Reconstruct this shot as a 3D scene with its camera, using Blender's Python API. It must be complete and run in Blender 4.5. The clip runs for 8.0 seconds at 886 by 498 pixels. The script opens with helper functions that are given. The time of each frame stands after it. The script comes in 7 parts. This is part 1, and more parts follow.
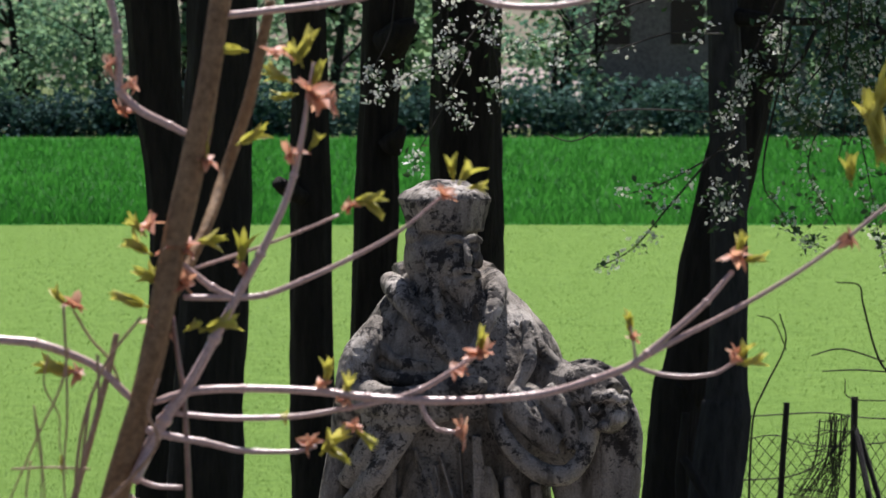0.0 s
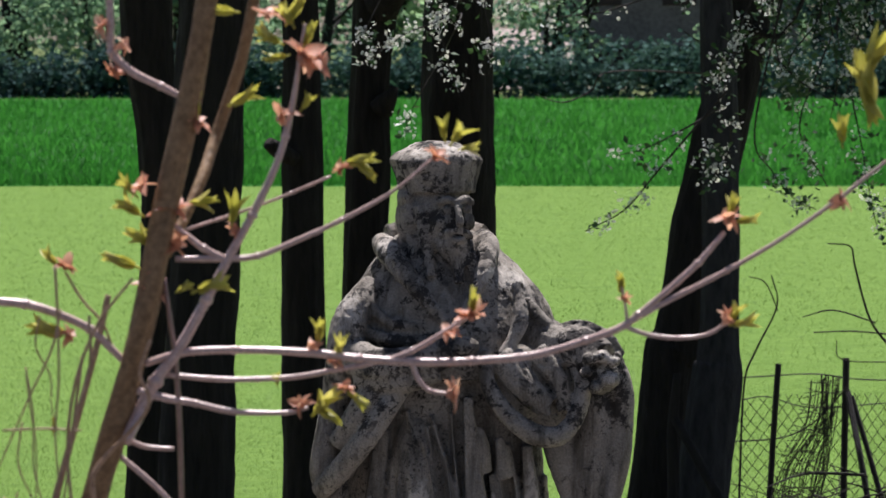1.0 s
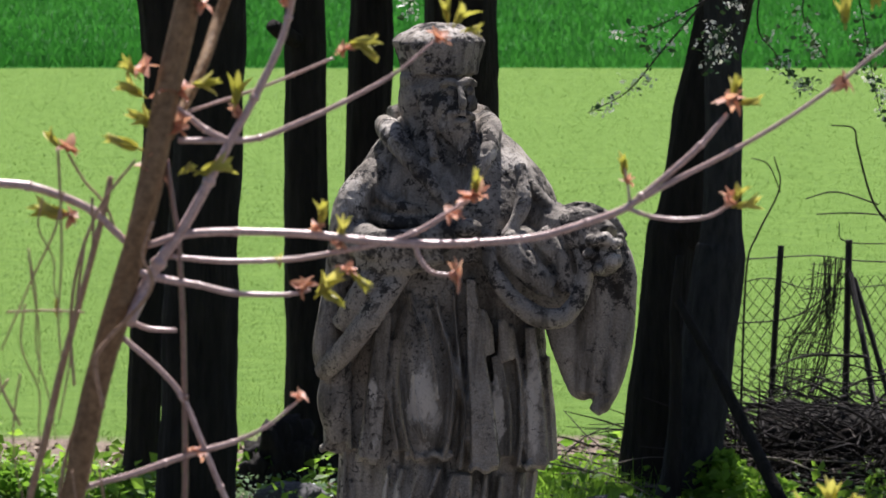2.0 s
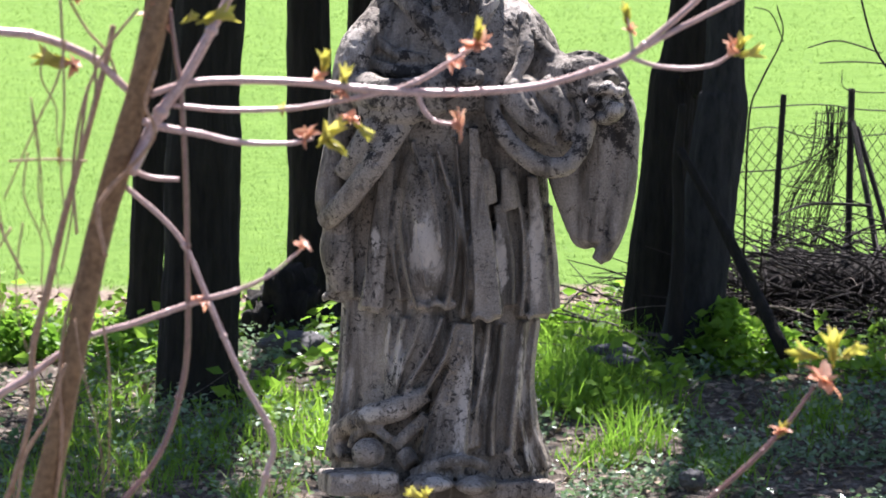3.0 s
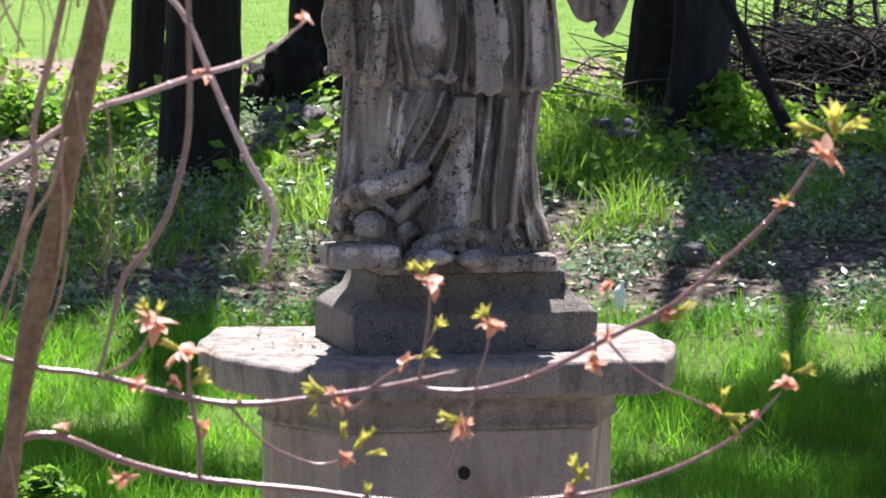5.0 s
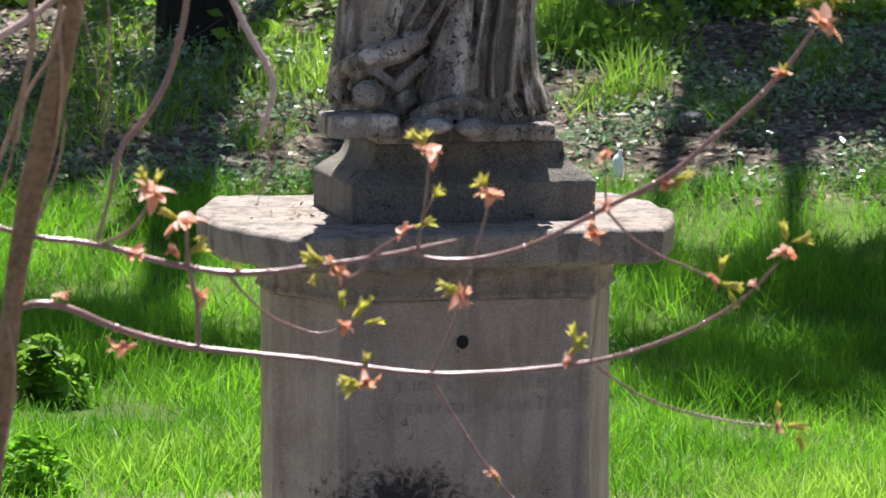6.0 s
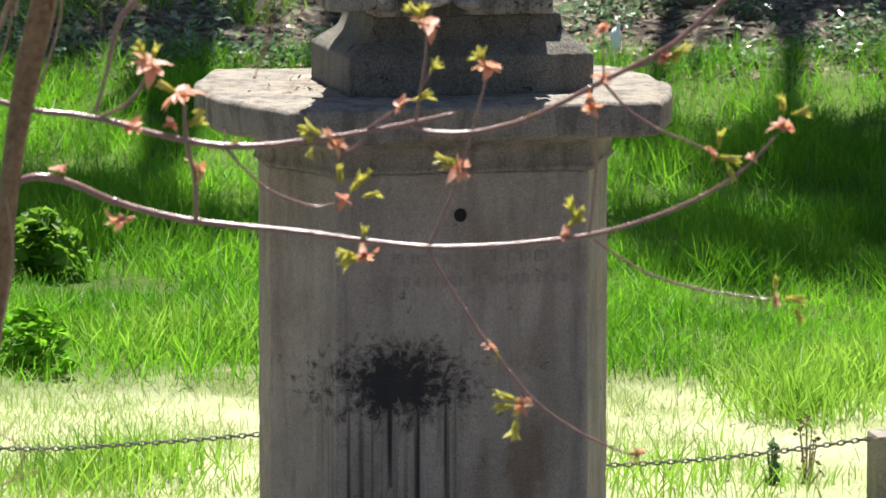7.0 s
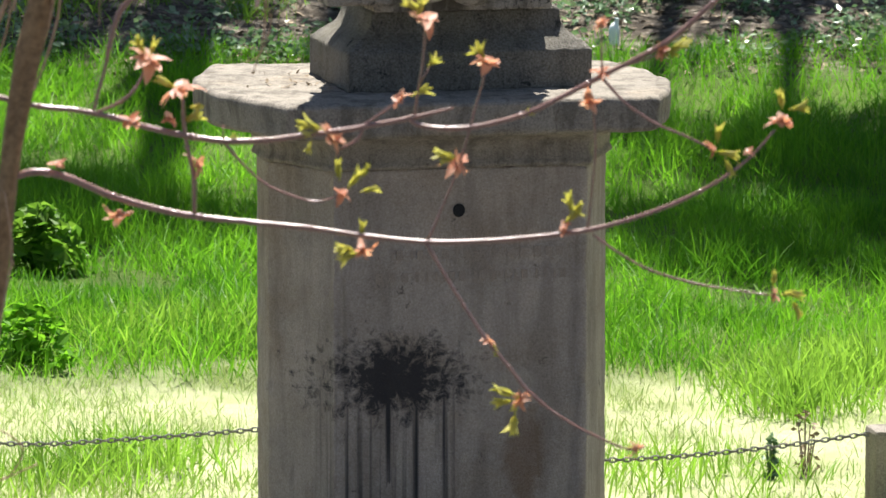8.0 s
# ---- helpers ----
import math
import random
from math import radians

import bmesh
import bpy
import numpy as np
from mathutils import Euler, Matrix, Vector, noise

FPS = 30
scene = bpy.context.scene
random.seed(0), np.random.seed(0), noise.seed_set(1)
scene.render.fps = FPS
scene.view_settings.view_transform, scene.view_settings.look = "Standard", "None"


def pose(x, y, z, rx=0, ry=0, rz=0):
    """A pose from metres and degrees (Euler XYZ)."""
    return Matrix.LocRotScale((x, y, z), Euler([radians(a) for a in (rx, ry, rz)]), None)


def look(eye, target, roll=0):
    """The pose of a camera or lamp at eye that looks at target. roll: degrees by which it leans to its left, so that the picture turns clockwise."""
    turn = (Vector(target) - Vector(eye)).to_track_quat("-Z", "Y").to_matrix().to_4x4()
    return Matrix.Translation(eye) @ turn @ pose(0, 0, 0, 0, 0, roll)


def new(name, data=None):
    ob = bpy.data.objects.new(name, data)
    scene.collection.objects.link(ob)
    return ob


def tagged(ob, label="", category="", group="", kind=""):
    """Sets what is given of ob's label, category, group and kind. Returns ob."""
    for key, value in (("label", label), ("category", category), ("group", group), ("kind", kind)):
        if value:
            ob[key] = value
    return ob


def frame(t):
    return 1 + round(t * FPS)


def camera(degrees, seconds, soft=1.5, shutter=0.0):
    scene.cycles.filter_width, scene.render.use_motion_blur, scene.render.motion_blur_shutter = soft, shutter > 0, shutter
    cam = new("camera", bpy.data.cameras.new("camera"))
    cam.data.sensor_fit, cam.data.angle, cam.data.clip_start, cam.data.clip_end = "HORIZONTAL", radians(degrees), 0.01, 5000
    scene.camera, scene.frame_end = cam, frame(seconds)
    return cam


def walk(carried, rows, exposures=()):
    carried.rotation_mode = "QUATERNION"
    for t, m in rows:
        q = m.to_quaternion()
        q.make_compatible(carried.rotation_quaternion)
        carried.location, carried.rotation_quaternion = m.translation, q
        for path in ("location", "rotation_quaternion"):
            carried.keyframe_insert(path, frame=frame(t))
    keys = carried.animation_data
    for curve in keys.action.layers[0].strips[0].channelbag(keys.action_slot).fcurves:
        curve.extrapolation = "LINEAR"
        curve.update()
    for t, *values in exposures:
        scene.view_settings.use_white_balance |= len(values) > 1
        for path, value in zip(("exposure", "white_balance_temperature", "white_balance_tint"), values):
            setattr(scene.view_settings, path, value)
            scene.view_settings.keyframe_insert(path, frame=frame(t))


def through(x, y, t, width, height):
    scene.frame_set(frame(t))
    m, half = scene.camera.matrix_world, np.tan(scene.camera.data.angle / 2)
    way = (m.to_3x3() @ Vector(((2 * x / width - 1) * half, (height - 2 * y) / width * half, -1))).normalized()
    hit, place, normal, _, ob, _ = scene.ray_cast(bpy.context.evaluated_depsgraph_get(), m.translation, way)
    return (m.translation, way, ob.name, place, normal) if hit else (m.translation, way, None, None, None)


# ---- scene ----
cam = camera(7.353, 8.0)
cam.data.dof.use_dof = True
cam.data.dof.focus_distance = 17.0
cam.data.dof.aperture_fstop = 36.0
EYE = (0.0, -20.0, 3.76)


def aim(yaw, tilt):
    """The camera on its tripod, turned to the right by yaw and tilted down, in degrees."""
    return pose(*EYE, 90 - tilt, 0, -yaw)


# seconds, yaw, tilt
PATH = [(0, -0.0000, 1.3662),
        (0.5, 0.0138, 1.4150),
        (1, 0.0697, 1.6878),
        (1.5, 0.0485, 2.0420),
        (2, 0.0469, 2.6705),
        (2.2, 0.0404, 2.9513),
        (3.3, 0.0147, 4.1807),
        (3.5, 0.0071, 4.3264),
        (4, 0.0118, 4.9154),
        (4.2, 0.0111, 5.1219),
        (5.3, 0.0121, 6.1240),
        (5.5, 0.0223, 6.3685),
        (6, 0.0255, 6.8980),
        (6.5, 0.0186, 7.4698),
        (7, 0.0433, 7.9522),
        (7.5, 0.0213, 7.9678),
        (8, 0.0565, 7.9931)]
EXPOSURES = [(0.0, 0.8, 6150, 19), (1.5, 0.85, 6150, 19), (2.2, 1.05, 6150, 19), (3.3, 1.92, 6050, 23), (4.2, 1.9, 6050, 23), (5.5, 1.62, 6100, 22), (6.5, 1.4, 6400, 11), (8.0, 1.4, 6450, 9)]
walk(cam, [(t, aim(a, b)) for t, a, b in PATH], EXPOSURES)

# ---- light: sun behind the trees, blue sky ----
SUN_ELEVATION, SUN_SIDE = radians(66), radians(4)
world = bpy.data.worlds.new("sky")
scene.world = world
world.use_nodes = True
wn = world.node_tree.nodes
sky = wn.new("ShaderNodeTexSky")
sky.sky_type = "NISHITA"
sky.sun_disc = False
sky.sun_elevation = SUN_ELEVATION
sky.sun_rotation = SUN_SIDE
wn["Background"].inputs["Strength"].default_value = 0.043
world.node_tree.links.new(sky.outputs["Color"], wn["Background"].inputs["Color"])
sun_data = bpy.data.lights.new("sun", "SUN")
sun_data.energy, sun_data.angle, sun_data.color = 5.0, radians(0.53), (1.0, 0.97, 0.9)
sun = new("sun", sun_data)
sun_from = Vector((math.sin(SUN_SIDE) * math.cos(SUN_ELEVATION), math.cos(SUN_SIDE) * math.cos(SUN_ELEVATION), math.sin(SUN_ELEVATION)))
sun.matrix_world = look(sun_from * 60, (0, 0, 0))


# ---- materials ----
def shader(name):
    m = bpy.data.materials.new(name)
    m.use_nodes = True
    nt = m.node_tree
    return m, nt, nt.nodes["Principled BSDF"]


def noise_node(nt, scale, detail=6, rough=0.6, distort=0.0, stretch=None):
    geo = nt.nodes.new("ShaderNodeNewGeometry")
    n = nt.nodes.new("ShaderNodeTexNoise")
    n.inputs["Scale"].default_value, n.inputs["Detail"].default_value = scale, detail
    n.inputs["Roughness"].default_value, n.inputs["Distortion"].default_value = rough, distort
    src = geo.outputs["Position"]
    if stretch:
        mp = nt.nodes.new("ShaderNodeMapping")
        mp.inputs["Scale"].default_value = stretch
        nt.links.new(src, mp.inputs["Vector"])
        src = mp.outputs["Vector"]
    nt.links.new(src, n.inputs["Vector"])
    return n.outputs["Fac"]


def ramp(nt, fac, stops):
    r = nt.nodes.new("ShaderNodeValToRGB")
    els = r.color_ramp.elements
    while len(els) < len(stops):
        els.new(0.5)
    for e, (p, c) in zip(els, stops):
        e.position = p
        e.color = (*c, 1) if len(c) == 3 else c
    nt.links.new(fac, r.inputs["Fac"])
    return r.outputs["Color"]


def blend(nt, fac, a, b, how="MIX"):
    m = nt.nodes.new("ShaderNodeMix")
    m.data_type, m.blend_type = "RGBA", how
    for sock, v in ((m.inputs[0], fac), (m.inputs[6], a), (m.inputs[7], b)):
        if isinstance(v, (int, float)):
            sock.default_value = v
        elif isinstance(v, tuple):
            sock.default_value = (*v, 1)
        else:
            nt.links.new(v, sock)
    return m.outputs[2]


def bumped(nt, bsdf, fac, strength, distance):
    b = nt.nodes.new("ShaderNodeBump")
    b.inputs["Strength"].default_value, b.inputs["Distance"].default_value = strength, distance
    nt.links.new(fac, b.inputs["Height"])
    nt.links.new(b.outputs["Normal"], bsdf.inputs["Normal"])


def rough_surface(name, dark, light, scale, rough=0.85, fine=8.0, bump=0.6, depth=0.01, stretch=None):
    """Two scales of variation between a dark and a light colour, with relief."""
    m, nt, bsdf = shader(name)
    big = noise_node(nt, scale, stretch=stretch)
    small = noise_node(nt, scale * fine, stretch=stretch)
    c = ramp(nt, big, [(0.3, dark), (0.7, light)])
    c = blend(nt, 0.55, c, ramp(nt, small, [(0.3, tuple(v * 0.45 for v in dark)), (0.65, light)]))
    nt.links.new(c, bsdf.inputs["Base Color"])
    bsdf.inputs["Roughness"].default_value = rough
    bsdf.inputs["Specular IOR Level"].default_value = 0.25
    bumped(nt, bsdf, small, bump, depth)
    return m


def leaf_surface(name, colours, through=0.45, rough=0.5, patch=0.6, gloss=0.35, stretch=None):
    """Thin leaves that let light through; each island has its own shade."""
    m, nt, bsdf = shader(name)
    geo = nt.nodes.new("ShaderNodeNewGeometry")
    n = len(colours) - 1
    c = ramp(nt, geo.outputs["Random Per Island"], [(i / max(n, 1), k) for i, k in enumerate(colours)])
    big = noise_node(nt, patch, 3, stretch=stretch)
    c = blend(nt, 0.5, c, ramp(nt, big, [(0.35, tuple(v * 0.8 for v in colours[0])), (0.65, colours[-1])]))
    nt.links.new(c, bsdf.inputs["Base Color"])
    bsdf.inputs["Roughness"].default_value = rough
    bsdf.inputs["Specular IOR Level"].default_value = gloss
    tr = nt.nodes.new("ShaderNodeBsdfTranslucent")
    mix = nt.nodes.new("ShaderNodeMixShader")
    mix.inputs[0].default_value = through
    bright = blend(nt, 1.0, c, (1.0, 1.0, 0.8), "MULTIPLY")
    nt.links.new(bright, tr.inputs["Color"])
    nt.links.new(bsdf.outputs[0], mix.inputs[1])
    nt.links.new(tr.outputs[0], mix.inputs[2])
    nt.links.new(mix.outputs[0], nt.nodes["Material Output"].inputs["Surface"])
    return m


def stone_surface(name, light, dark, lichen, amount, warm=(0.36, 0.27, 0.18), worn=False, streaky=0.75, spotted=0.8):
    """Old weathered sandstone: grain, black lichen crusts, pale worn flecks, pits and rain streaks; worn also paints
    sunlit tops.
    """
    m, nt, bsdf = shader(name)
    c = ramp(nt, noise_node(nt, 4.0), [(0.3, dark), (0.62, light)])
    c = blend(nt, ramp(nt, noise_node(nt, 3.1, 3), [(0.5, (0, 0, 0)), (0.72, (0.7, 0.7, 0.7))]), c, warm)
    grain = noise_node(nt, 160, 5, 0.7)
    c = blend(nt, 0.35, c, ramp(nt, grain, [(0.3, (0.05, 0.045, 0.04)), (0.7, (0.62, 0.58, 0.52))]))
    streak = noise_node(nt, 9, 5, 0.6, 0.3, (1.6, 1.6, 0.22))
    c = blend(nt, ramp(nt, streak, [(0.47, (0, 0, 0)), (0.62, (streaky, streaky, streaky))]), c, tuple(v * 0.35 for v in dark))
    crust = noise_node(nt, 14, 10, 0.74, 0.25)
    if worn:
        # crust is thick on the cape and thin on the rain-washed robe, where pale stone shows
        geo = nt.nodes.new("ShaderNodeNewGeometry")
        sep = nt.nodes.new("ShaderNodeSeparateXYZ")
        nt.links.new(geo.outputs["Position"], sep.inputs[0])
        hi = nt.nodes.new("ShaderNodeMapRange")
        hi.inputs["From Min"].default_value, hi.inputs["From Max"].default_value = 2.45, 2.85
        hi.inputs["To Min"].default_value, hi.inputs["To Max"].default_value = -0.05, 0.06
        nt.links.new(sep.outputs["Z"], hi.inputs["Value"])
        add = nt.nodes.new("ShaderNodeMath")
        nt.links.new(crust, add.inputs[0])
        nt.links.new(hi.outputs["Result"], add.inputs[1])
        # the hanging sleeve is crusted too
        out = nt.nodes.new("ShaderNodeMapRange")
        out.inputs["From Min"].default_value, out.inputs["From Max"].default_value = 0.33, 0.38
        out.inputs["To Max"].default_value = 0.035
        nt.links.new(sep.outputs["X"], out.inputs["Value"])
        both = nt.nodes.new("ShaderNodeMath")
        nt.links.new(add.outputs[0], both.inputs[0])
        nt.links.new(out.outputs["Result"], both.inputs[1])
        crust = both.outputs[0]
        grime = nt.nodes.new("ShaderNodeMapRange")
        grime.inputs["From Min"].default_value, grime.inputs["From Max"].default_value = 2.35, 2.75
        grime.inputs["To Max"].default_value = 0.06
        wav = nt.nodes.new("ShaderNodeMath")
        wav.operation = "MULTIPLY_ADD"
        wav.inputs[1].default_value = 0.9
        nt.links.new(noise_node(nt, 4, 5), wav.inputs[0])
        off = nt.nodes.new("ShaderNodeMath")
        off.operation = "SUBTRACT"
        off.inputs[1].default_value = 0.45
        nt.links.new(sep.outputs["Z"], wav.inputs[2])
        nt.links.new(wav.outputs[0], off.inputs[0])
        nt.links.new(off.outputs[0], grime.inputs["Value"])
        # rain-washed pale patches and painted sunlit tops: (x, z, half width, half height)
        best = None
        frayed = noise_node(nt, 13, 7, 0.68, 0.3, (1, 1, 0.5))
        # the first five paint sunlight on cap, shoulders, hand and collar
        for px, pz, rx, rz in ((0.0, 3.46, 0.12, 0.035), (-0.25, 2.98, 0.06, 0.11), (0.2, 3.09, 0.1, 0.04), (0.49, 2.85, 0.06, 0.06), (-0.13, 3.18, 0.04, 0.05), (-0.03, 2.38, 0.071, 0.158), (-0.27, 2.07, 0.024, 0.195), (-0.13, 2.10, 0.037, 0.135), (-0.17, 1.93, 0.128, 0.030), (0.06, 1.97, 0.037, 0.225), (0.13, 2.04, 0.031, 0.165), (0.24, 2.04, 0.037, 0.195), (0.27, 1.83, 0.037, 0.090), (-0.18, 2.35, 0.024, 0.143), (0.18, 2.39, 0.024, 0.135), (0.28, 2.41, 0.029, 0.203), (-0.19, 1.75, 0.102, 0.027), (-0.01, 1.75, 0.068, 0.037)):
            parts = []
            for sock, mid, half in ((sep.outputs["X"], px, rx), (sep.outputs["Z"], pz, rz)):
                sh = nt.nodes.new("ShaderNodeMath")
                sh.operation, sh.inputs[1].default_value = "SUBTRACT", mid
                nt.links.new(sock, sh.inputs[0])
                sc = nt.nodes.new("ShaderNodeMath")
                sc.operation, sc.inputs[1].default_value = "DIVIDE", half
                nt.links.new(sh.outputs[0], sc.inputs[0])
                sq = nt.nodes.new("ShaderNodeMath")
                sq.operation = "MULTIPLY"
                nt.links.new(sc.outputs[0], sq.inputs[0])
                nt.links.new(sc.outputs[0], sq.inputs[1])
                parts.append(sq.outputs[0])
            tot = nt.nodes.new("ShaderNodeMath")
            nt.links.new(parts[0], tot.inputs[0])
            nt.links.new(parts[1], tot.inputs[1])
            if best:
                least = nt.nodes.new("ShaderNodeMath")
                least.operation = "MINIMUM"
                nt.links.new(best, least.inputs[0])
                nt.links.new(tot.outputs[0], least.inputs[1])
                best = least.outputs[0]
            else:
                best = tot.outputs[0]
        ragged = nt.nodes.new("ShaderNodeMath")
        ragged.operation, ragged.inputs[1].default_value = "MULTIPLY_ADD", 5.0
        third = nt.nodes.new("ShaderNodeMath")
        third.operation, third.inputs[1].default_value = "DIVIDE", 4.0
        nt.links.new(ragged.outputs[0], third.inputs[0])
        nt.links.new(frayed, ragged.inputs[0])
        nt.links.new(best, ragged.inputs[2])
        c = blend(nt, ramp(nt, third.outputs[0], [(0.0, (0.9, 0.9, 0.9)), (0.62, (0.88, 0.88, 0.88)), (0.74, (0.0, 0.0, 0.0))]), c, (0.66, 0.6, 0.52))
        c = blend(nt, grime.outputs["Result"], c, (0.095, 0.09, 0.085))
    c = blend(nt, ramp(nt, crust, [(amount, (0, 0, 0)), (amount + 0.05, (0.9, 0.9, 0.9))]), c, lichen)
    spots = noise_node(nt, 120, 4, 0.6, 0.6)
    coarse = noise_node(nt, 42, 6, 0.65, 0.5)
    c = blend(nt, blend(nt, 1.0, ramp(nt, coarse, [(0.54, (0, 0, 0)), (0.6, (spotted, spotted, spotted))]), ramp(nt, noise_node(nt, 3.4, 4), [(0.42, (0, 0, 0)), (0.56, (1, 1, 1))]), "MULTIPLY"), c, lichen)
    where = noise_node(nt, 7, 3)
    spot = ramp(nt, spots, [(0.57, (0, 0, 0)), (0.64, (1, 1, 1))])
    c = blend(nt, blend(nt, 1.0, spot, ramp(nt, where, [(0.47, (0, 0, 0)), (0.6, (spotted, spotted, spotted))]), "MULTIPLY"), c, lichen)
    nt.links.new(c, bsdf.inputs["Base Color"])
    bsdf.inputs["Roughness"].default_value = 0.92
    bsdf.inputs["Specular IOR Level"].default_value = 0.2
    h = blend(nt, 0.5, crust, grain)
    bumped(nt, bsdf, h, 0.85, 0.018)
    return m


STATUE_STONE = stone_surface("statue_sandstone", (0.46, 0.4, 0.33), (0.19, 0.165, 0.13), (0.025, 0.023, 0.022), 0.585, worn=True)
CHAIN_IRON = rough_surface("dull_iron", (0.1, 0.1, 0.1), (0.26, 0.25, 0.24), 30, 0.6)
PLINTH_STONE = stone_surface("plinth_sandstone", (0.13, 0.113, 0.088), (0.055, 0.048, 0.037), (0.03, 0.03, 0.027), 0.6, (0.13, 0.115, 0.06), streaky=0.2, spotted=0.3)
CORNICE_STONE = stone_surface("cornice_sandstone", (0.34, 0.29, 0.235), (0.19, 0.16, 0.13), (0.06, 0.05, 0.04), 0.66, streaky=0.5, spotted=0.3)
SHAFT_STONE = stone_surface("shaft_sandstone", (0.56, 0.46, 0.38), (0.36, 0.285, 0.225), (0.12, 0.1, 0.08), 0.62, (0.36, 0.24, 0.14), streaky=0.3, spotted=0.15)


def add_splash(m, cx, cz, rx, rz, drip_low):
    """A black splash with spatters and drips on a wall whose own axes are x along and z up."""
    nt = m.node_tree
    bsdf = nt.nodes["Principled BSDF"]
    was = bsdf.inputs["Base Color"].links[0].from_socket
    tc = nt.nodes.new("ShaderNodeTexCoord")
    sep = nt.nodes.new("ShaderNodeSeparateXYZ")
    nt.links.new(tc.outputs["Object"], sep.inputs[0])

    def calc(op, a, b=None, c=None):
        n = nt.nodes.new("ShaderNodeMath")
        n.operation = op
        for i, v in enumerate((a, b, c)):
            if v is None:
                continue
            if isinstance(v, (int, float)):
                n.inputs[i].default_value = v
            else:
                nt.links.new(v, n.inputs[i])
        return n.outputs[0]

    x = calc("DIVIDE", calc("SUBTRACT", sep.outputs["X"], cx), rx)
    z = calc("DIVIDE", calc("SUBTRACT", sep.outputs["Z"], cz), rz)
    front = calc("LESS_THAN", sep.outputs["Y"], -0.05)
    d = calc("SQRT", calc("ADD", calc("MULTIPLY", x, x), calc("MULTIPLY", z, z)))
    # spikes that spread from the middle
    com = nt.nodes.new("ShaderNodeCombineXYZ")
    nt.links.new(calc("MULTIPLY", calc("ARCTAN2", z, x), 1.7), com.inputs[0])
    nt.links.new(calc("MULTIPLY", d, 0.35), com.inputs[1])
    star = nt.nodes.new("ShaderNodeTexNoise")
    star.inputs["Scale"].default_value, star.inputs["Detail"].default_value, star.inputs["Roughness"].default_value = 2.6, 6, 0.7
    nt.links.new(com.outputs[0], star.inputs["Vector"])
    ray = noise_node(nt, 26, 8, 0.72, 0.5)
    edge = calc("ADD", calc("MULTIPLY", calc("SUBTRACT", star.outputs["Fac"], 0.5), 1.3), calc("MULTIPLY", calc("SUBTRACT", ray, 0.5), 3.2))
    blob = calc("SUBTRACT", calc("ADD", 1.1, edge), d)
    blob = calc("MULTIPLY", blob, 1.5)
    streak = noise_node(nt, 34, 3, 0.5, 0.0, (1.3, 0.2, 0.02))
    run = noise_node(nt, 13, 2, 0.5, 0.0, (1.4, 0.2, 0.0))
    low = calc("SUBTRACT", cz, calc("MULTIPLY", calc("SUBTRACT", run, 0.3), drip_low * 3.2))
    inside = calc("MULTIPLY", calc("GREATER_THAN", sep.outputs["Z"], low), calc("LESS_THAN", sep.outputs["Z"], cz))
    fade = calc("MULTIPLY", calc("POWER", calc("ABSOLUTE", calc("ADD", x, 0.15)), 3.0), 0.16)
    drip = calc("MULTIPLY", calc("MULTIPLY", calc("SUBTRACT", calc("SUBTRACT", streak, 0.47), fade), 5.0), inside)
    mask = calc("MULTIPLY", calc("MAXIMUM", blob, drip), front)
    clamp = nt.nodes.new("ShaderNodeClamp")
    clamp.inputs["Max"].default_value = 0.93
    nt.links.new(mask, clamp.inputs["Value"])
    # rusty damp patch low beside the splash
    u = calc("DIVIDE", calc("SUBTRACT", sep.outputs["X"], 0.19), 0.075)
    w = calc("DIVIDE", calc("SUBTRACT", sep.outputs["Z"], 0.4), 0.2)
    damp = calc("SUBTRACT", calc("ADD", 1.0, calc("MULTIPLY", calc("SUBTRACT", ray, 0.5), 1.6)), calc("SQRT", calc("ADD", calc("MULTIPLY", u, u), calc("MULTIPLY", w, w))))
    rust = nt.nodes.new("ShaderNodeClamp")
    rust.inputs["Max"].default_value = 0.5
    nt.links.new(damp, rust.inputs["Value"])
    was = blend(nt, rust.outputs[0], was, (0.17, 0.085, 0.03))
    c = blend(nt, clamp.outputs[0], was, (0.03, 0.03, 0.034))
    nt.links.new(c, bsdf.inputs["Base Color"])


add_splash(SHAFT_STONE, -0.19, 0.63, 0.225, 0.125, 0.85)
# near-black that paints the shade of the mounting hole
HOLE_DARK = rough_surface("hole_dark", (0.012, 0.012, 0.013), (0.03, 0.029, 0.03), 20, 0.8)
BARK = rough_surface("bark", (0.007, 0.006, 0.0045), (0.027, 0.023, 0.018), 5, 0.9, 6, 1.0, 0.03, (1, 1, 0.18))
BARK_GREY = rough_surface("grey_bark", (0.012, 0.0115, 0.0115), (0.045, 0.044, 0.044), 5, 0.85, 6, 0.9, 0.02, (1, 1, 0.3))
DEADWOOD = rough_surface("dead_wood", (0.05, 0.04, 0.032), (0.2, 0.17, 0.14), 8, 0.85)
DARK_TWIG = rough_surface("dark_twig", (0.011, 0.009, 0.008), (0.04, 0.032, 0.027), 20, 0.8)
TWIG = rough_surface("young_bark", (0.14, 0.055, 0.04), (0.32, 0.16, 0.12), 60, 0.3, 5, 0.4, 0.001)
TWIG.node_tree.nodes["Principled BSDF"].inputs["Specular IOR Level"].default_value = 1.0
TWIG.node_tree.nodes["Principled BSDF"].inputs["Coat Weight"].default_value = 0.35
TWIG.node_tree.nodes["Principled BSDF"].inputs["Coat Roughness"].default_value = 0.25
VINE = rough_surface("reddish_vine_bark", (0.28, 0.16, 0.09), (0.55, 0.37, 0.24), 40, 0.5, 5, 0.5, 0.001)
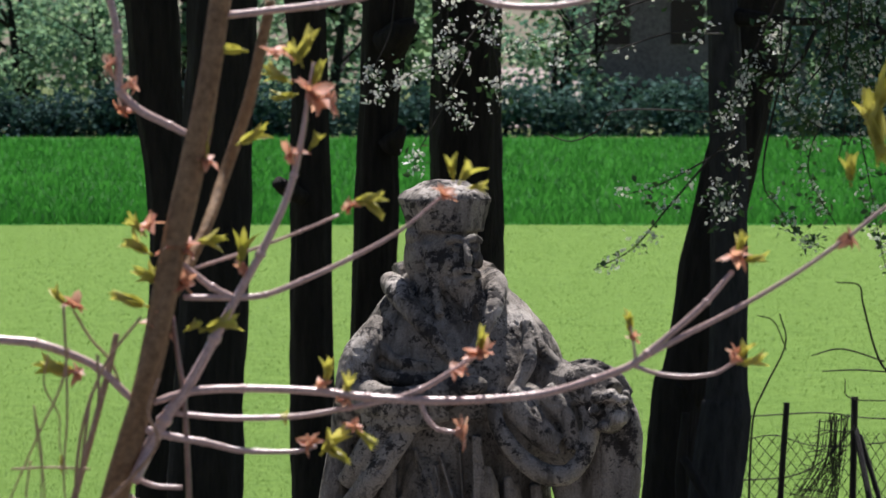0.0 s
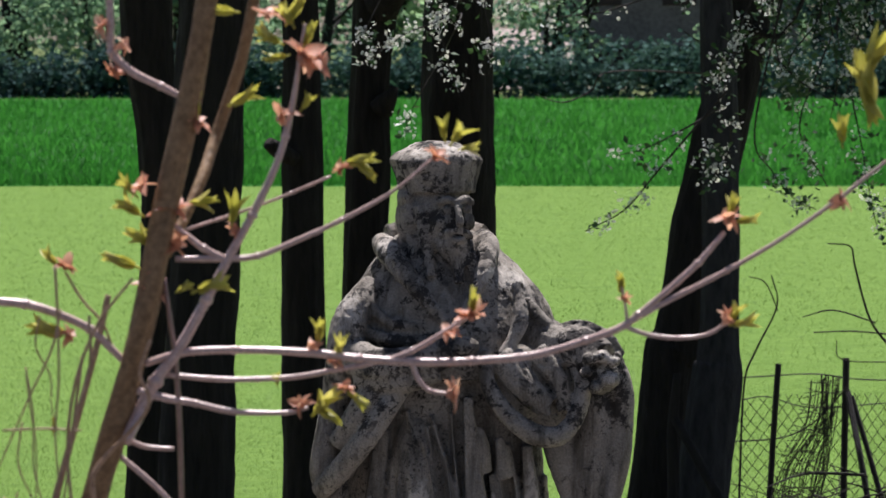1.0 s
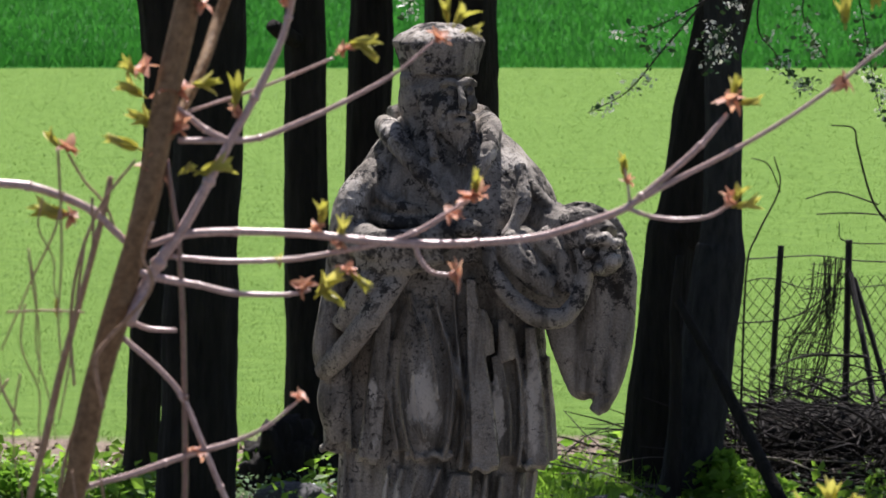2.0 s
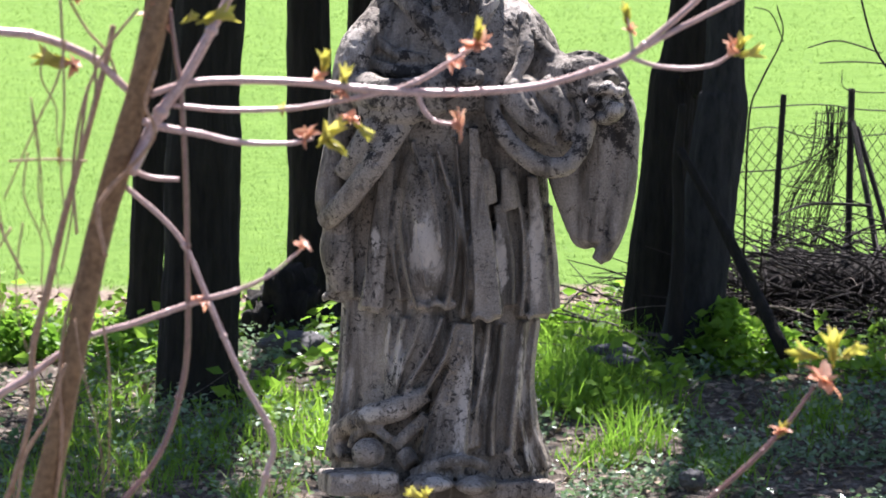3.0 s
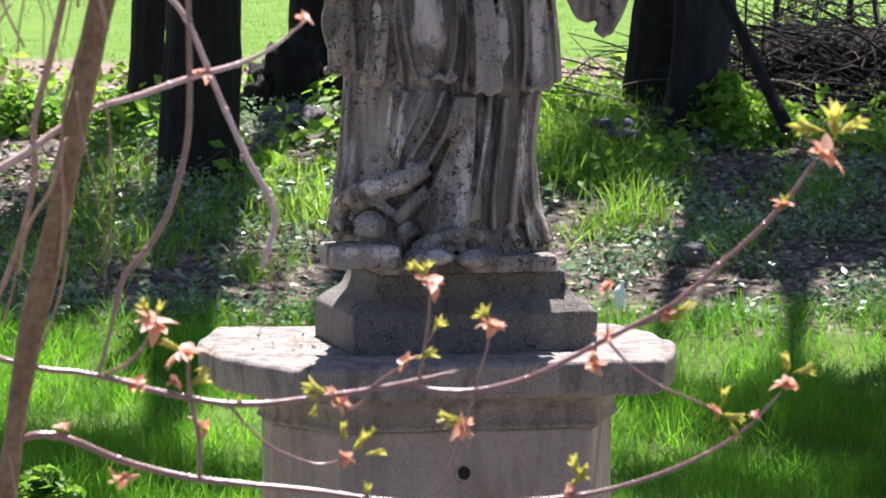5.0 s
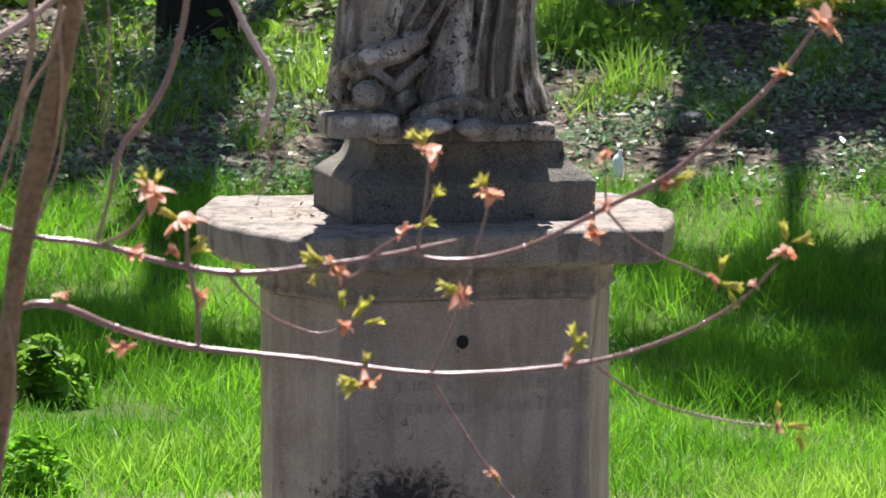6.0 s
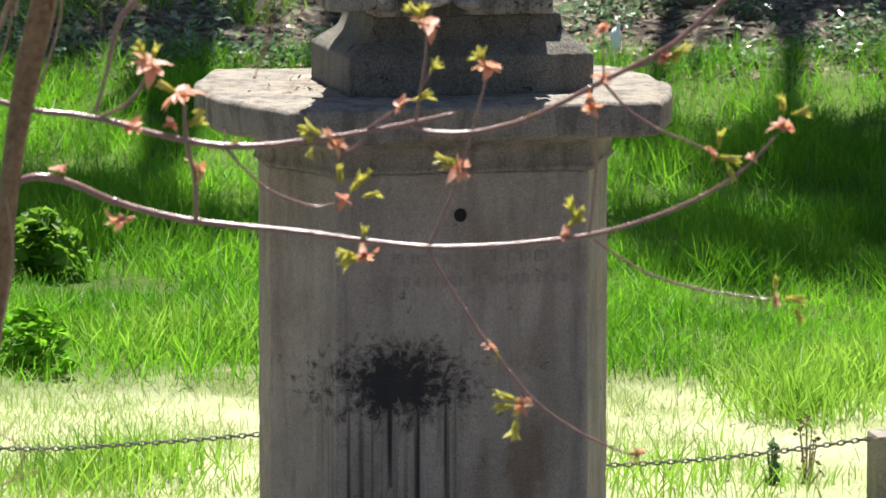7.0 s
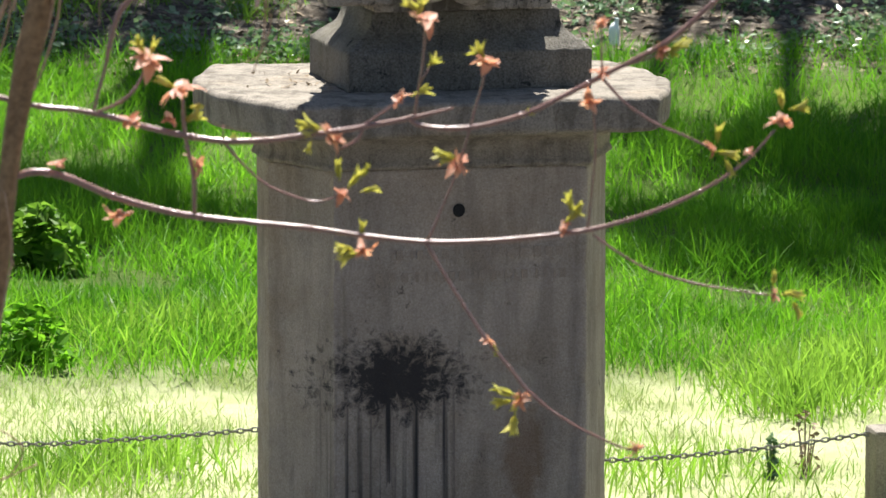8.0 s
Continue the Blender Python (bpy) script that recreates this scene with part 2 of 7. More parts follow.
# lit copy of the young bark, with sun highlights put into its colour
SUNLIT_TWIG = rough_surface("sunlit_young_bark", (0.4, 0.24, 0.2), (0.72, 0.52, 0.45), 60, 0.3, 5, 0.4, 0.001)
SUNLIT_TWIG.node_tree.nodes["Principled BSDF"].inputs["Specular IOR Level"].default_value = 1.0
STEM = rough_surface("brown_stem_bark", (0.16, 0.09, 0.042), (0.37, 0.24, 0.125), 25, 0.6, 5, 0.7, 0.004)
BRACT = leaf_surface("orange_bracts", [(0.55, 0.19, 0.1), (0.68, 0.31, 0.2), (0.8, 0.56, 0.45)], 0.5, 0.45, 20)
YOUNG = leaf_surface("young_leaves", [(0.42, 0.42, 0.05), (0.56, 0.54, 0.1), (0.68, 0.62, 0.2)], 0.45, 0.45, 20)
GRASS = leaf_surface("long_grass", [(0.045, 0.165, 0.01), (0.105, 0.31, 0.018), (0.22, 0.47, 0.03)], 0.6, 0.5, 0.9, 0.2)
SPROUT = leaf_surface("field_sprouts", [(0.09, 0.18, 0.034), (0.135, 0.23, 0.05), (0.18, 0.275, 0.075)], 0.5, 0.5, 0.5, 0.2, (0.3, 1.0, 1.0))
WHEAT = leaf_surface("tall_crop", [(0.025, 0.15, 0.02), (0.04, 0.2, 0.03), (0.065, 0.26, 0.045)], 0.5, 0.6, 0.2, 0.1)
STRAW = leaf_surface("dry_grass", [(0.32, 0.38, 0.15), (0.48, 0.52, 0.26), (0.25, 0.42, 0.08)], 0.35, 0.6, 1.0)
IVY = leaf_surface("ground_cover", [(0.04, 0.1, 0.04), (0.085, 0.19, 0.07), (0.15, 0.28, 0.11), (0.32, 0.42, 0.27)], 0.4, 0.28, 0.9, 0.5)
BLOSSOM_LEAF = leaf_surface("young_tree_leaves", [(0.02, 0.05, 0.02), (0.045, 0.1, 0.04), (0.09, 0.16, 0.06)], 0.3, 0.4, 0.9, 0.2)
HERB = leaf_surface("herb_leaves", [(0.09, 0.21, 0.025), (0.18, 0.36, 0.04), (0.32, 0.52, 0.07)], 0.6, 0.45, 0.8, 0.25)
WOODS = leaf_surface("far_foliage", [(0.06, 0.145, 0.12), (0.16, 0.3, 0.21), (0.38, 0.54, 0.32)], 0.66, 0.7, 0.12, 0.08)
# the hedge's shade is put into this dark bluish leaf colour
SHADED_LEAVES = leaf_surface("shaded_leaves", [(0.022, 0.05, 0.055), (0.045, 0.1, 0.095), (0.09, 0.17, 0.13)], 0.2, 0.7, 0.1, 0.03)
PETAL = leaf_surface("white_petals", [(0.76, 0.75, 0.77), (0.86, 0.85, 0.86)], 0.5, 0.6, 3)
LITTER = rough_surface("dead_leaves", (0.1, 0.07, 0.045), (0.48, 0.38, 0.27), 4, 0.9)
ROCK = rough_surface("grey_rock", (0.05, 0.05, 0.052), (0.16, 0.155, 0.15), 6, 0.9, 8, 0.8, 0.02)
RENDER = rough_surface("grey_house_render", (0.1, 0.1, 0.1), (0.17, 0.168, 0.165), 1.2, 0.9)
PALE = rough_surface("pale_dusty_road", (0.24, 0.19, 0.165), (0.42, 0.35, 0.32), 1.5, 0.95)
RUSTY = rough_surface("dark_painted_steel", (0.012, 0.012, 0.012), (0.045, 0.035, 0.03), 18, 0.65)


# ---- mesh helpers ----
def part(name, bm, material, parent=None, label="", smooth=False):
    me = bpy.data.meshes.new(name)
    bm.to_mesh(me)
    bm.free()
    return mesh_part(name, me, material, parent, label, smooth)


def mesh_part(name, me, material, parent=None, label="", smooth=False):
    if material:
        me.materials.append(material)
    if smooth:
        me.polygons.foreach_set("use_smooth", [True] * len(me.polygons))
    ob = new(name, me)
    if parent:
        ob.parent = parent
    if label:
        ob["label"] = label
    return ob


def raw_mesh(name, verts, faces):
    me = bpy.data.meshes.new(name)
    me.from_pydata([tuple(v) for v in verts], [], faces)
    me.update()
    return me


def thing(name, place, label, category, group="", kind=""):
    ob = new(name)
    ob.location = place
    ob.empty_display_size = 0.1
    return tagged(ob, label, category, group, kind)


def curve_points(pts, steps=6):
    """Catmull-Rom points along rows of (x, y, z, radius)."""
    p = np.array(pts, float)
    p = np.vstack([2 * p[0] - p[1], p, 2 * p[-1] - p[-2]])
    out = []
    for i in range(1, len(p) - 2):
        a, b, c, d = p[i - 1], p[i], p[i + 1], p[i + 2]
        for t in np.linspace(0, 1, steps, endpoint=False):
            out.append(0.5 * (2 * b + (c - a) * t + (2 * a - 5 * b + 4 * c - d) * t * t + (3 * b - a - 3 * c + d) * t ** 3))
    out.append(p[-2])
    return np.array(out)


def tube(bm, pts, segs=8, steps=6, rough=0.0, grain=6.0, ribs=0, flat=1.0):
    """A closed round limb along (x, y, z, radius) rows, its skin uneven by rough."""
    c = curve_points(pts, steps) if len(pts) > 2 else np.array(pts, float)
    rings = []
    for i, q in enumerate(c):
        t = Vector(c[min(i + 1, len(c) - 1)][:3] - c[max(i - 1, 0)][:3])
        t = t.normalized() if t.length > 1e-9 else Vector((0, 0, 1))
        u = t.cross(Vector((0.08, 1, 0.06))).normalized()
        w = t.cross(u)
        ring = []
        for k in range(segs):
            a = 2 * math.pi * k / segs
            r = max(q[3], 1e-4)
            d = u * math.cos(a) + w * (math.sin(a) * flat)
            v = Vector(q[:3]) + d * r
            if rough:
                r2 = rough * noise.fractal(Vector((v.x * grain, v.y * grain, v.z * grain * 0.3)), 0.8, 2.0, 4)
                if ribs:
                    r2 += rough * 0.6 * math.sin(ribs * a + 4 * noise.noise(v * 1.5))
                v += d * r * r2
            ring.append(bm.verts.new(v))
        rings.append(ring)
    for a, b in zip(rings, rings[1:]):
        for k in range(segs):
            bm.faces.new((a[k], a[(k + 1) % segs], b[(k + 1) % segs], b[k]))
    bm.faces.new(rings[0][::-1])
    bm.faces.new(rings[-1])


def ellipsoid(bm, c, r, turn=(0, 0, 0)):
    m = pose(*c, *turn) @ Matrix.Diagonal((*r, 1))
    bmesh.ops.create_uvsphere(bm, u_segments=20, v_segments=12, radius=1, matrix=m)


def loft(bm, rows, folds=0, segs=48, phase=0.0, turn=0.0):
    """A closed body from rows of (x_left, x_right, y_middle, half_depth, z, fold_depth)."""
    rings = []
    for x0, x1, y, ry, z, amp in rows:
        ring = []
        for k in range(segs):
            a = 2 * math.pi * k / segs
            g = 1 + amp * math.cos(folds * a + phase + 2.2 * math.sin(2 * a)) if folds else 1
            p = Vector(((x1 - x0) / 2 * math.cos(a) * g, ry * math.sin(a) * g, 0))
            p.rotate(Euler((0, 0, turn)))
            ring.append(bm.verts.new(p + Vector(((x0 + x1) / 2, y, z))))
        rings.append(ring)
    for a, b in zip(rings, rings[1:]):
        for k in range(segs):
            bm.faces.new((a[k], a[(k + 1) % segs], b[(k + 1) % segs], b[k]))
    bm.faces.new(rings[0][::-1])
    bm.faces.new(rings[-1])
    bmesh.ops.recalc_face_normals(bm, faces=bm.faces)


def box(bm, c, s, turn=(0, 0, 0), bevel=0.0, cuts=1):
    r = bmesh.ops.create_cube(bm, size=1, matrix=pose(*c, *turn) @ Matrix.Diagonal((*s, 1)))
    if bevel:
        edges = list({e for v in r["verts"] for e in v.link_edges})
        bmesh.ops.bevel(bm, geom=edges, offset=bevel, segments=2, affect="EDGES", profile=0.6)


def remeshed(name, bm, voxel, smooth=3, dent=0.0, grain=9.0, smooth_below=0.0):
    """One skin over all the overlapping bodies in bm, softened and worn."""
    bmesh.ops.recalc_face_normals(bm, faces=bm.faces)
    me = bpy.data.meshes.new(name + "_draft")
    bm.to_mesh(me)
    bm.free()
    ob = new(name + "_draft", me)
    mod = ob.modifiers.new("skin", "REMESH")
    mod.mode, mod.voxel_size = "VOXEL", voxel
    if smooth:
        sm = ob.modifiers.new("soften", "SMOOTH")
        sm.iterations, sm.factor = smooth, 0.5
    dg = bpy.context.evaluated_depsgraph_get()
    out = bpy.data.meshes.new_from_object(ob.evaluated_get(dg))
    bpy.data.objects.remove(ob)
    bpy.data.meshes.remove(me)
    out.name = name
    if dent:
        n = len(out.vertices)
        co, no = np.empty(n * 3), np.empty(n * 3)
        out.vertices.foreach_get("co", co)
        out.vertices.foreach_get("normal", no)
        co, no = co.reshape(-1, 3), no.reshape(-1, 3)
        k = np.array([noise.fractal(Vector(p) * grain, 0.9, 2.1, 5) for p in co])
        pits = np.array([noise.noise(Vector(p) * grain * 7) for p in co])
        if smooth_below:
            k *= 0.4 + 0.6 * np.clip((co[:, 2] - smooth_below) / 0.15, 0, 1)
        co += no * (dent * k - dent * 0.9 * np.clip(pits - 0.28, 0, 1) * 2.2)[:, None]
        out.vertices.foreach_set("co", co.ravel())
        out.update()
    return out



# ---- ground: hollow with the monument, bank, field ----
PROFILE = np.array([(-60, 2.1), (4, 2.0), (9, 1.55), (15, 0.1), (17, 0.0), (21, 0.0), (26, 0.1), (29, 0.24), (30.5, 0.42), (33, 0.78), (34.3, 0.9), (37, 0.955),
                    (60, 1.4), (90, 1.92), (130, 2.2), (170, 2.44), (260, 2.9), (3000, 3.0)])
PROFILE_D, PROFILE_Z = PROFILE[:, 0].copy(), PROFILE[:, 1].copy()


def ground_z(x, y):
    """Height of the land: a bank under the camera, a hollow round the monument, a bank up to the trees and the rising field."""
    d = y + 20
    z = float(np.interp(d, PROFILE_D, PROFILE_Z))
    if 20 < d < 40:
        z += 0.03 * noise.fractal(Vector((x * 0.9, y * 0.9, 0)), 1, 2, 3) + 0.02 * noise.noise(Vector((x * 4, y * 4, 3)))
    return z


def make_ground():
    ys = np.concatenate([[-600, -200, -60], np.arange(-20, 0.5, 1.0), np.arange(0.5, 18.5, 0.16), np.arange(18.5, 70, 2.5), np.arange(70, 170, 8), [200, 260, 400, 800, 2900]])
    xs = np.concatenate([[-2500, -600, -150, -50, -20, -10, -6], np.arange(-4, 4.05, 0.16), [6, 10, 20, 50, 150, 600, 2500]])
    verts = [(x, y, ground_z(x, y)) for y in ys for x in xs]
    n = len(xs)
    faces = [(j * n + i, j * n + i + 1, (j + 1) * n + i + 1, (j + 1) * n + i) for j in range(len(ys) - 1) for i in range(n - 1)]
    m, nt, bsdf = shader("soil_and_grass")
    geo = nt.nodes.new("ShaderNodeNewGeometry")
    sep = nt.nodes.new("ShaderNodeSeparateXYZ")
    nt.links.new(geo.outputs["Position"], sep.inputs[0])
    wob = nt.nodes.new("ShaderNodeMath")
    wob.operation = "MULTIPLY_ADD"
    nt.links.new(noise_node(nt, 0.9, 4), wob.inputs[0])
    wob.inputs[1].default_value = 1.6
    nt.links.new(sep.outputs["Y"], wob.inputs[2])

    def band(edge, width):
        r = nt.nodes.new("ShaderNodeMapRange")
        r.inputs["From Min"].default_value, r.inputs["From Max"].default_value = edge, edge + width
        nt.links.new(wob.outputs[0], r.inputs["Value"])
        return r.outputs["Result"]

    grass = ramp(nt, noise_node(nt, 3), [(0.3, (0.05, 0.085, 0.018)), (0.7, (0.11, 0.17, 0.035))])
    straw = ramp(nt, noise_node(nt, 2.2, 8), [(0.35, (0.3, 0.33, 0.15)), (0.65, (0.52, 0.52, 0.31))])
    litter = ramp(nt, noise_node(nt, 14, 8, 0.75), [(0.3, (0.012, 0.01, 0.008)), (0.5, (0.1, 0.082, 0.064)), (0.64, (0.29, 0.25, 0.205)), (0.74, (0.42, 0.39, 0.35))])
    earth = ramp(nt, noise_node(nt, 9, 8, 0.7), [(0.3, (0.1, 0.075, 0.055)), (0.7, (0.33, 0.26, 0.2))])
    field = ramp(nt, noise_node(nt, 5, 8, 0.7), [(0.3, (0.08, 0.155, 0.023)), (0.7, (0.145, 0.24, 0.045))])
    front = ramp(nt, noise_node(nt, 1.6), [(0.3, (0.09, 0.082, 0.075)), (0.7, (0.185, 0.17, 0.157))])
    c = blend(nt, band(0.2, 1.2), front, straw)
    c = blend(nt, band(3.6, 0.9), c, grass)
    c = blend(nt, band(10.4, 0.8), c, litter)
    c = blend(nt, band(16.6, 0.4), c, earth)
    c = blend(nt, band(18.2, 0.5), c, field)
    crop = ramp(nt, noise_node(nt, 1.5, 8, 0.7), [(0.3, (0.008, 0.07, 0.004)), (0.7, (0.02, 0.15, 0.01))])
    meadow = ramp(nt, noise_node(nt, 0.15, 8, 0.7), [(0.35, (0.03, 0.05, 0.015)), (0.6, (0.12, 0.15, 0.05)), (0.75, (0.3, 0.26, 0.2))])
    c = blend(nt, band(70.9, 0.2), c, crop)
    c = blend(nt, band(150.9, 1.0), c, meadow)
    nt.links.new(c, bsdf.inputs["Base Color"])
    bsdf.inputs["Roughness"].default_value = 0.95
    bsdf.inputs["Specular IOR Level"].default_value = 0.1
    bumped(nt, bsdf, noise_node(nt, 25, 8, 0.7), 0.8, 0.04)
    ob = mesh_part("ground", raw_mesh("ground", verts, faces), m, smooth=True)
    return tagged(ob, "rough ground with dry grass, leaf litter and a green field beyond", "ground", kind="structure")


ground = make_ground()



# ---- monument: shaft, cornice, plinth, statue ----
TURN = 13.0



def plan_ring(front, chamfer_x, chamfer_y, side, grow, n=5, lobe=0.0):
    """Corner points of the pedestal's plan: a front, receding corner faces, short sides and a back; grow widens it, lobe rounds the corner faces outwards."""
    a, b = front / 2 + grow * 0.98, front / 2 + chamfer_x + grow
    h = side / 2 + chamfer_y
    f, s = h + grow, side / 2 + grow * 0.3
    right = []
    for i in range(n + 1):
        t = i / n
        bulge = lobe * math.sin(math.pi * t)
        right.append((a + (b - a) * t + bulge * 0.8, -f + (f - s) * t - bulge * 0.5))
    quarter = [(a, -f)] + right[1:-1] + [(b, -s)]
    back = [(x, -y) for x, y in quarter[::-1]]
    half = quarter + back
    return half + [(-x, y) for x, y in half[::-1]]


def prism(bm, rows):
    """Rows of (plan points, z) joined from bottom to top."""
    rings = [[bm.verts.new((x, y, z)) for x, y in pts] for pts, z in rows]
    n = len(rings[0])
    for a, b in zip(rings, rings[1:]):
        for k in range(n):
            bm.faces.new((a[k], a[(k + 1) % n], b[(k + 1) % n], b[k]))
    bm.faces.new(rings[0][::-1])
    bm.faces.new(rings[-1])


MON = pose(-0.014, 0.0, 0.0, 0, 0.0, TURN)
pedestal = thing("pedestal", (0, 0, 0), "weathered sandstone pedestal with a moulded cornice and black stains", "pedestal")
pedestal.matrix_world = MON
dims = (0.735, 0.138, 0.29, 0.16)


def plan(grow, lobe=0.0):
    return plan_ring(*dims, grow, lobe=lobe)


bm = bmesh.new()
prism(bm, [(plan(0.0), -0.1), (plan(0.0), 1.24)])
# raised edges beside the front panel
for sx in (-1, 1):
    box(bm, (sx * (dims[0] / 2 - 0.006), -0.366, 0.56), (0.03, 0.03, 1.34))
me = remeshed("shaft", bm, 0.009, 0, 0.003, 12)
shaft = mesh_part("shaft", me, SHAFT_STONE, pedestal, "grey-brown sandstone shaft with streaks", True)
bm = bmesh.new()
prism(bm, [(plan(0.004), 1.236), (plan(0.016), 1.24), (plan(0.018), 1.252), (plan(0.01), 1.258), (plan(0.014), 1.29), (plan(0.022), 1.312), (plan(0.045), 1.326), (plan(0.058), 1.33), (plan(0.062), 1.34), (plan(0.16, 0.012), 1.346),
           (plan(0.176, 0.015), 1.356), (plan(0.18, 0.015), 1.44), (plan(0.172, 0.014), 1.45)])
me = remeshed("cornice", bm, 0.009, 1, 0.005, 10)
cornice = mesh_part("cornice", me, CORNICE_STONE, pedestal, "projecting cornice slab with chipped edges", True)

bm = bmesh.new()


def rect(w, d):
    return [(-w, -d), (w, -d), (w, d), (-w, d)]


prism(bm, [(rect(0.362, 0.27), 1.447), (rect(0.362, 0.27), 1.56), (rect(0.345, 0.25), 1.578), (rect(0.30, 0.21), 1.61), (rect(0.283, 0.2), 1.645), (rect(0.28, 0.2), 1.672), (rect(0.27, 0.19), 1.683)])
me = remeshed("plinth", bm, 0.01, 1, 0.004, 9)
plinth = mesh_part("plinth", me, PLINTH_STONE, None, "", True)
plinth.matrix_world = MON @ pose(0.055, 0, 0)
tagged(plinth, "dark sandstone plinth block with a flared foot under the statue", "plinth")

# mounting hole and worn inscription, too faint to read
bm = bmesh.new()
ring = [(0.012 * math.cos(a), 0, 0.014 * math.sin(a), 0.006) for a in np.linspace(0, 2 * math.pi, 15)]
tube(bm, ring, 6, 1)
# flat black disc stands in for the shade inside the hole
bmesh.ops.create_circle(bm, cap_ends=True, segments=14, radius=0.014, matrix=pose(0, -0.004, 0, 90, 0, 0))
hole = part("mounting_hole", bm, HOLE_DARK, pedestal, "dark rusty mounting hole")
hole.location = (-0.005, -0.373, 1.115)
bar_rng = random.Random(3)
WORN_CUT = rough_surface("worn_cut", (0.31, 0.25, 0.2), (0.46, 0.38, 0.31), 40, 0.95)
for row_z, x0, x1 in ((0.99, -0.2, 0.31), (0.925, -0.24, 0.33)):
    x = x0
    while x < x1:
        w = bar_rng.choice((0.006, 0.007, 0.018, 0.02))
        bm = bmesh.new()
        box(bm, (0, 0, 0), (w, 0.004, 0.03 * bar_rng.uniform(0.8, 1.0)))
        bar = part("inscription_bar", bm, WORN_CUT, pedestal)
        bar.location = (x, -0.3715, row_z)
        x += w + bar_rng.choice((0.014, 0.018, 0.022))



def make_statue():
    """A robed stone figure with a square cap, built as one skin."""
    bm = bmesh.new()
    E = ellipsoid

    def T(*pts, segs=12, flat=1.0):
        # slim folds lie half sunk in the cloth
        sink = 0.016 if max(p[3] for p in pts) < 0.031 else 0.0
        tube(bm, [(x, y + sink, z, r) for x, y, z, r in pts], segs, 5, flat=flat)

    def fine(*pts):
        tube(bm, pts, 10, 5)

    # core of the gown and the surplice over it: (z, x_left, x_right, half depth)
    X = lambda u: (u - 784) * 0.001631
    GOWN = [(1.72, -0.322, 0.318, 0.2), (1.84, -0.305, 0.29, 0.18), (2.0, -0.29, 0.276, 0.16), (2.24, -0.284, 0.288, 0.15)]
    SURPLICE = [(2.235, -0.285, 0.31, 0.15), (2.4, -0.285, 0.315, 0.155), (2.55, -0.265, 0.315, 0.155), (2.75, -0.235, 0.3, 0.18), (2.9, -0.21, 0.29, 0.18)]
    for body in (GOWN, SURPLICE):
        loft(bm, [(x0, x1, -0.02, ry, z, 0.0) for z, x0, x1, ry in body])

    def front(x, z):
        """Depth of the cloth's face under the folds."""
        body = np.array(SURPLICE if z > 2.2 else GOWN)
        x0, x1, ry = (float(np.interp(z, body[:, 0], body[:, k])) for k in (1, 2, 3))
        t = max(-0.97, min(0.97, (2 * x - x0 - x1) / (x1 - x0)))
        return -0.02 - ry * math.sqrt(1 - t * t)

    CREST = ((-1.25, 0.3), (-0.75, -0.25), (-0.3, -0.85), (0.0, -1.0), (0.3, -0.85), (0.7, -0.25), (1.15, 0.3))
    FLAT = ((-1.1, 0.3), (-1.0, -0.75), (-0.9, -0.95), (0.0, -0.88), (0.88, -1.0), (1.0, -0.8), (1.1, 0.3))

    def fold(profile, *rows):
        """A carved pleat along rows of (x, z, half width, height above the cloth)."""
        c = curve_points(rows, 6) if len(rows) > 2 else np.array([np.array(rows[0]) + (np.array(rows[1]) - np.array(rows[0])) * t for t in np.linspace(0, 1, 8)])
        rings = []
        for i, (x, z, w, d) in enumerate(c):
            t = c[min(i + 1, len(c) - 1)][:2] - c[max(i - 1, 0)][:2]
            t = t / np.linalg.norm(t)
            y = front(x, z)
            ring = [bm.verts.new((x - t[1] * w * p, y + d * q, z + t[0] * w * p)) for p, q in profile]
            ring.append(bm.verts.new((x, y + 0.06, z)))
            rings.append(ring)
        n = len(rings[0])
        for a, b in zip(rings, rings[1:]):
            for k in range(n):
                bm.faces.new((a[k], a[(k + 1) % n], b[(k + 1) % n], b[k]))
        bm.faces.new(rings[0][::-1])
        bm.faces.new(rings[-1])

    def roll(*rows):
        """A rounded fold along rows of (x, z, height above the cloth, radius)."""
        tube(bm, [(x, front(x, z) - h + r, z, r) for x, z, h, r in rows], 12, 6)

    # cape over the shoulders
    loft(bm, [(X(596), X(1008), -0.01, 0.235, 2.80, 0.03), (X(598), X(1012), -0.015, 0.24, 2.86, 0.03), (X(606), X(1006), -0.01, 0.235, 2.93, 0.02), (X(622), X(988), 0, 0.215, 3.0, 0.015), (X(645), X(960), 0.0, 0.19, 3.07, 0.01), (X(676), X(922), 0.01, 0.16, 3.14, 0), (X(700), X(888), 0.01, 0.13, 3.19, 0), (X(725), X(860), 0.01, 0.1, 3.22, 0)], 9)
    # rolled hood collar
    T((-0.154, 0.000, 3.190, 0.03), (-0.130, -0.120, 3.165, 0.038), (-0.088, -0.200, 3.111, 0.03), (-0.023, -0.250, 3.031, 0.022), (0.026, -0.260, 2.967, 0.016))
    T((0.138, 0.000, 3.206, 0.028), (0.153, -0.100, 3.173, 0.034), (0.143, -0.200, 3.111, 0.026), (0.107, -0.240, 3.031, 0.02), (0.068, -0.260, 2.967, 0.014))
    T((-0.138, 0.080, 3.200, 0.04), (0.010, 0.140, 3.219, 0.05), (0.145, 0.080, 3.204, 0.038))
    # neck, head, hair, beard
    E(bm, (0.003, -0.050, 3.188), (0.07, 0.075, 0.12))
    E(bm, (0.010, -0.050, 3.276), (0.1, 0.115, 0.125))
    E(bm, (0.036, -0.130, 3.239), (0.062, 0.07, 0.085))
    E(bm, (-0.069, -0.060, 3.266), (0.045, 0.085, 0.085))
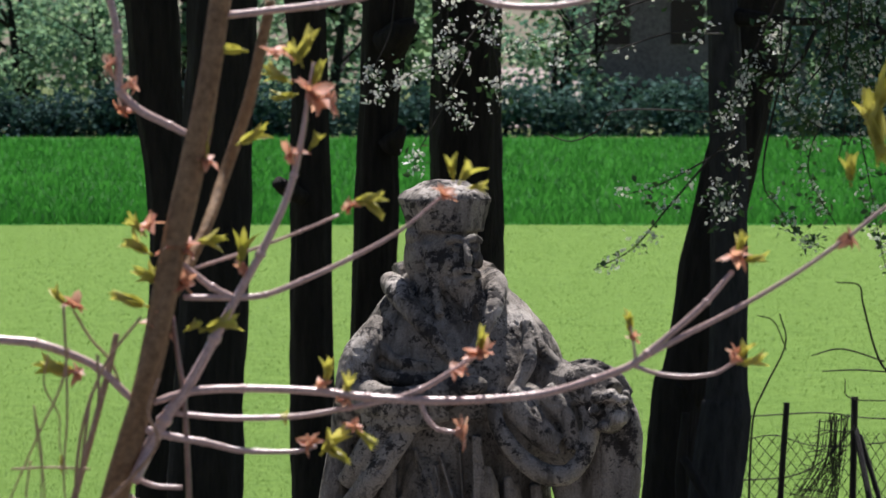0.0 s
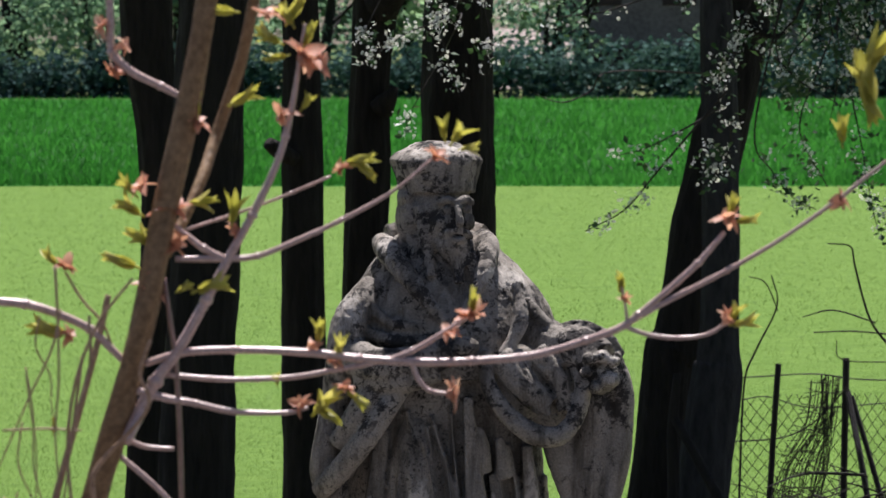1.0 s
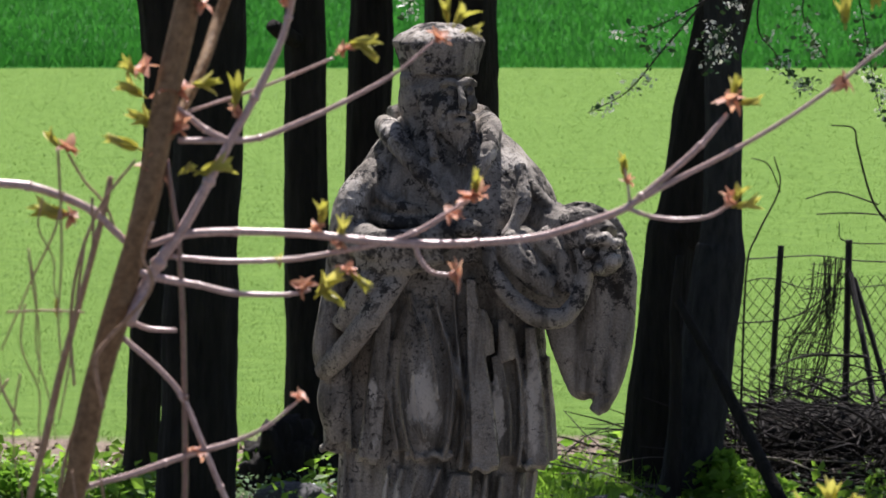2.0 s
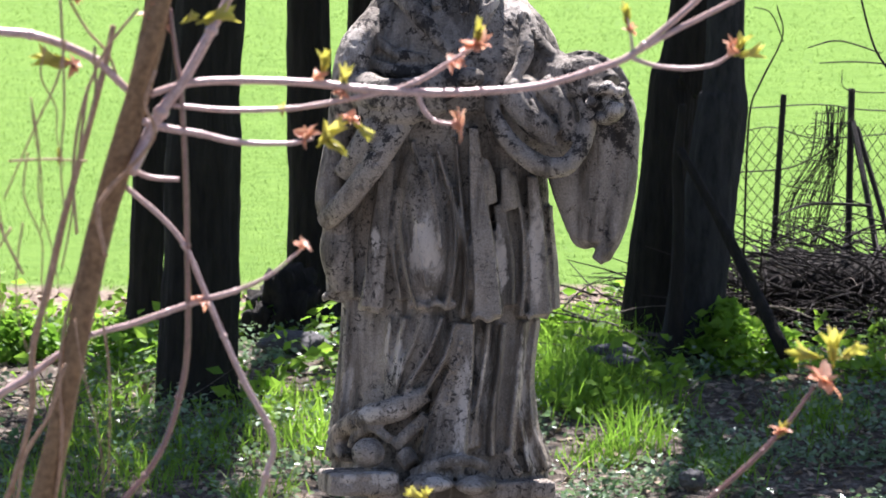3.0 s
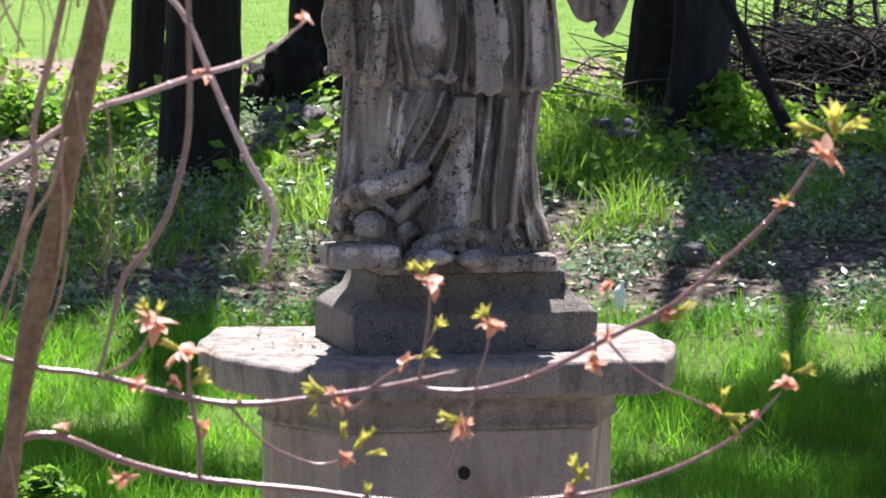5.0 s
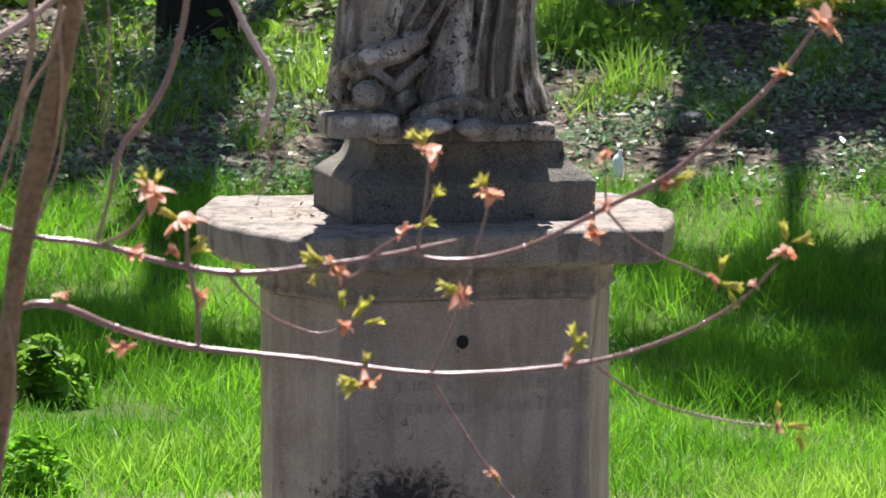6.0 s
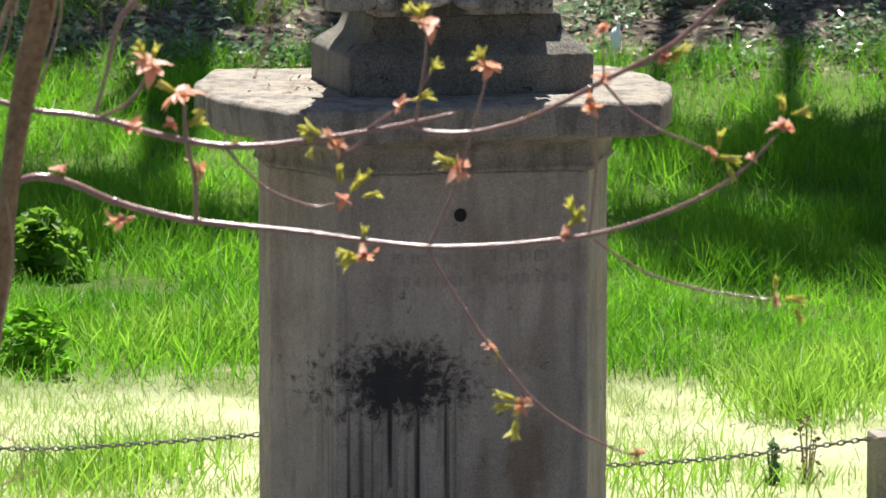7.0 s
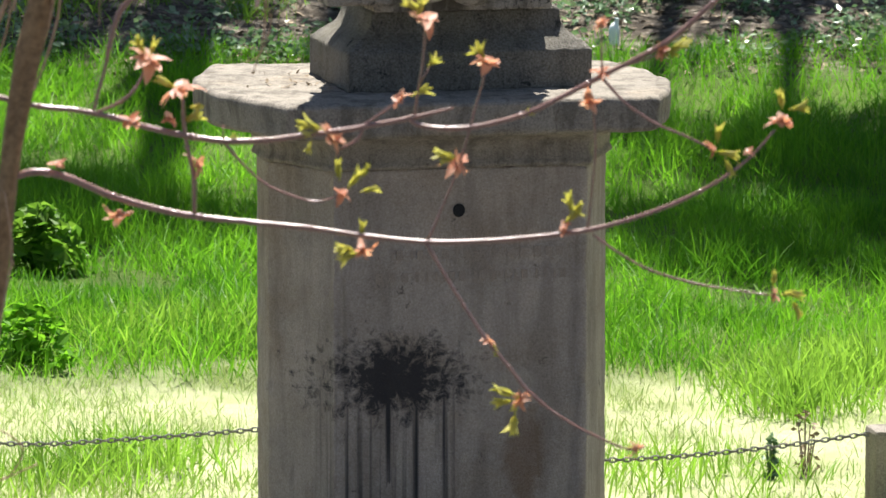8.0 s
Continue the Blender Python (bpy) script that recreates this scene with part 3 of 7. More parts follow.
    E(bm, (-0.075, -0.080, 3.322), (0.036, 0.06, 0.035))
    E(bm, (-0.046, -0.080, 3.192), (0.035, 0.06, 0.08))
    T((-0.044, -0.160, 3.305, 0.014), (-0.036, -0.170, 3.240, 0.016), (-0.020, -0.170, 3.159, 0.018), (-0.010, -0.200, 3.095, 0.014))
    T((-0.072, -0.130, 3.239, 0.016), (-0.059, -0.140, 3.158, 0.02), (-0.042, -0.180, 3.078, 0.014))
    E(bm, (0.055, -0.170, 3.188), (0.05, 0.05, 0.05))
    E(bm, (0.062, -0.180, 3.162), (0.03, 0.035, 0.04))
    # brow, nose, cheeks, moustache, lips
    fine((0.007, -0.175, 3.308, 0.008), (0.036, -0.192, 3.318, 0.011), (0.062, -0.210, 3.311, 0.01), (0.088, -0.195, 3.320, 0.011), (0.109, -0.170, 3.308, 0.008))
    fine((0.063, -0.210, 3.309, 0.008), (0.070, -0.228, 3.280, 0.01), (0.073, -0.238, 3.255, 0.014), (0.070, -0.218, 3.241, 0.008))
    E(bm, (0.021, -0.180, 3.250), (0.03, 0.028, 0.028))
    E(bm, (0.096, -0.175, 3.253), (0.022, 0.026, 0.026))
    fine((0.018, -0.195, 3.211, 0.007), (0.045, -0.218, 3.227, 0.011), (0.071, -0.228, 3.228, 0.009), (0.094, -0.215, 3.223, 0.01), (0.110, -0.190, 3.208, 0.006))
    fine((0.045, -0.215, 3.204, 0.007), (0.071, -0.225, 3.202, 0.009), (0.094, -0.210, 3.204, 0.006))
    E(bm, (0.036, -0.185, 3.289), (0.015, 0.012, 0.009))
    E(bm, (0.093, -0.188, 3.291), (0.012, 0.01, 0.009))
    # forked neck bands
    box(bm, (0.071, -0.200, 3.119), (0.03, 0.02, 0.09), (-14, 4, 14))
    box(bm, (0.110, -0.190, 3.122), (0.028, 0.02, 0.09), (-14, -9, 14))
    # square cap
    loft(bm, [(X(722), X(858), -0.06, 0.105, 3.335, 0), (X(716), X(862), -0.06, 0.112, 3.375, 0), (X(709), X(866), -0.06, 0.122, 3.415, 0.015), (X(706), X(869), -0.06, 0.124, 3.43, 0.02), (X(714), X(862), -0.06, 0.115, 3.445, 0.02), (X(735), X(842), -0.06, 0.088, 3.464, 0.02), (X(760), X(812), -0.06, 0.05, 3.476, 0), (X(778), X(798), -0.06, 0.02, 3.48, 0)], 4, phase=2.4, turn=0.3)
    for a in (25, 115, 205, 295):
        c, s = math.cos(radians(a)), math.sin(radians(a))
        T((X(787) + 0.11 * c, -0.06 + 0.1 * s, 3.44, 0.014), (X(787) + 0.06 * c, -0.06 + 0.055 * s, 3.464, 0.018), (X(787), -0.06, 3.474, 0.012))
    E(bm, (X(780), -0.06, 3.474), (0.026, 0.026, 0.012))
    # left of the picture: cape swag, rolled mantle edge
    T((-0.176, -0.100, 3.067, 0.04), (-0.237, -0.180, 2.980, 0.055), (-0.263, -0.200, 2.883, 0.05), (-0.280, -0.160, 2.768, 0.045), (-0.297, -0.140, 2.652, 0.04))
    T((-0.288, -0.140, 2.749, 0.04), (-0.310, -0.160, 2.628, 0.04), (-0.322, -0.170, 2.539, 0.04), (-0.317, -0.140, 2.480, 0.03))
    T((-0.292, -0.100, 2.453, 0.045), (-0.298, -0.120, 2.389, 0.05), (-0.289, -0.100, 2.273, 0.03))
    T((-0.045, -0.260, 2.845, 0.024), (-0.118, -0.290, 2.750, 0.031), (-0.190, -0.285, 2.645, 0.034), (-0.277, -0.235, 2.534, 0.034), (-0.33, -0.17, 2.48, 0.032))
    T((-0.134, -0.260, 2.828, 0.035), (-0.207, -0.260, 2.723, 0.04), (-0.272, -0.210, 2.615, 0.035))
    # forearm and cuff across the breast
    T((-0.253, -0.200, 2.883, 0.05), (-0.168, -0.280, 2.846, 0.055), (-0.063, -0.310, 2.853, 0.05), (0.050, -0.320, 2.889, 0.04))
    T((-0.217, -0.240, 2.812, 0.04), (-0.103, -0.300, 2.807, 0.045), (0.010, -0.310, 2.836, 0.035))
    E(bm, (0.087, -0.320, 2.898), (0.04, 0.035, 0.03))
    T((-0.234, -0.180, 2.964, 0.018), (-0.152, -0.230, 2.920, 0.02), (-0.039, -0.250, 2.908, 0.02), (0.091, -0.250, 2.934, 0.016))
    T((-0.198, -0.170, 3.020, 0.014), (-0.128, -0.220, 2.965, 0.016), (-0.023, -0.240, 2.950, 0.012))
    T((0.237, -0.180, 3.078, 0.018), (0.245, -0.240, 2.966, 0.022), (0.196, -0.270, 2.870, 0.018))
    T((0.262, -0.140, 3.027, 0.016), (0.311, -0.180, 2.964, 0.022), (0.351, -0.170, 2.947, 0.024))
    # arm stretched to the side, hand, hanging sleeve
    T((0.230, -0.070, 2.959, 0.07), (0.327, -0.140, 2.897, 0.075), (0.424, -0.200, 2.883, 0.07), (0.472, -0.240, 2.853, 0.06))
    T((0.352, -0.150, 2.938, 0.022), (0.425, -0.170, 2.950, 0.024), (0.490, -0.160, 2.917, 0.022), (0.534, -0.140, 2.864, 0.022))
    E(bm, (0.480, -0.250, 2.813), (0.05, 0.045, 0.055))
    for u, v, r in ((1055, 702, 0.022), (1078, 697, 0.023), (1098, 706, 0.021), (1092, 738, 0.03), (1066, 752, 0.022), (1050, 725, 0.02)):
        E(bm, (X(u) + 0.0, -0.3, 3.76 - (v - 150) * 0.001622), (r, 0.03, r * 0.85))
    T((0.498, -0.150, 2.865, 0.04), (0.534, -0.160, 2.768, 0.04), (0.537, -0.160, 2.685, 0.036), (0.525, -0.160, 2.538, 0.035), (0.488, -0.160, 2.416, 0.03), (0.452, -0.160, 2.362, 0.02))
    T((0.450, -0.140, 2.767, 0.06), (0.461, -0.140, 2.684, 0.065), (0.449, -0.140, 2.521, 0.06), (0.444, -0.150, 2.415, 0.035))
    T((0.355, -0.100, 2.666, 0.06), (0.388, -0.120, 2.552, 0.06), (0.396, -0.130, 2.447, 0.03))
    for k in range(5):
        T((0.364, -0.180, 2.613, 0.006), (X(1045), -0.19, 2.47 + 0.022 * k, 0.008), (X(1090), -0.185, 2.5 + 0.02 * k, 0.006))
    # swag of the mantle under the arm
    T((0.143, -0.260, 2.886, 0.02), (0.154, -0.290, 2.789, 0.024), (0.214, -0.310, 2.701, 0.028), (0.287, -0.310, 2.648, 0.032), (0.360, -0.290, 2.647, 0.03), (0.409, -0.270, 2.707, 0.026), (0.425, -0.250, 2.787, 0.026), (0.402, -0.220, 2.843, 0.02))
    T((0.190, -0.260, 2.869, 0.04), (0.255, -0.280, 2.789, 0.045), (0.320, -0.270, 2.724, 0.035))
    T((0.288, -0.240, 2.884, 0.035), (0.352, -0.250, 2.804, 0.03), (0.372, -0.250, 2.714, 0.02))
    T((0.239, -0.250, 2.885, 0.015), (0.279, -0.300, 2.806, 0.013), (0.327, -0.300, 2.701, 0.012))
    E(bm, (0.338, -0.160, 2.750), (0.1, 0.08, 0.11))
    E(bm, (0.240, -0.180, 2.784), (0.1, 0.09, 0.12))
    E(bm, (-0.293, -0.100, 2.486), (0.05, 0.07, 0.08))
    E(bm, (-0.274, -0.100, 2.584), (0.06, 0.07, 0.1))
    E(bm, (0.420, -0.130, 2.455), (0.05, 0.045, 0.06))
    E(bm, (0.477, -0.140, 2.406), (0.03, 0.03, 0.05))
    ellipsoid(bm, (-0.041, -0.125, 2.419), (0.088, 0.135, 0.3), (4, -4, 0))
    ellipsoid(bm, (-0.052, -0.130, 2.097), (0.08, 0.1, 0.2), (0, 12, 0))
    # surplice: pleats, knee, the stole with its fringe, tassels
    fold(FLAT, (-0.150, 2.656, 0.020, 0.050), (-0.171, 2.475, 0.027, 0.059), (-0.195, 2.230, 0.035, 0.068))
    fold(CREST, (-0.119, 2.573, 0.011, 0.037), (-0.133, 2.405, 0.014, 0.050), (-0.111, 2.251, 0.017, 0.050))
    fold(CREST, (-0.010, 2.698, 0.011, 0.050), (0.039, 2.531, 0.014, 0.074), (0.080, 2.377, 0.017, 0.089), (0.066, 2.202, 0.017, 0.081))
    fold(CREST, (0.046, 2.726, 0.010, 0.050), (0.063, 2.517, 0.011, 0.068), (0.094, 2.349, 0.011, 0.068))
    fold(FLAT, (0.096, 2.754, 0.014, 0.074), (0.110, 2.545, 0.024, 0.089), (0.128, 2.377, 0.035, 0.102), (0.138, 2.212, 0.043, 0.112))
    fold(FLAT, (0.170, 2.531, 0.017, 0.059), (0.190, 2.377, 0.021, 0.065), (0.190, 2.237, 0.024, 0.068))
    fold(CREST, (0.208, 2.614, 0.013, 0.056), (0.236, 2.475, 0.014, 0.056), (0.243, 2.321, 0.017, 0.050), (0.232, 2.202, 0.020, 0.056))
    fold(FLAT, (0.265, 2.607, 0.015, 0.056), (0.282, 2.405, 0.025, 0.072), (0.288, 2.206, 0.032, 0.081))
    fold(CREST, (0.313, 2.517, 0.011, 0.037), (0.327, 2.349, 0.013, 0.039), (0.333, 2.216, 0.017, 0.043))
    fold(CREST, (-0.080, 2.712, 0.013, 0.050), (-0.063, 2.614, 0.014, 0.062), (-0.080, 2.531, 0.017, 0.074))
    fold(CREST, (-0.024, 2.670, 0.010, 0.050), (-0.010, 2.587, 0.011, 0.068), (-0.021, 2.489, 0.013, 0.074))
    fold(FLAT, (-0.302, 2.426, 0.028, 0.050), (-0.293, 2.258, 0.034, 0.056))
    fold(CREST, (-0.255, 2.447, 0.011, 0.050), (-0.248, 2.251, 0.017, 0.056))
    fold(CREST, (-0.094, 2.600, 0.011, 0.060), (-0.108, 2.461, 0.013, 0.090), (-0.091, 2.321, 0.014, 0.100), (-0.063, 2.230, 0.014, 0.085))
    fold(CREST, (0.030, 2.587, 0.011, 0.085), (0.046, 2.447, 0.013, 0.100), (0.035, 2.307, 0.014, 0.105), (0.016, 2.230, 0.013, 0.090))
    fold(CREST, (-0.038, 2.635, 0.010, 0.080), (-0.010, 2.517, 0.010, 0.105), (0.004, 2.405, 0.008, 0.110))
    fold(CREST, (-0.069, 2.531, 0.008, 0.090), (-0.063, 2.405, 0.008, 0.108), (-0.038, 2.293, 0.008, 0.105))
    # gown below the hem: columns at the sides, swirling folds, the buttoned front
    fold(CREST, (-0.265, 2.244, 0.017, 0.030), (-0.273, 2.069, 0.020, 0.038), (-0.290, 1.915, 0.022, 0.042), (-0.307, 1.783, 0.025, 0.045))
    fold(CREST, (-0.143, 2.202, 0.011, 0.030), (-0.153, 2.069, 0.013, 0.034), (-0.146, 1.957, 0.014, 0.034))
    fold(CREST, (-0.099, 2.202, 0.017, 0.045), (-0.119, 2.097, 0.018, 0.055), (-0.139, 1.971, 0.020, 0.055))
    fold(CREST, (-0.045, 2.209, 0.017, 0.060), (-0.077, 2.125, 0.020, 0.075), (-0.115, 2.041, 0.020, 0.075), (-0.130, 1.957, 0.017, 0.060))
    fold(CREST, (0.007, 2.206, 0.017, 0.070), (-0.031, 2.111, 0.020, 0.090), (-0.080, 2.027, 0.021, 0.090), (-0.114, 1.950, 0.020, 0.070))
    fold(CREST, (0.046, 2.188, 0.014, 0.070), (0.016, 2.097, 0.018, 0.095), (-0.035, 2.006, 0.021, 0.100), (-0.077, 1.941, 0.021, 0.080))
    fold(CREST, (0.032, 2.069, 0.011, 0.070), (-0.001, 1.985, 0.014, 0.090), (-0.031, 1.901, 0.017, 0.090), (-0.052, 1.818, 0.017, 0.070))
    fold(FLAT, (0.074, 2.188, 0.025, 0.060), (0.056, 2.041, 0.038, 0.075), (0.028, 1.874, 0.052, 0.092), (0.007, 1.759, 0.062, 0.105))
    fold(CREST, (0.013, 2.097, 0.010, 0.045), (-0.027, 1.929, 0.013, 0.055), (-0.052, 1.818, 0.015, 0.055))
    fold(CREST, (0.142, 2.188, 0.015, 0.050), (0.122, 2.041, 0.017, 0.062), (0.097, 1.901, 0.018, 0.068), (0.086, 1.825, 0.018, 0.062))
    fold(CREST, (0.131, 2.111, 0.008, 0.040), (0.114, 1.971, 0.010, 0.045), (0.108, 1.832, 0.011, 0.045))
    fold(CREST, (0.184, 2.181, 0.015, 0.050), (0.168, 2.041, 0.017, 0.062), (0.150, 1.901, 0.017, 0.062), (0.150, 1.801, 0.018, 0.052))
    fold(CREST, (0.240, 2.188, 0.020, 0.048), (0.226, 2.041, 0.021, 0.052), (0.209, 1.901, 0.021, 0.052), (0.205, 1.811, 0.022, 0.052))
    fold(CREST, (0.279, 2.188, 0.013, 0.030), (0.262, 2.041, 0.014, 0.042), (0.265, 1.901, 0.017, 0.042), (0.289, 1.818, 0.020, 0.046), (0.309, 1.748, 0.020, 0.046))
    fold(CREST, (0.229, 1.915, 0.011, 0.050), (0.248, 1.804, 0.013, 0.050), (0.257, 1.750, 0.014, 0.050))
    roll((-0.038, 1.988, 0.090, 0.026), (-0.115, 1.946, 0.100, 0.036), (-0.206, 1.915, 0.095, 0.036), (-0.273, 1.879, 0.070, 0.032), (-0.293, 1.832, 0.055, 0.026), (-0.271, 1.792, 0.055, 0.022))
    roll((-0.038, 1.927, 0.060, 0.015), (-0.087, 1.876, 0.075, 0.020), (-0.133, 1.832, 0.070, 0.018))
    roll((-0.143, 1.853, 0.080, 0.016), (-0.192, 1.885, 0.085, 0.016), (-0.240, 1.860, 0.075, 0.016), (-0.259, 1.825, 0.070, 0.014))
    roll((-0.105, 1.818, 0.080, 0.030), (-0.080, 1.781, 0.090, 0.028))
    roll((-0.080, 1.759, 0.100, 0.016), (-0.010, 1.787, 0.120, 0.018), (0.060, 1.801, 0.125, 0.018), (0.138, 1.776, 0.090, 0.016))
    roll((0.032, 1.818, 0.110, 0.012), (0.053, 1.769, 0.120, 0.014))
    roll((0.187, 1.818, 0.050, 0.012), (0.229, 1.748, 0.060, 0.016))
    roll((0.126, 2.663, 0.070, 0.012), (0.133, 2.635, 0.080, 0.017), (0.138, 2.594, 0.085, 0.023), (0.140, 2.538, 0.080, 0.026))
    roll((0.185, 2.635, 0.070, 0.012), (0.192, 2.607, 0.080, 0.017), (0.197, 2.570, 0.085, 0.023), (0.199, 2.517, 0.080, 0.026))
    for k in range(9):
        t = k / 8
        x, z = 0.060 - 0.036 * t, 2.139 - 0.168 * t
        ellipsoid(bm, (x, front(x, z) - 0.078 - 0.01 * t, z), (0.0085, 0.009, 0.0085))
    ellipsoid(bm, (-0.206, -0.275, 1.820), (0.048, 0.055, 0.043))
    ellipsoid(bm, (-0.031, -0.325, 1.737), (0.072, 0.1, 0.027), (0, 0, 12))
    ellipsoid(bm, (0.103, -0.315, 1.731), (0.06, 0.1, 0.029), (0, 0, -8))
    # lace edges of the surplice, the knee and the stole: (from, to, height, how far proud)
    lace = random.Random(12)
    for x0, x1, low, proud in ((-0.335, -0.262, 2.252, 0.045), (-0.228, -0.166, 2.228, 0.055), (-0.085, 0.045, 2.243, 0.075), (0.096, 0.182, 2.208, 0.105), (0.258, 0.318, 2.205, 0.068)):
        for k in range(int((x1 - x0) / 0.0125) + 1):
            x = x0 + 0.0125 * k
            z = low + 0.006 * math.sin(k * 1.3)
            ellipsoid(bm, (x, front(x, z) - proud + 0.018, z), (0.0075, 0.018, lace.uniform(0.01, 0.015)))
    # slabs under the feet
    box(bm, (-0.235, -0.26, 1.735), (0.205, 0.2, 0.065), (0, 0, TURN), 0.012)
    box(bm, (0.03, -0.06, 1.705), (0.53, 0.42, 0.05), (0, 0, TURN), 0.01)
    me = remeshed("statue", bm, 0.005, 3, 0.006, 9, smooth_below=2.75)
    ob = mesh_part("statue", me, STATUE_STONE, None, "", True)
    return tagged(ob, "weathered grey sandstone statue of a robed figure with a square cap", "statue")


statue = make_statue()



# ---- trees behind the monument ----
def trunk(name, rows, bark, label, group="trees along the field", segs=28):
    # the trunk keeps its girth far above and thins out at fifteen metres
    low = [q for q in rows if q[2] < 5.2]
    (xa, ya, za, ra), (xb, yb, zb, rb) = rows[-2], low[-1]
    rows = low + [(xa, ya, za + 0.4, rb * 0.9), (2 * xa - xb, ya, 2 * za - zb + 1.5, rb * 0.7), (2 * xa - xb, ya, 15.0, rb * 0.25)]
    base = rows[0]
    t = thing(name, base[:3], label, "tree", group)
    bm = bmesh.new()
    tube(bm, [(x - base[0], y - base[1], z - base[2], r) for x, y, z, r in rows], segs, 14, 0.09, 7, 9)
    part("trunk", bm, bark, t, "", True)
    return t


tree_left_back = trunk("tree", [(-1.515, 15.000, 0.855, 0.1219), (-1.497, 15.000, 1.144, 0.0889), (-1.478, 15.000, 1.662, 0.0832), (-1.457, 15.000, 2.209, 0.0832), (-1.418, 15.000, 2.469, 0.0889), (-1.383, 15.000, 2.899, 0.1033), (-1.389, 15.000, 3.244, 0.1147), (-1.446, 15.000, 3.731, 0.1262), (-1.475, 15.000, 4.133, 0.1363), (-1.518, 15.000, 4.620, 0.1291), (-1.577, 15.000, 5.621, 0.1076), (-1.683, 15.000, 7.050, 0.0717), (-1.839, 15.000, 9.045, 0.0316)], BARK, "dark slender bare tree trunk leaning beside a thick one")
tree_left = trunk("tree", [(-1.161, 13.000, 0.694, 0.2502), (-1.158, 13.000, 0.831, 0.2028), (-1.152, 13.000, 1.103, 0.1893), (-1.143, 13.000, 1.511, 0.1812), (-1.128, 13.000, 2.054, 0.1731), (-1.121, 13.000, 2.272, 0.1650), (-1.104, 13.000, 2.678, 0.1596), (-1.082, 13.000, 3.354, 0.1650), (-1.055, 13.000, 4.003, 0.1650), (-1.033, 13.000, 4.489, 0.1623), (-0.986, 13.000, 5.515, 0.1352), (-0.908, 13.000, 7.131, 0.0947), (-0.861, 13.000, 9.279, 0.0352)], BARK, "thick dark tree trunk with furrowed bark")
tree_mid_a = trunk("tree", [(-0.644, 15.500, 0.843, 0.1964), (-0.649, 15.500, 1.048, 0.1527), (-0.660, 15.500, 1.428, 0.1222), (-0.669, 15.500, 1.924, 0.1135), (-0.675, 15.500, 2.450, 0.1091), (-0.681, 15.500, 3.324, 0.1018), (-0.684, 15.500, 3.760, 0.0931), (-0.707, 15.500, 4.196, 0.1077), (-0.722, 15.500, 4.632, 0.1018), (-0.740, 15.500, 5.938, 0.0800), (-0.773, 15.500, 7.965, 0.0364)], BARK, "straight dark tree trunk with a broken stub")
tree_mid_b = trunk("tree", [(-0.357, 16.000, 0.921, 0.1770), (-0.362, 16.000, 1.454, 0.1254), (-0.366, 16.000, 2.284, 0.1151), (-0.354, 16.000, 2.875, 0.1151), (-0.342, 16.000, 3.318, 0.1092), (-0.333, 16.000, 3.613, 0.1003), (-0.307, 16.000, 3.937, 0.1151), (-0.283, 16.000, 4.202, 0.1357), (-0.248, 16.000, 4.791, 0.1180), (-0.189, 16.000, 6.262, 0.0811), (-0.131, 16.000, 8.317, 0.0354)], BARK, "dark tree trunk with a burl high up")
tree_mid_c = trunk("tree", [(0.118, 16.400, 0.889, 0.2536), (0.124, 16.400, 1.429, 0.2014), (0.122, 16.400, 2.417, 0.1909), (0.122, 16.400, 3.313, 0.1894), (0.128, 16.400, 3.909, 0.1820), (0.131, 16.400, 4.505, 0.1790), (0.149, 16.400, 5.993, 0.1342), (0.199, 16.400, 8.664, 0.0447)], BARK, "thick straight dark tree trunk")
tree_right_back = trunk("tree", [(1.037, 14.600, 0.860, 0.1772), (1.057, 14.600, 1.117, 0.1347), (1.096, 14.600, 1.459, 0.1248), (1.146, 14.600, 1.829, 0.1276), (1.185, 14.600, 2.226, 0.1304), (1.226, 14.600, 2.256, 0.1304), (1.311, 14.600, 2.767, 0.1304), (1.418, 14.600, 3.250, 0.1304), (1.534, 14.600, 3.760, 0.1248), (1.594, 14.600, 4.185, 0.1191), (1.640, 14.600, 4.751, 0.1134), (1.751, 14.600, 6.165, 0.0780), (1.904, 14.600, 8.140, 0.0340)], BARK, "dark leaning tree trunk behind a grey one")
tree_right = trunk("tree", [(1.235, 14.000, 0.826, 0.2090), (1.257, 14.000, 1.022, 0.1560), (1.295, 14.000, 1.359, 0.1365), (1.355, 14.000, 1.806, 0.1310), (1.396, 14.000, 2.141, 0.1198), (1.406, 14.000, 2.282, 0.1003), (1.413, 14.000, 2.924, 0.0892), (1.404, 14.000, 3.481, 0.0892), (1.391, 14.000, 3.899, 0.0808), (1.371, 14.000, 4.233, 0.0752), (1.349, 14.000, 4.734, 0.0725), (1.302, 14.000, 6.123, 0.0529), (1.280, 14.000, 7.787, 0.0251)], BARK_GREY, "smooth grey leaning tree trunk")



def stub(tree, rows, bark=BARK):
    o = Vector(tree.location)
    bm = bmesh.new()
    tube(bm, [(x - o.x, y - o.y, z - o.z, r) for x, y, z, r in rows], 10, 6, 0.08, 9)
    part("limb", bm, bark, tree, "", True)


stub(tree_mid_a, [(-0.723, 15.400, 3.180, 0.04), (-0.799, 15.300, 3.225, 0.045), (-0.849, 15.250, 3.263, 0.035)])
stub(tree_mid_b, [(-0.277, 15.900, 3.966, 0.1), (-0.202, 15.800, 4.039, 0.07), (-0.135, 15.800, 4.083, 0.03)])
stub(tree_mid_b, [(-0.277, 15.900, 3.436, 0.07), (-0.229, 15.850, 3.502, 0.04), (-0.212, 15.850, 3.549, 0.02)])
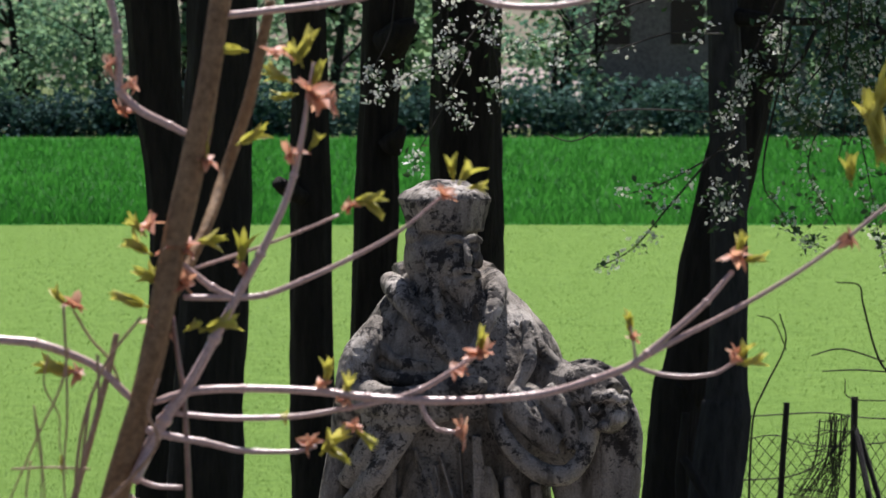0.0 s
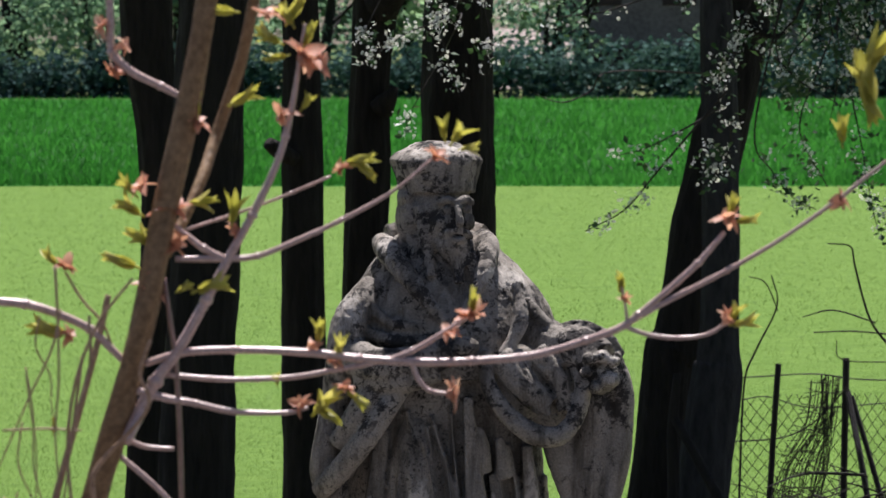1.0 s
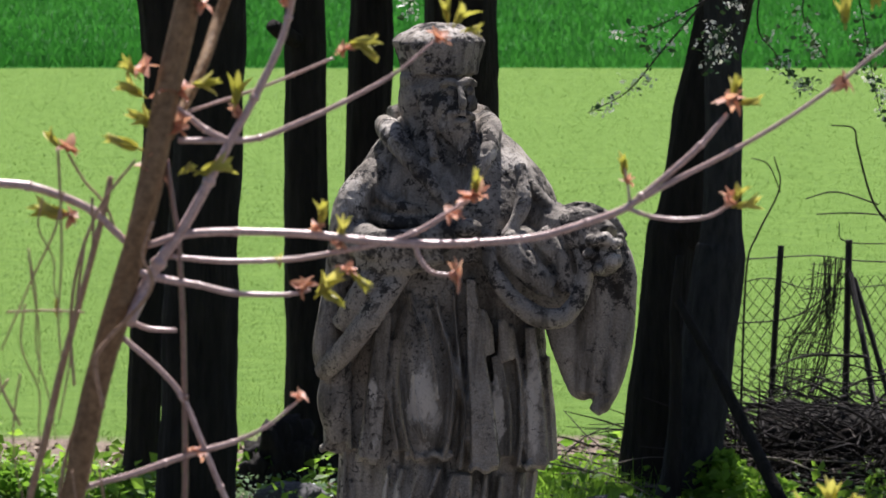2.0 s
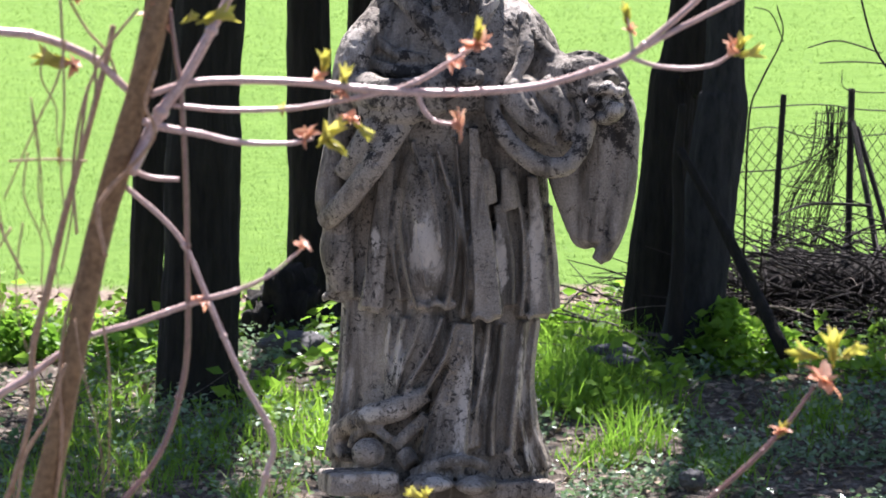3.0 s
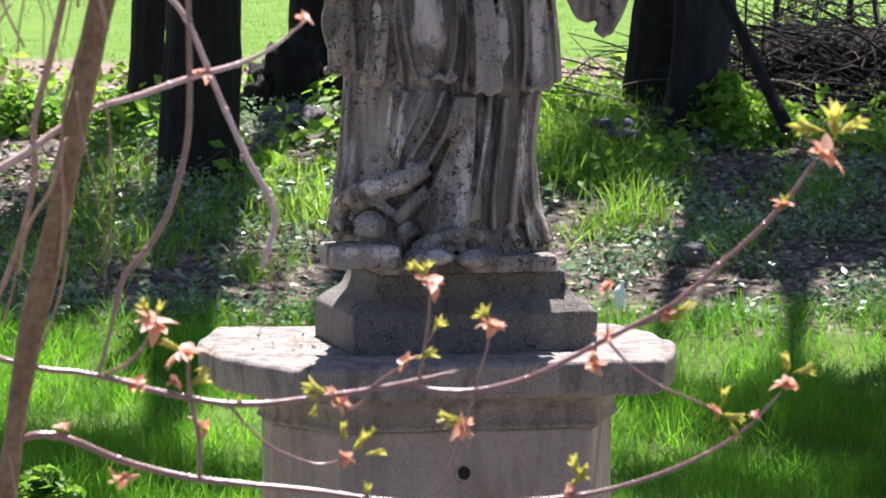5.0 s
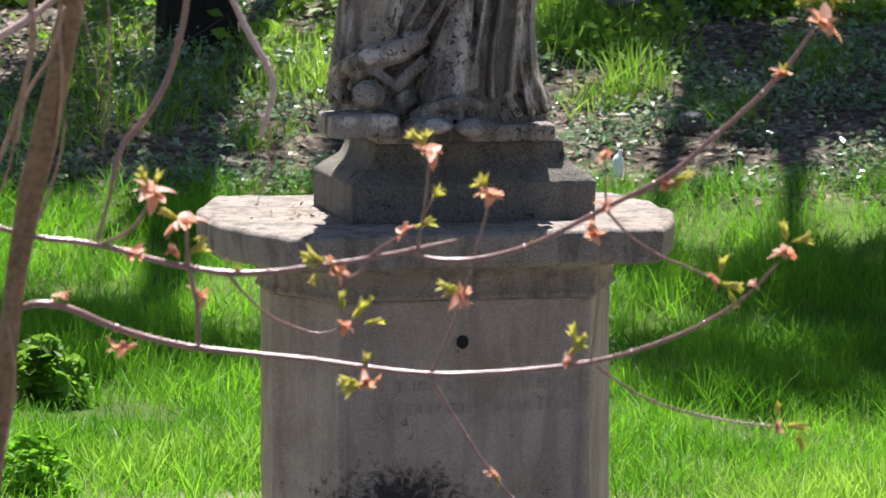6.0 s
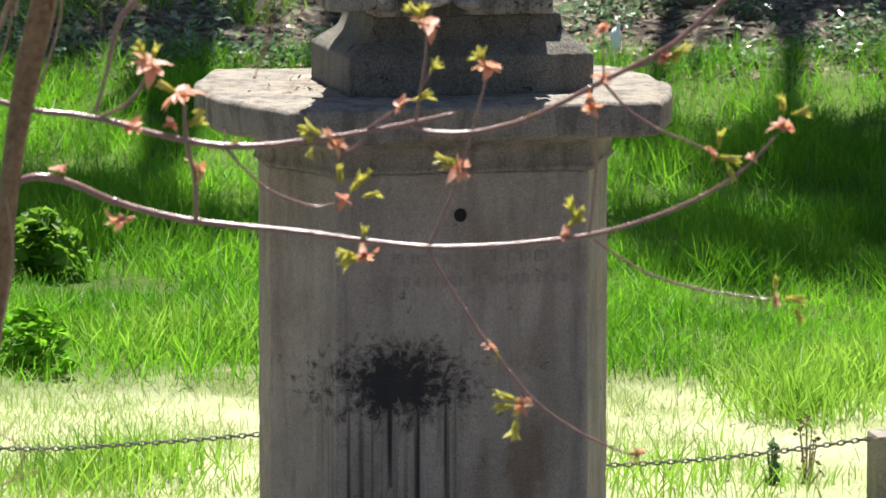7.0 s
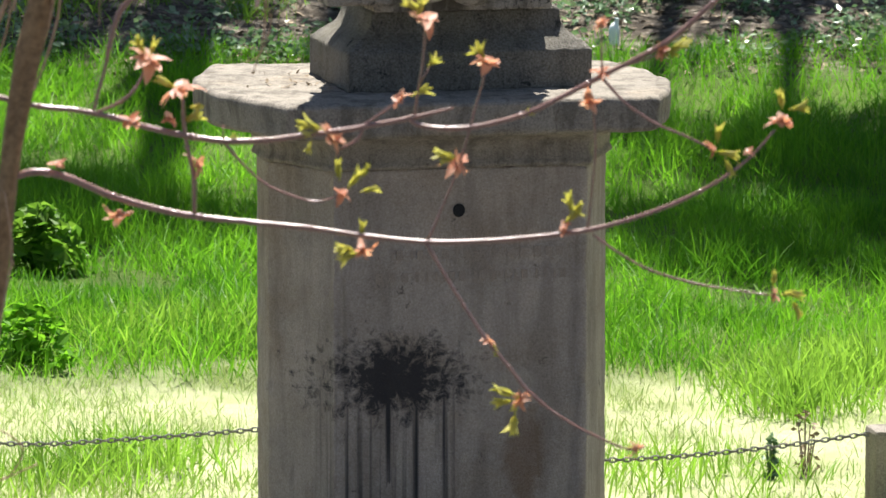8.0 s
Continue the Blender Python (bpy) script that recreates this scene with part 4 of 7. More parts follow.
stub(tree_right, [(1.438, 14.000, 4.094, 0.05), (1.707, 13.800, 4.070, 0.022), (1.944, 13.600, 4.063, 0.022), (2.153, 13.500, 4.018, 0.02), (2.515, 13.500, 3.925, 0.016)])
stub(tree_right_back, [(1.600, 14.500, 3.845, 0.03), (1.732, 14.300, 3.816, 0.012), (1.839, 14.200, 4.012, 0.012), (1.951, 14.200, 4.236, 0.014)])
stub(tree_right, [(1.130, 13.700, 0.880, 0.06), (1.158, 13.750, 1.126, 0.04), (1.173, 13.800, 1.595, 0.03), (1.169, 13.800, 1.873, 0.028), (1.191, 13.800, 2.151, 0.02)])

# unseen limbs high above, for the budding crowns
crown_rng = random.Random(9)
for tree, x, y, z in ((tree_left_back, -2.2, 15, 7.2), (tree_left, -1.0, 13, 7.6), (tree_mid_b, 0.0, 16, 7.2), (tree_right_back, 2.1, 14.6, 7.0), (tree_right, 1.4, 14, 7.0)):
    for k in range(4):
        a = crown_rng.uniform(0, 6.28)
        w = crown_rng.uniform(0.9, 2.0)
        stub(tree, [(x, y, z - 2.0 + 0.35 * k, 0.06), (x + math.cos(a) * w * 0.5, y + math.sin(a) * w * 0.5, z - 1.2 + 0.4 * k, 0.035), (x + math.cos(a) * w, y + math.sin(a) * w, z + 0.3 + 0.4 * k, 0.012)])

UNSEEN_CROWN = leaf_surface("unseen_crown_leaves", [(0.03, 0.07, 0.015), (0.06, 0.12, 0.03), (0.1, 0.17, 0.05)], 0.3, 0.5, 0.5)


def crown(tree, x, y, z, w, h, n, seed):
    """Loose budding foliage in clumps, unseen high above the trunk, placed for its shade."""
    r = random.Random(seed)
    o = Vector(tree.location)
    heads = [(x + r.gauss(0, w), y + r.gauss(0, w), z + r.gauss(0, h)) for k in range(18)]
    verts, faces = [], []
    for k in range(n):
        c = Vector(r.choice(heads)) - o + Vector((r.gauss(0, 0.22), r.gauss(0, 0.22), r.gauss(0, 0.22)))
        d = Vector((r.gauss(0, 1), r.gauss(0, 1), r.gauss(0, 0.6))).normalized() * 0.09
        s = d.cross(Vector((r.gauss(0, 1), r.gauss(0, 1), r.gauss(0, 1)))).normalized() * 0.035
        i = len(verts)
        verts += [c - d, c + s, c + d, c - s]
        faces.append((i, i + 1, i + 2, i + 3))
    mesh_part("crown", raw_mesh("crown", verts, faces), UNSEEN_CROWN, tree)


# out of view; set so that their shade falls on bank and grass
crown(tree_right, 2.25, 14.8, 6.6, 0.6, 0.6, 4200, 1)
crown(tree_right_back, 2.5, 14.9, 7.2, 0.8, 0.7, 4800, 2)
crown(tree_right_back, 2.0, 10.7, 10.4, 0.45, 0.45, 4600, 8)
crown(tree_right, 2.3, 12.6, 10.2, 0.5, 0.5, 4800, 9)
crown(tree_left, -1.25, 11.4, 10.4, 0.35, 0.4, 2200, 10)
crown(tree_left_back, -1.9, 11.0, 10.2, 0.45, 0.4, 2400, 11)
crown(tree_left, -1.3, 14.2, 7.4, 0.7, 0.6, 1700, 3)
crown(tree_left_back, -2.5, 14.2, 6.8, 0.7, 0.6, 1800, 4)

# ---- root lump and rocks at the trees' feet ----
def boulder(name, c, r, mat, label, category, seed, dent=0.25):
    bm = bmesh.new()
    bmesh.ops.create_icosphere(bm, subdivisions=4, radius=1)
    for v in bm.verts:
        n = noise.fractal(v.co * 1.7 + Vector((seed, 0, 0)), 0.8, 2.2, 5)
        v.co *= 1 + dent * n
        v.co = Vector((v.co.x * r[0], v.co.y * r[1], v.co.z * r[2]))
    ob = part(name, bm, mat, None, "", True)
    ob.location = c
    return tagged(ob, label, category)


boulder("stump", (-0.796, 14.900, 1.007), (0.19, 0.2, 0.24), BARK, "dark gnarled root stump at a tree's foot", "stump", 3, 0.5)
boulder("stump", (-0.894, 14.800, 0.958), (0.1, 0.12, 0.13), BARK, "small dark root stump beside a larger one", "stump", 13, 0.5)
boulder("rock", (-0.726, 14.300, 0.936), (0.17, 0.12, 0.06), ROCK, "flat bluish-grey rock below a stump", "rock", 5)
boulder("rock", (0.826, 13.200, 0.991), (0.11, 0.1, 0.03), ROCK, "flat pale stone lying on the bank", "rock", 7)
boulder("rock", (0.862, 13.000, 0.959), (0.09, 0.07, 0.03), ROCK, "flat pale stone lying on the bank", "rock", 8)
boulder("rock", (1.135, 10.900, 0.596), (0.06, 0.05, 0.05), ROCK, "grey stone among ground cover", "rock", 17)
bottle = bmesh.new()
tube(bottle, [(0, 0, 0, 0.022), (0.0, 0, 0.07, 0.024), (0.01, 0, 0.1, 0.01), (0.012, 0, 0.12, 0.01)], 10)
plastic, pnt, pb = shader("white_plastic")
pb.inputs["Base Color"].default_value = (0.85, 0.88, 0.86, 1)
pb.inputs["Roughness"].default_value = 0.25
bot = part("plastic_cup", bottle, plastic, None, "", True)
bot.location = (0.784, 10.200, 0.427)
tagged(bot, "small white plastic cup lying on the bank", "cup")

# ---- leaning pole, fence, brush pile ----
bm = bmesh.new()
tube(bm, [(1.177, 13.700, 1.934, 0.02), (1.396, 13.500, 1.532, 0.027), (1.673, 13.200, 0.964, 0.034)], 10, 6, 0.06)
pole = tagged(part("pole", bm, BARK, None, "", True), "dark wooden pole leaning against a tree trunk", "pole")

fence = thing("fence", (1.7, 15.5, 0.9), "old chain-link fence with dark steel posts and torn netting", "fence")
fo = Vector(fence.location)


def fence_bit(name, rows, segs=6, label=""):
    bm = bmesh.new()
    tube(bm, [(x - fo.x, y - fo.y, z - fo.z, r) for x, y, z, r in rows], segs, 5, 0.03)
    part(name, bm, RUSTY, fence, label)


fence_bit("post", [(1.772, 15.500, 2.122, 0.016), (1.741, 15.500, 1.662, 0.016), (1.708, 15.500, 1.077, 0.016)])
fence_bit("post", [(2.122, 15.500, 2.152, 0.018), (2.112, 15.500, 1.633, 0.018), (2.100, 15.500, 0.960, 0.018)])
fence_bit("brace", [(2.122, 15.400, 1.988, 0.016), (2.189, 15.200, 1.593, 0.016), (2.266, 15.000, 1.086, 0.016)])
fence_bit("brace", [(2.143, 15.400, 1.959, 0.014), (2.242, 15.300, 1.615, 0.014), (2.365, 15.200, 1.158, 0.014)])
fence_bit("wire", [(1.129, 15.500, 2.187, 0.003), (1.274, 15.500, 2.099, 0.003), (1.537, 15.500, 2.053, 0.0035), (1.944, 15.500, 2.070, 0.0035), (2.207, 15.500, 2.041, 0.0035), (2.673, 15.500, 2.035, 0.0035)])
fence_bit("wire", [(1.523, 15.500, 1.720, 0.004), (1.797, 15.450, 1.746, 0.004), (1.969, 15.400, 1.842, 0.004), (2.128, 15.400, 2.017, 0.004)])
fence_bit("wire", [(1.537, 15.500, 1.924, 0.003), (1.712, 15.500, 1.953, 0.003), (1.945, 15.500, 1.895, 0.003), (2.382, 15.500, 1.924, 0.003)])
net_rng = random.Random(2)
bm = bmesh.new()
for way in (1, -1):
    for k in range(26):
        # diagonal wires, sagging a little
        row = []
        for i in range(8):
            t = i / 7
            x = 1.3 + k * 0.058 + way * (t - 0.5) * 0.5
            z = 1.96 - 0.7 * t
            wob = 0.03 * noise.noise(Vector((x * 4, z * 4, way)))
            if 1.5 < x < 2.5:
                row.append((x - fo.x + wob, 15.52 + wob * 2 - fo.y, z - fo.z + wob, 0.0024))
        if len(row) > 2:
            tube(bm, row, 3, 2)
part("netting", bm, RUSTY, fence, "rusty wire netting")
bm = bmesh.new()
for k in range(30):
    # a bunched strip torn from the post, hanging down to the heap
    u, v = net_rng.random(), net_rng.random()
    row = [(1.93 + 0.16 * u - fo.x, 15.42 - fo.y, 2.04 + 0.03 * v - fo.z, 0.003),
           (1.90 + 0.17 * (0.6 * u + 0.4 * v) - fo.x, 15.4 - fo.y, 1.82 - fo.z, 0.003),
           (1.78 + 0.24 * v - fo.x, 15.38 - fo.y, 1.6 - fo.z, 0.003),
           (1.68 + 0.3 * (0.3 * u + 0.7 * v) - fo.x, 15.36 - fo.y, 1.34 - fo.z, 0.003)]
    tube(bm, row, 3, 4)
for k in range(26):
    t = k / 25
    x, z = 1.92 - 0.24 * t, 2.03 - 0.68 * t
    tube(bm, [(x - fo.x, 15.4 - fo.y, z - fo.z, 0.0025), (x + 0.1 - fo.x, 15.38 - fo.y, z - 0.03 * math.sin(k * 1.7) - fo.z, 0.0025), (x + 0.19 + 0.1 * t - fo.x, 15.4 - fo.y, z + 0.03 * math.cos(k * 2.1) - fo.z, 0.0025)], 3, 3)
part("torn_netting", bm, RUSTY, fence, "bunched torn wire netting")


def sticks(name, count, centre, spread, length, radius, mat, label, category, seed, lift=0.0, flat=0.5):
    r = random.Random(seed)
    bm = bmesh.new()
    for k in range(count):
        x = centre[0] + r.gauss(0, spread[0])
        y = centre[1] + r.gauss(0, spread[1])
        z = ground_z(x, y) + abs(r.gauss(0, spread[2])) + lift
        a, e = r.uniform(0, 6.28), r.uniform(-0.1, flat)
        l = length * r.uniform(0.4, 1.2)
        d = Vector((math.cos(a) * math.cos(e), math.sin(a) * math.cos(e), math.sin(e)))
        m = Vector((r.uniform(-1, 1), r.uniform(-1, 1), r.uniform(-0.5, 1))) * l * 0.12
        p = Vector((x, y, z))
        rad = radius * r.uniform(0.4, 1.3)
        tube(bm, [(*p, rad), (*(p + d * l * 0.5 + m), rad * 0.8), (*(p + d * l), rad * 0.35)], 5, 4)
    return tagged(part(name, bm, mat), label, category, kind="stuff")


sticks("brush_pile", 950, (2.1, 15.0), (0.42, 0.25, 0.19), 0.7, 0.007, DARK_TWIG, "tangled heap of dark cut branches by the fence", "brush", 5)
# added mound that keeps light from showing through the heap
boulder("mound", (2.15, 15.1, 0.9), (0.75, 0.35, 0.36), BARK, "dark mound added inside the brush heap to block light", "mound", 23, 0.45)
sticks("brush_pile", 110, (2.0, 14.8), (0.45, 0.3, 0.13), 0.5, 0.004, DEADWOOD, "dry grey twigs on a brush heap", "brush", 16)
sticks("brush_pile", 60, (1.0, 14.4), (0.25, 0.3, 0.06), 0.8, 0.008, DEADWOOD, "loose pale dead branches on the ground", "brush", 6, 0.0, 0.25)
sticks("brush_pile", 90, (-2.0, 12.2), (0.4, 0.5, 0.05), 0.5, 0.004, DEADWOOD, "loose dry twigs and roots on the bank", "brush", 7)
sticks("fallen_twigs", 700, (0.2, 12.2), (1.5, 1.3, 0.012), 0.22, 0.0028, DEADWOOD, "small dry twigs strewn over the bank", "twigs", 8, 0.0, 0.2)


# bare saplings by the fence
def sapling(rows_list, label):
    base = rows_list[0][0]
    t = thing("sapling", base[:3], label, "sapling", "bare saplings")
    o = Vector(base[:3])
    for rows in rows_list:
        bm = bmesh.new()
        tube(bm, [(x - o.x, y - o.y, z - o.z, r) for x, y, z, r in rows], 6, 6, 0.05)
        part("stem", bm, DARK_TWIG, t)


sapling([[(1.514, 14.400, 1.075, 0.006), (1.524, 14.400, 1.557, 0.006), (1.546, 14.400, 2.066, 0.005), (1.603, 14.400, 2.237, 0.005), (1.710, 14.400, 2.463, 0.004), (1.681, 14.400, 2.618, 0.003)],
         [(1.715, 14.400, 2.434, 0.003), (1.653, 14.400, 2.576, 0.003), (1.568, 14.400, 2.609, 0.002)],
         [(1.462, 14.400, 1.557, 0.004), (1.491, 14.400, 1.217, 0.005), (1.464, 14.400, 0.933, 0.006)]], "thin bare dark sapling beside the fence")
sapling([[(2.452, 14.800, 1.245, 0.01), (2.392, 14.800, 1.960, 0.009), (2.330, 14.800, 2.191, 0.008), (2.201, 14.800, 2.376, 0.006), (2.123, 14.800, 2.647, 0.005), (2.100, 14.800, 2.747, 0.004), (1.986, 14.800, 2.762, 0.003)],
         [(2.287, 14.800, 2.305, 0.004), (2.101, 14.800, 2.319, 0.004), (1.915, 14.800, 2.313, 0.003)],
         [(2.229, 14.800, 2.362, 0.004), (2.015, 14.800, 2.425, 0.004), (1.858, 14.800, 2.390, 0.003)],
         [(2.330, 14.800, 2.162, 0.003), (2.059, 14.800, 2.176, 0.003), (2.030, 14.800, 2.276, 0.002)]], "crooked bare dark sapling beside the fence")



# ---- shrub in front of the camera ----
shrub = thing("shrub", (-0.62, -12.0, 1.62), "budding shrub with smooth stems and orange and green young leaves", "shrub")
shrub_at = Vector(shrub.location)
shoots = []


def limb(rows, name="branch", bark=TWIG, label=""):
    if name == "vine":
        bark = VINE
    # upper shoots get the lighter bark in place of sun highlights
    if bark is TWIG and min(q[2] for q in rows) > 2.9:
        bark = SUNLIT_TWIG
    bm = bmesh.new()
    rel = [(x - shrub_at.x, y - shrub_at.y, z - shrub_at.z, r) for x, y, z, r in rows]
    tube(bm, rel, 9, 7, 0.05, 30)
    # swollen nodes along the shoot
    for x, y, z, r in rel[2:-1:2]:
        if name == "branch":
            ellipsoid(bm, (x, y, z), (r * 1.35, r * 1.35, r * 1.2))
    ob = part(name, bm, bark, shrub, label, True)
    shoots.append((ob, curve_points(rel, 5)[:, :3] if len(rel) > 2 else np.array(rel)[:, :3]))
    return ob


def shoot_at(p):
    """The shoot that passes nearest to p; buds and leaves grow on it."""
    return min(shoots, key=lambda s: float(((s[1] - np.array(p)) ** 2).sum(axis=1).min()))[0]


def petal(bm, at, way, side, length, width, curl, rows=4, fold=0.25):
    """A pointed leaf blade, folded along its middle and curled."""
    way, side = way.normalized(), side.normalized()
    up = way.cross(side).normalized()
    last = None
    for i in range(rows + 1):
        t = i / rows
        w = width * math.sin(math.pi * min(0.08 + t * 0.92, 1)) ** 0.6 * (1.0 - 0.25 * t)
        c = at + way * (length * t) + up * (curl * length * t * t)
        row = [bm.verts.new(c - side * w / 2 + up * w * fold), bm.verts.new(c), bm.verts.new(c + side * w / 2 + up * w * fold)]
        if last:
            for k in range(2):
                bm.faces.new((last[k], last[k + 1], row[k + 1], row[k]))
        last = row


rng = random.Random(4)


def bud(x, y, z, size, lean=0.0):
    """A rosette of orange bud scales round a shoot's end; lean turns it sideways, in degrees."""
    size *= 1.25
    bm = bmesh.new()
    at = Vector((x, y, z)) - shrub_at
    axis = Vector((math.sin(radians(lean)), -0.25, math.cos(radians(lean)))).normalized()
    flat = axis.orthogonal().normalized()
    for k in range(9):
        a = k * 2.4 + rng.uniform(-0.3, 0.3)
        out = flat.copy()
        out.rotate(Matrix.Rotation(a, 3, axis))
        way = (out * rng.uniform(0.7, 1.3) + axis * rng.uniform(-0.3, 0.9))
        petal(bm, at - way * size * 0.05, way, axis.cross(out), size * rng.uniform(0.5, 0.75), size * rng.uniform(0.36, 0.5), rng.uniform(-0.9, 0.4))
    ellipsoid(bm, at, (size * 0.13, size * 0.13, size * 0.16))
    part("bud", bm, BRACT, shoot_at(at), "orange bud scales", True)


def sprig(x, y, z, size, lean=0.0):
    """A tuft of young folded leaflets on a thin stalk."""
    size *= 1.12
    bm = bmesh.new()
    at = Vector((x, y, z)) - shrub_at
    axis = Vector((math.sin(radians(lean)), rng.uniform(-0.5, 0.2), math.cos(radians(lean)))).normalized()
    root = at - axis * size * 0.6
    flat = axis.orthogonal().normalized()
    tube(bm, [(*(root - axis * size * 0.25), size * 0.045), (*root, size * 0.05)], 6)
    for k in range(5):
        a = k * 2.513 + rng.uniform(-0.25, 0.25)
        out = flat.copy()
        out.rotate(Matrix.Rotation(a, 3, axis))
        way = axis + out * rng.uniform(0.12, 0.5)
        petal(bm, root, way, axis.cross(out), size * rng.uniform(1.0, 1.4), size * rng.uniform(0.32, 0.5), rng.uniform(-0.25, 0.25), 5, 0.5)
    part("leaf", bm, YOUNG, shoot_at(at), "folded yellow-green young leaves", True)


MAIN = [(-0.239, -12.000, 3.963, 0.0131), (-0.249, -12.000, 3.898, 0.0138), (-0.258, -12.000, 3.858, 0.0148), (-0.273, -12.000, 3.760, 0.0151), (-0.294, -12.000, 3.662, 0.0157), (-0.316, -12.000, 3.563, 0.0164), (-0.333, -12.000, 3.465, 0.0180), (-0.352, -12.000, 3.386, 0.0164), (-0.374, -12.000, 3.301, 0.0170), (-0.386, -12.000, 3.261, 0.0157), (-0.406, -12.000, 3.182, 0.0164), (-0.435, -12.000, 3.050, 0.0177), (-0.444, -12.000, 3.000, 0.0164), (-0.471, -12.000, 2.894, 0.0157), (-0.480, -12.000, 2.857, 0.0160), (-0.496, -12.000, 2.757, 0.0138), (-0.510, -12.000, 2.631, 0.0125), (-0.527, -12.000, 2.503, 0.0131), (-0.555, -12.000, 2.260, 0.0144), (-0.594, -12.000, 1.920, 0.0164)]
limb([(x, y, z, 0.86 * r) for x, y, z, r in MAIN], "stem", STEM, "brown smooth main stem")
# a second stem wound round it
turns = curve_points(MAIN, 4)[:, :4]
limb([(x + 0.5 * r * math.cos(8.5 * z + 0.6), y + 0.5 * r * math.sin(8.5 * z + 0.6), z, 0.62 * r) for x, y, z, r in turns], "wound_stem", STEM, "second stem twisted round the main one")
limb([(x + 1.05 * r * math.cos(-13 * z), y + 1.05 * r * math.sin(-13 * z), z, 0.0022) for x, y, z, r in turns[40:]], "vine", STEM)
limb([(-0.298, -12.000, 4.055, 0.0066), (-0.239, -12.000, 3.963, 0.0131)], "stem", STEM)
limb([(-0.202, -11.900, 3.859, 0.0060), (-0.212, -11.900, 3.813, 0.0066), (-0.228, -11.900, 3.740, 0.0073), (-0.255, -11.900, 3.660, 0.0073), (-0.276, -11.950, 3.595, 0.0066), (-0.311, -12.000, 3.517, 0.0059)], "stem", STEM)
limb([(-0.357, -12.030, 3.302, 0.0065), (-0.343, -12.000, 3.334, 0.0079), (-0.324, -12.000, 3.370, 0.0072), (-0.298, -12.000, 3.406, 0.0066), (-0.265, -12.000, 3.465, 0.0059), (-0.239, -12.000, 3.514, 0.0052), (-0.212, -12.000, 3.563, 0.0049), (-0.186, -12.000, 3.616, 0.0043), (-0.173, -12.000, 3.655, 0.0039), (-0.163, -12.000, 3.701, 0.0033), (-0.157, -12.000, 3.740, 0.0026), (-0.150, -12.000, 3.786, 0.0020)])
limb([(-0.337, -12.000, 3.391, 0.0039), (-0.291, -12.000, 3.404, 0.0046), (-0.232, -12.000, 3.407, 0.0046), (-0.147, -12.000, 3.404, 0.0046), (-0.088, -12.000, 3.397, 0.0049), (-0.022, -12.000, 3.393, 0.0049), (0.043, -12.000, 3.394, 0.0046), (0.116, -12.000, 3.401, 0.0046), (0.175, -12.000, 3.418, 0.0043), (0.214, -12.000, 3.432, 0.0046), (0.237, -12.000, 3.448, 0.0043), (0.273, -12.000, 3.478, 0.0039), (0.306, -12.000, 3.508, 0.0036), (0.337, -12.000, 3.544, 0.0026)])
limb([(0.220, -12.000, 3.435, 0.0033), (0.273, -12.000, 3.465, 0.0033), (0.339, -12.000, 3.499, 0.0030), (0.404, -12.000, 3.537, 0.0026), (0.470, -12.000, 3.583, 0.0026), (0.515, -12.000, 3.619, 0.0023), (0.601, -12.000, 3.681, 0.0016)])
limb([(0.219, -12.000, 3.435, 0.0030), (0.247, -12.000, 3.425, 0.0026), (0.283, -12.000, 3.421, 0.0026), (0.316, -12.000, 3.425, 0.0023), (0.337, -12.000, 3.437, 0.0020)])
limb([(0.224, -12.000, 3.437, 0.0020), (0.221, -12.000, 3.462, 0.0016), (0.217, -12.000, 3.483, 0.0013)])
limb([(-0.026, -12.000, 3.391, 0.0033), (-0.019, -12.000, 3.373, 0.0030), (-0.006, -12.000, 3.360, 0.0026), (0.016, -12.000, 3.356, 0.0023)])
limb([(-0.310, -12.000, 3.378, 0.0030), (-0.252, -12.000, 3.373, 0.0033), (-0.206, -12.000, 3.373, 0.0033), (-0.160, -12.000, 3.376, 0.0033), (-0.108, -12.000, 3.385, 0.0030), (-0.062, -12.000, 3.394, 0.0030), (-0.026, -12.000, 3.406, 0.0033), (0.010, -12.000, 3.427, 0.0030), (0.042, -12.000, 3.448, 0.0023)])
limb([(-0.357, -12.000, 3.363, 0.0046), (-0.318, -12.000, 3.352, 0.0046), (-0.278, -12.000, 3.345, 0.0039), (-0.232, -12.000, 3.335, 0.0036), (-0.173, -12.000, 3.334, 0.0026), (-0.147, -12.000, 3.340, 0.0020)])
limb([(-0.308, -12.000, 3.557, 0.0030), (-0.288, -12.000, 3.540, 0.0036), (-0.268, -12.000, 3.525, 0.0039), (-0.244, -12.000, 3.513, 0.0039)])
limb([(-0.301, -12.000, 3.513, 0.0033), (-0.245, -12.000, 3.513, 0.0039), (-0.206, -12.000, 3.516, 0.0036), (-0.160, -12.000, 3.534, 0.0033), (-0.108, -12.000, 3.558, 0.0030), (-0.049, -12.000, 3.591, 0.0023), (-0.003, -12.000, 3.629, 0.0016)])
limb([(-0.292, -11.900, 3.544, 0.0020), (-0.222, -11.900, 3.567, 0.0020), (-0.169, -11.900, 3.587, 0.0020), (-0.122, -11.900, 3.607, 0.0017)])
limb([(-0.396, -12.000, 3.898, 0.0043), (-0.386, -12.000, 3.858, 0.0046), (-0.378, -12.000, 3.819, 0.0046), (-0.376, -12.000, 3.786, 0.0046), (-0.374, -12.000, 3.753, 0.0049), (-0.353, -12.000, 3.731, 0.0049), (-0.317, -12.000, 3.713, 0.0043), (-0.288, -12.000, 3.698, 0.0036)])
